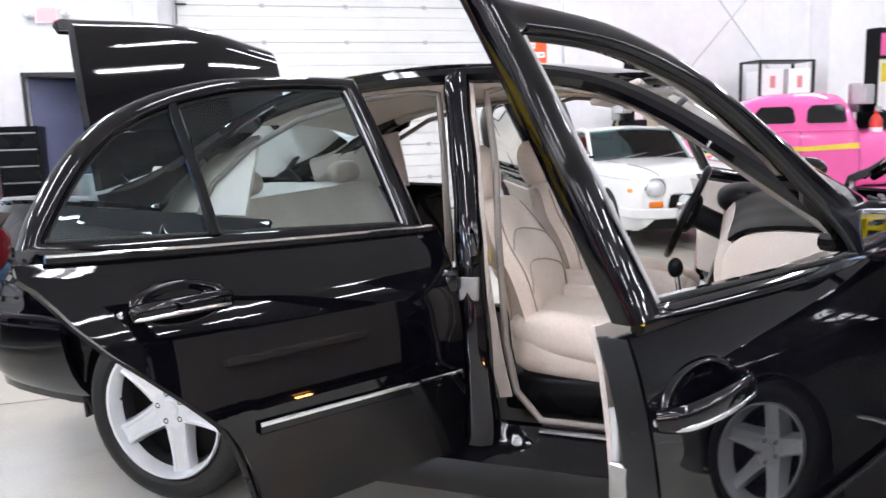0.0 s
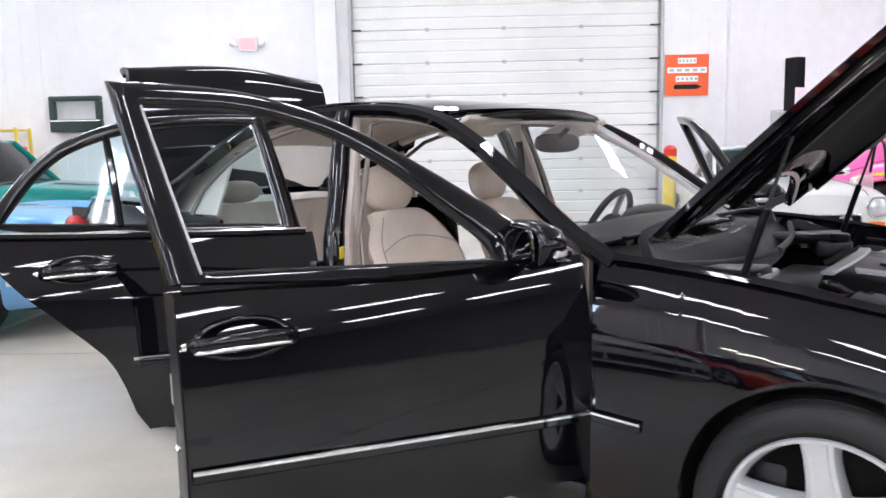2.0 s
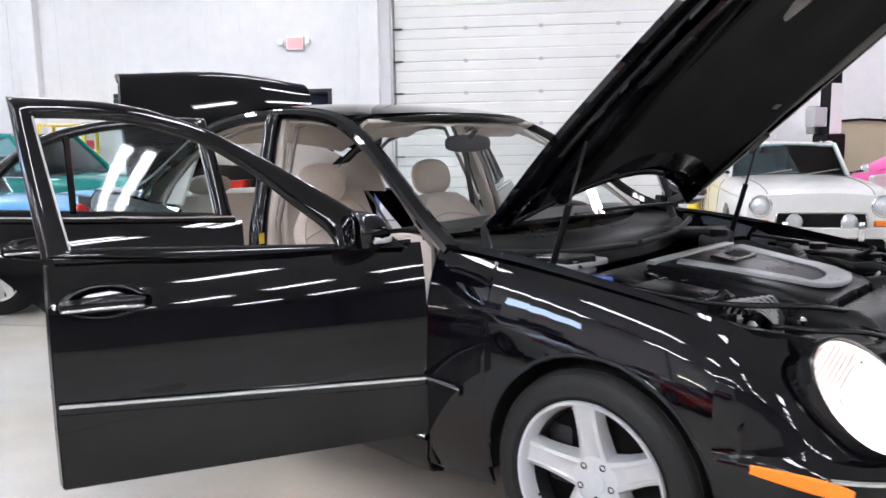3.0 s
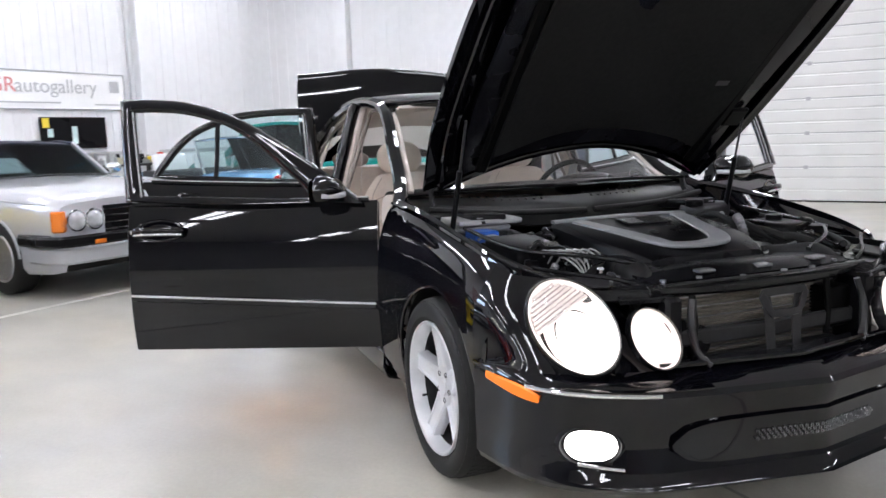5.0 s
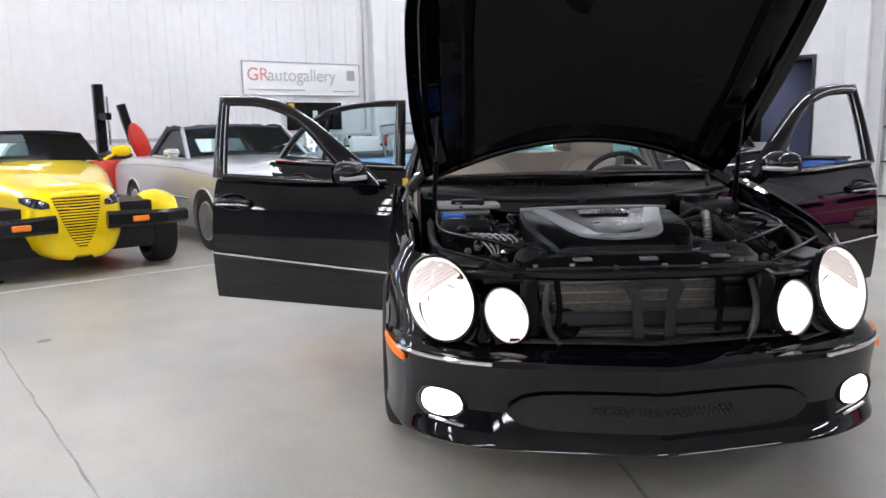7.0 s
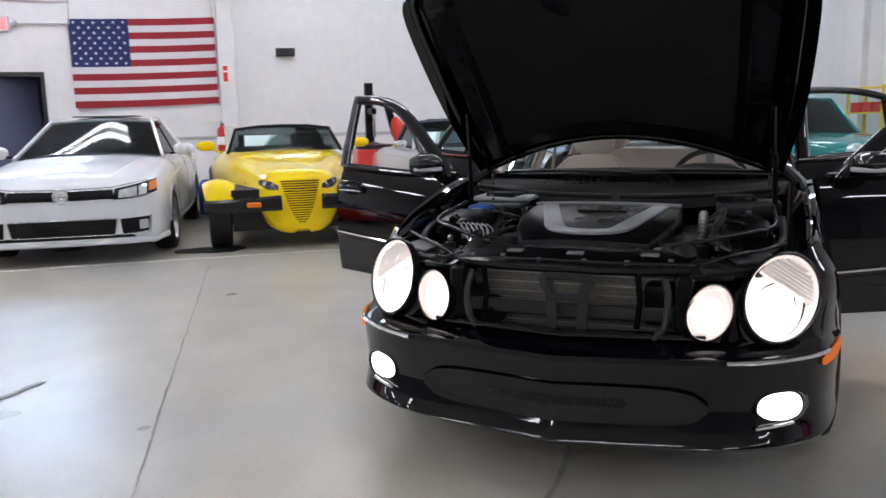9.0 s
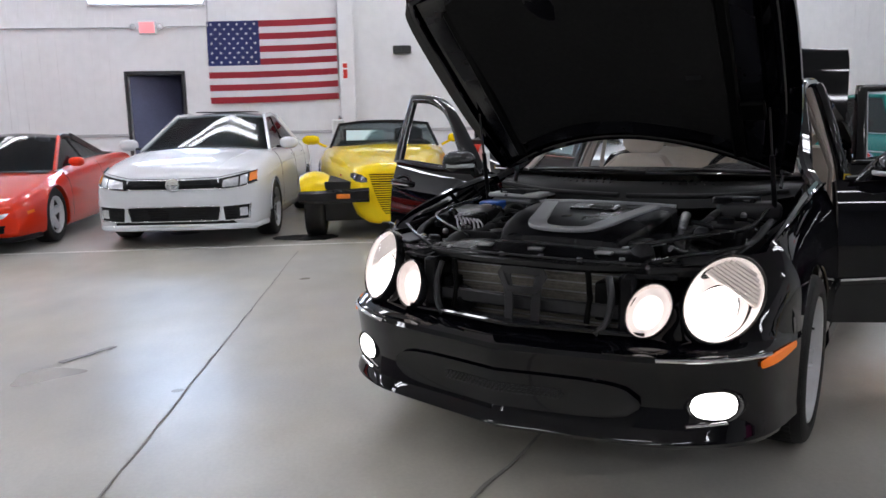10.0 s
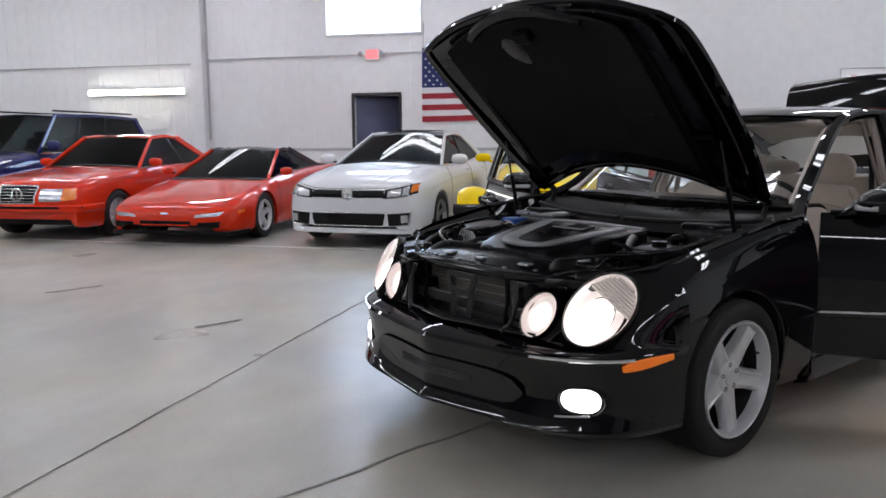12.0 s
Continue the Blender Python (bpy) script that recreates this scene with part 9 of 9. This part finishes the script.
for y in (-0.24, 0.24):
    q = on_skin(mg, y, 0.50, "x", 0.03)
    part("fog_lamp", turned([(-0.04, 0.05), (0.0, 0.072), (0.014, 0.066), (0.024, 0.035), (0.028, 0.0)], 22, "x", q), M_LAMPGLASS, mg, "round chrome fog lamp", smooth=50)
    part("fog_lamp_ring", turned([(-0.004, 0.070), (0.010, 0.076), (-0.002, 0.080)], 22, "x", q), M_CHROME, mg, smooth=40)
    part("wiper", sweep([Vector((-1.36, y - 0.10, 0.892)), Vector((-1.43, y + 0.26, 0.945))], rect(0.012, 0.010)), M_CHROME, mg, "bright wiper arm")
skin_line(mg, "hood_gap", [(-0.05, -0.47), (-0.7, -0.50), (-1.30, -0.52)], 0.006, M_RUBBER, axis="z", lift=0.001)
skin_line(mg, "hood_gap", [(-0.05, 0.47), (-0.7, 0.50), (-1.30, 0.52)], 0.006, M_RUBBER, axis="z", lift=0.001)
for s in (1, -1):
    part("headlamp", turned([(-0.06, 0.095), (0.0, 0.09), (0.022, 0.06), (0.03, 0.0)], 24, "x", (on_skin(mg, s * 0.54, 0.645).x + 0.005, s * 0.54, 0.645)), M_LAMPGLASS, mg, "round headlamp", smooth=50)
    part("lamp_ring", turned([(-0.02, 0.095), (0.008, 0.098), (0.004, 0.108), (-0.02, 0.108)], 24, "x", (on_skin(mg, s * 0.54, 0.645).x + 0.005, s * 0.54, 0.645)), M_CHROME, mg, smooth=40)
    part("amber_lamp", moved(box(-0.02, 0.02, -0.07, 0.07, -0.03, 0.03, 0.01), Matrix.Translation(on_skin(mg, s * 0.53, 0.485, "x", 0.004))), M_AMBERDULL, mg)
    part("overrider", moved(box(-0.03, 0.03, -0.03, 0.03, -0.09, 0.09, 0.015, 2), pose(0.09, s * 0.33, 0.42)), M_CHROME, mg, smooth=40)
    skin_patch(mg, "side_marker", [(-0.24, 0.60), (-0.16, 0.60)], [(-0.24, 0.635), (-0.16, 0.635)], M_AMBERDULL, "amber side marker", axis="y" if s > 0 else "-y", n=6)
    skin_line(mg, "wing_chrome", [(-0.20, 0.72), (-1.2, 0.74), (-2.4, 0.74), (-3.4, 0.72)], 0.010, M_CHROME, axis="y" if s > 0 else "-y", n=30)
    part("seat_cover", moved(box(-0.04, 0.04, -0.20, 0.20, -0.05, 0.30, 0.03, 2), pose(-2.02, s * 0.30, 0.90, 0, -14, 0)), M_REDSEAT, mg, "dark red seat back", smooth=50)
part("bumper", sweep(spline([(-0.3, -0.77, 0.40), (0.0, -0.66, 0.40), (0.06, 0, 0.40), (0.0, 0.66, 0.40), (-0.3, 0.77, 0.40)], 22), rect(0.02, 0.10, 0.01)), M_CREAM, mg, smooth=40)
side_mirrors(mg, -1.35, 0.70, 0.95, M_CHROME, 0.03, 0.05, 0.045)
part("open_door_frame", sweep(spline([(-1.30, 1.15, 0.86), (-1.62, 1.25, 1.22), (-2.0, 1.32, 1.24), (-2.2, 1.35, 0.90)], 18), rect(0.03, 0.03, 0.008), up=(0, 1, 0)), M_SATIN, mg, "dark window frame of its open door", smooth=40)
part("open_door", moved(box(-1.0, 0.0, -0.035, 0.035, -0.36, 0.30, 0.02), pose(-1.28, 0.80, 0.58, 0, 0, -32)), M_CREAM, mg)

# pink hot rod coupe
hr = thing("pink_hot_rod", hall(7.6, 6.6, 0, -25), "pink thirties hot rod coupe with yellow flame stripe", "car")
keys = [(0.0, 0.30, 0.45, 0.90), (-0.08, 0.40, 0.40, 0.98), (-0.9, 0.52, 0.38, 1.04), (-1.45, 0.64, 0.36, 1.07), (-1.75, 0.66, 0.36, 1.06)]
w, lo, hi = car_body(hr, keys, (-0.55,), 0.40, 0.36, M_PINK, 0.06, name="hood")
arch_section = [(0.93, 0.0), (1.0, 0.08), (1.0, 0.26), (0.99, 0.46), (0.955, 0.60), (0.90, 0.76), (0.82, 0.90), (0.66, 1.0)]
keys = [(-1.56, 0.62, 0.36, 1.06), (-1.64, 0.67, 0.35, 1.14), (-1.76, 0.70, 0.34, 1.42), (-1.90, 0.715, 0.34, 1.555), (-2.2, 0.725, 0.34, 1.60), (-2.75, 0.725, 0.34, 1.585), (-3.1, 0.715, 0.34, 1.49), (-3.4, 0.69, 0.34, 1.30), (-3.75, 0.64, 0.36, 1.06), (-4.1, 0.55, 0.38, 0.86), (-4.35, 0.40, 0.42, 0.64)]
w, lo, hi = car_body(hr, keys, (-3.45,), 0.40, 0.36, M_PINK, 0.05, section=arch_section)
for s in (1, -1):
    ax = "y" if s > 0 else "-y"
    for x0, x1, z0, z1 in ((-2.38, -1.84, 1.20, 1.46), (-3.04, -2.50, 1.21, 1.45)):
        skin_patch(hr, "side_window", [(x0, z0 + 0.03), (x0 + 0.04, z0), (x1 - 0.04, z0), (x1, z0 + 0.03)], [(x0 + 0.02, z1 - 0.07), (x0 + 0.10, z1), (x1 - 0.08, z1), (x1 - 0.02, z1 - 0.05)], M_SATIN, "dark side window", axis=ax, n=14)
        skin_line(hr, "window_trim", [(x0, z0 + 0.03), (x0 + 0.04, z0), (x1 - 0.04, z0), (x1, z0 + 0.03), (x1 - 0.02, z1 - 0.05), (x1 - 0.08, z1), (x0 + 0.10, z1), (x0 + 0.02, z1 - 0.07)], 0.016, M_PINK, axis=ax, closed=True, n=50)
    for x in (-1.68, -2.45):
        skin_line(hr, "shut_line", [(x, 0.44), (x, 1.12)], 0.006, M_RUBBER, axis=ax, lift=0.001)
    skin_line(hr, "belt_line", [(-1.70, 1.10), (-2.6, 1.12), (-3.4, 1.06), (-3.9, 0.86)], 0.022, M_PINK, axis=ax, lift=0.006)
skin_patch(hr, "windscreen", [(-0.48, 1.16), (0.48, 1.16)], [(-0.44, 1.42), (0.44, 1.42)], M_SATIN, "dark flat windscreen", axis="x")
car_wheels(hr, (-0.55, -3.45), 0.72, 0.36, 0.22, 0.24, 5, alloy=M_CHROME)
for s in (1, -1):
    for a in (-0.55, -3.45):
        fn = [[Vector((a + 0.46 * math.cos(t), s * y, 0.36 + 0.46 * math.sin(t) - 0.06 * abs(y - 0.70) / 0.2)) for y in (0.50, 0.62, 0.74, 0.86)] for t in [radians(8 + 164 * i / 16) for i in range(17)]]
        part("fender", shell(fn, 0.02), M_PINK, hr, smooth=60)
    part("running_board", box(-3.0, -1.0, min(s * 0.62, s * 0.84), max(s * 0.62, s * 0.84), 0.30, 0.34, 0.01), M_PINK, hr)
    skin_patch(hr, "flame_stripe", [(-1.65, 0.86), (-2.4, 0.84), (-3.1, 0.86), (-3.8, 0.80)], [(-1.65, 0.94), (-2.4, 0.90), (-3.1, 0.93), (-3.8, 0.82)], M_YTAG, "yellow flame stripe", axis="y" if s > 0 else "-y", n=24)
    part("headlamp", turned([(-0.12, 0.04), (-0.04, 0.09), (0.0, 0.09), (0.02, 0.0)], 20, "x", (-0.05, s * 0.50, 0.82)), M_CHROME, hr, smooth=50)

# yellow hot rod roadster with open front wheels
pr = thing("yellow_roadster", hall(-4.90, -0.80, 0, 0), "yellow retro roadster with narrow pointed nose and open front wheels", "car")
sect = [(0.30, 0.0), (0.62, 0.04), (0.84, 0.16), (0.96, 0.36), (1.0, 0.58), (0.98, 0.76), (0.92, 0.90), (0.80, 1.0)]
keys = [(0.0, 0.20, 0.22, 0.42), (-0.03, 0.28, 0.18, 0.57), (-0.10, 0.345, 0.17, 0.685), (-0.25, 0.405, 0.17, 0.765), (-0.55, 0.47, 0.18, 0.805), (-1.0, 0.58, 0.20, 0.86), (-1.5, 0.70, 0.20, 0.92), (-2.1, 0.80, 0.20, 0.95), (-2.8, 0.90, 0.20, 0.95), (-3.5, 0.92, 0.22, 0.94), (-4.0, 0.80, 0.26, 0.85), (-4.2, 0.60, 0.34, 0.74)]
w, lo, hi = car_body(pr, keys, (-3.35,), 0.40, 0.36, M_YELLOW, 0.05, section=sect)
for s in (1, -1):
    wheel(pr, "front_wheel", (-0.55, s * 0.80, 0.325), s, 0.325, 0.225, 0.22, 5, spoke_w=0.07, detail=False)
    wheel(pr, "rear_wheel", (-3.35, s * 0.80, 0.37), s, 0.37, 0.26, 0.28, 5, spoke_w=0.07, detail=False)
    fn = []
    for i in range(15):
        t = radians(25 + 120 * i / 14)
        q = math.sin(math.pi * i / 14) ** 0.5
        fn.append([Vector((-0.55 + 0.375 * math.cos(t), s * (0.80 + 0.15 * f * (0.55 + 0.45 * q)), 0.325 + 0.375 * math.sin(t) - 0.05 * f * f)) for f in (-1, -0.6, 0, 0.6, 1)])
    part("cycle_fender", shell(fn, 0.03), M_YELLOW, pr, "yellow cycle fender", smooth=60)
    for z, x in ((0.28, -0.45), (0.40, -0.62)):
        part("suspension_arm", sweep([Vector((x - 0.1, s * 0.30, z)), Vector((-0.55, s * 0.72, z - 0.02))], ring(0.018, 8)), M_DARKSTEEL, pr, smooth=60)
    part("coil_strut", sweep([Vector((-0.5, s * 0.36, 0.50)), Vector((-0.55, s * 0.66, 0.28))], ring(0.035, 10)), M_YELLOW, pr, smooth=60)
    part("bumper", sweep(spline([(0.04, s * 0.20, 0.50), (0.05, s * 0.45, 0.495), (0.02, s * 0.70, 0.485), (-0.10, s * 0.93, 0.475)], 14), rect(0.09, 0.15, 0.03), scale=[1 - 0.15 * i / 13 for i in range(14)]), M_SATIN, pr, "dark bumper wing", smooth=40)
    part("bumper_lamp", moved(box(-0.01, 0.012, -0.07, 0.07, -0.025, 0.025, 0.008), pose(0.094, s * 0.47, 0.495, 0, 0, s * 2)), M_AMBERDULL, pr, "small amber bumper lamp")
    low, upp = [(0.215, 0.622), (0.28, 0.618), (0.34, 0.632), (0.395, 0.668)], [(0.218, 0.662), (0.28, 0.696), (0.34, 0.712), (0.392, 0.708)]
    skin_patch(pr, "headlamp", mirrored(low, s), mirrored(upp, s), M_SATIN, "dark oval headlamp with bright reflectors", lift=0.008, n=14)
    for c, h in ((0.262, 0.655), (0.335, 0.672)):
        q = on_skin(pr, s * c, h, "x", 0.012)
        part("lamp_reflector", turned([(-0.012, 0.030), (0.006, 0.026), (-0.008, 0.016), (-0.002, 0.0)], 18, "x", q), M_CHROME, pr, "bright lamp reflector", smooth=60)
    part("marker", moved(ellipsoid((0, 0, 0), (0.03, 0.01, 0.012), 10, 6), pose(-0.75, s * 0.525, 0.66)), M_RED, pr, smooth=60)
    part("door_mirror", moved(ellipsoid((0, 0, 0), (0.06, 0.11, 0.06), 16, 10, 0.8), pose(-1.85, s * 0.93, 1.04)), M_YELLOW, pr, smooth=60)
    part("mirror_stalk", sweep([Vector((-1.85, s * 0.74, 0.95)), Vector((-1.85, s * 0.86, 1.01))], rect(0.05, 0.03, 0.008)), M_YELLOW, pr)
    part("roll_hoop", moved(box(-0.06, 0.06, -0.20, 0.20, -0.06, 0.14, 0.04, 3), pose(-2.95, s * 0.36, 1.02)), M_PLASTIC, pr, smooth=50)
part("front_pan", moved(ellipsoid((0, 0, 0), (0.33, 0.33, 0.10), 28, 12, 0.9), pose(-0.33, 0, 0.265)), M_YELLOW, pr, "yellow chin pan", smooth=80)
# slatted grille down the nose
def grille_half(z):
    f = min(max((z - 0.275) / 0.43, 0.02), 1.0)
    return 0.195 * f ** 0.55


skin_patch(pr, "grille_back", [(-grille_half(z), z) for z in [0.28 + 0.43 * i / 10 for i in range(11)]], [(grille_half(z), z) for z in [0.28 + 0.43 * i / 10 for i in range(11)]], M_PLASTIC, lift=0.003, n=18, k=12)
for k in range(19):
    z = 0.285 + 0.0235 * k
    skin_line(pr, "grille_slat", [(-grille_half(z), z), (0, z), (grille_half(z), z)], 0.013, M_YELLOW, lift=0.010, n=17)
part("cockpit", box(-2.9, -1.95, -0.60, 0.60, 0.90, 1.005, 0.03, 2), M_CARINT, pr, smooth=40)
g = part("windscreen", shell(loft([[(-1.78, -0.66, 0.96), (-1.60, 0, 0.975), (-1.78, 0.66, 0.96)], [(-2.08, -0.56, 1.22), (-1.98, 0, 1.25), (-2.08, 0.56, 1.22)]], 5, 9), 0.006), M_DARKGLASS, pr)
g.visible_shadow = False
part("windscreen_frame", sweep([Vector(p) for p in ((-1.78, -0.68, 0.95), (-2.08, -0.575, 1.225), (-2.02, -0.3, 1.255), (-1.99, 0, 1.262), (-2.02, 0.3, 1.255), (-2.08, 0.575, 1.225), (-1.78, 0.68, 0.95))], rect(0.035, 0.035, 0.008), up=(1, 0, 0.3)), M_PLASTIC, pr, "black windscreen frame")
part("windscreen_card", moved(box(-0.003, 0.003, -0.26, 0.22, -0.09, 0.09), pose(-1.80, -0.22, 1.09, 0, -48, 0)), M_PAPER, pr, "pale paper card behind the windscreen")
part("steering_wheel", moved(sweep([Vector((0.17 * math.cos(a), 0.17 * math.sin(a), 0)) for a in [2 * math.pi * i / 20 for i in range(20)]], ring(0.013, 6), closed=True), pose(-2.15, 0.33, 1.04, 0, -65, 0)), M_PLASTIC, pr, smooth=60)
part("nose_badge", ellipsoid((-0.14, 0, 0.735), (0.03, 0.035, 0.012), 12, 6), M_CHROME, pr, smooth=60)
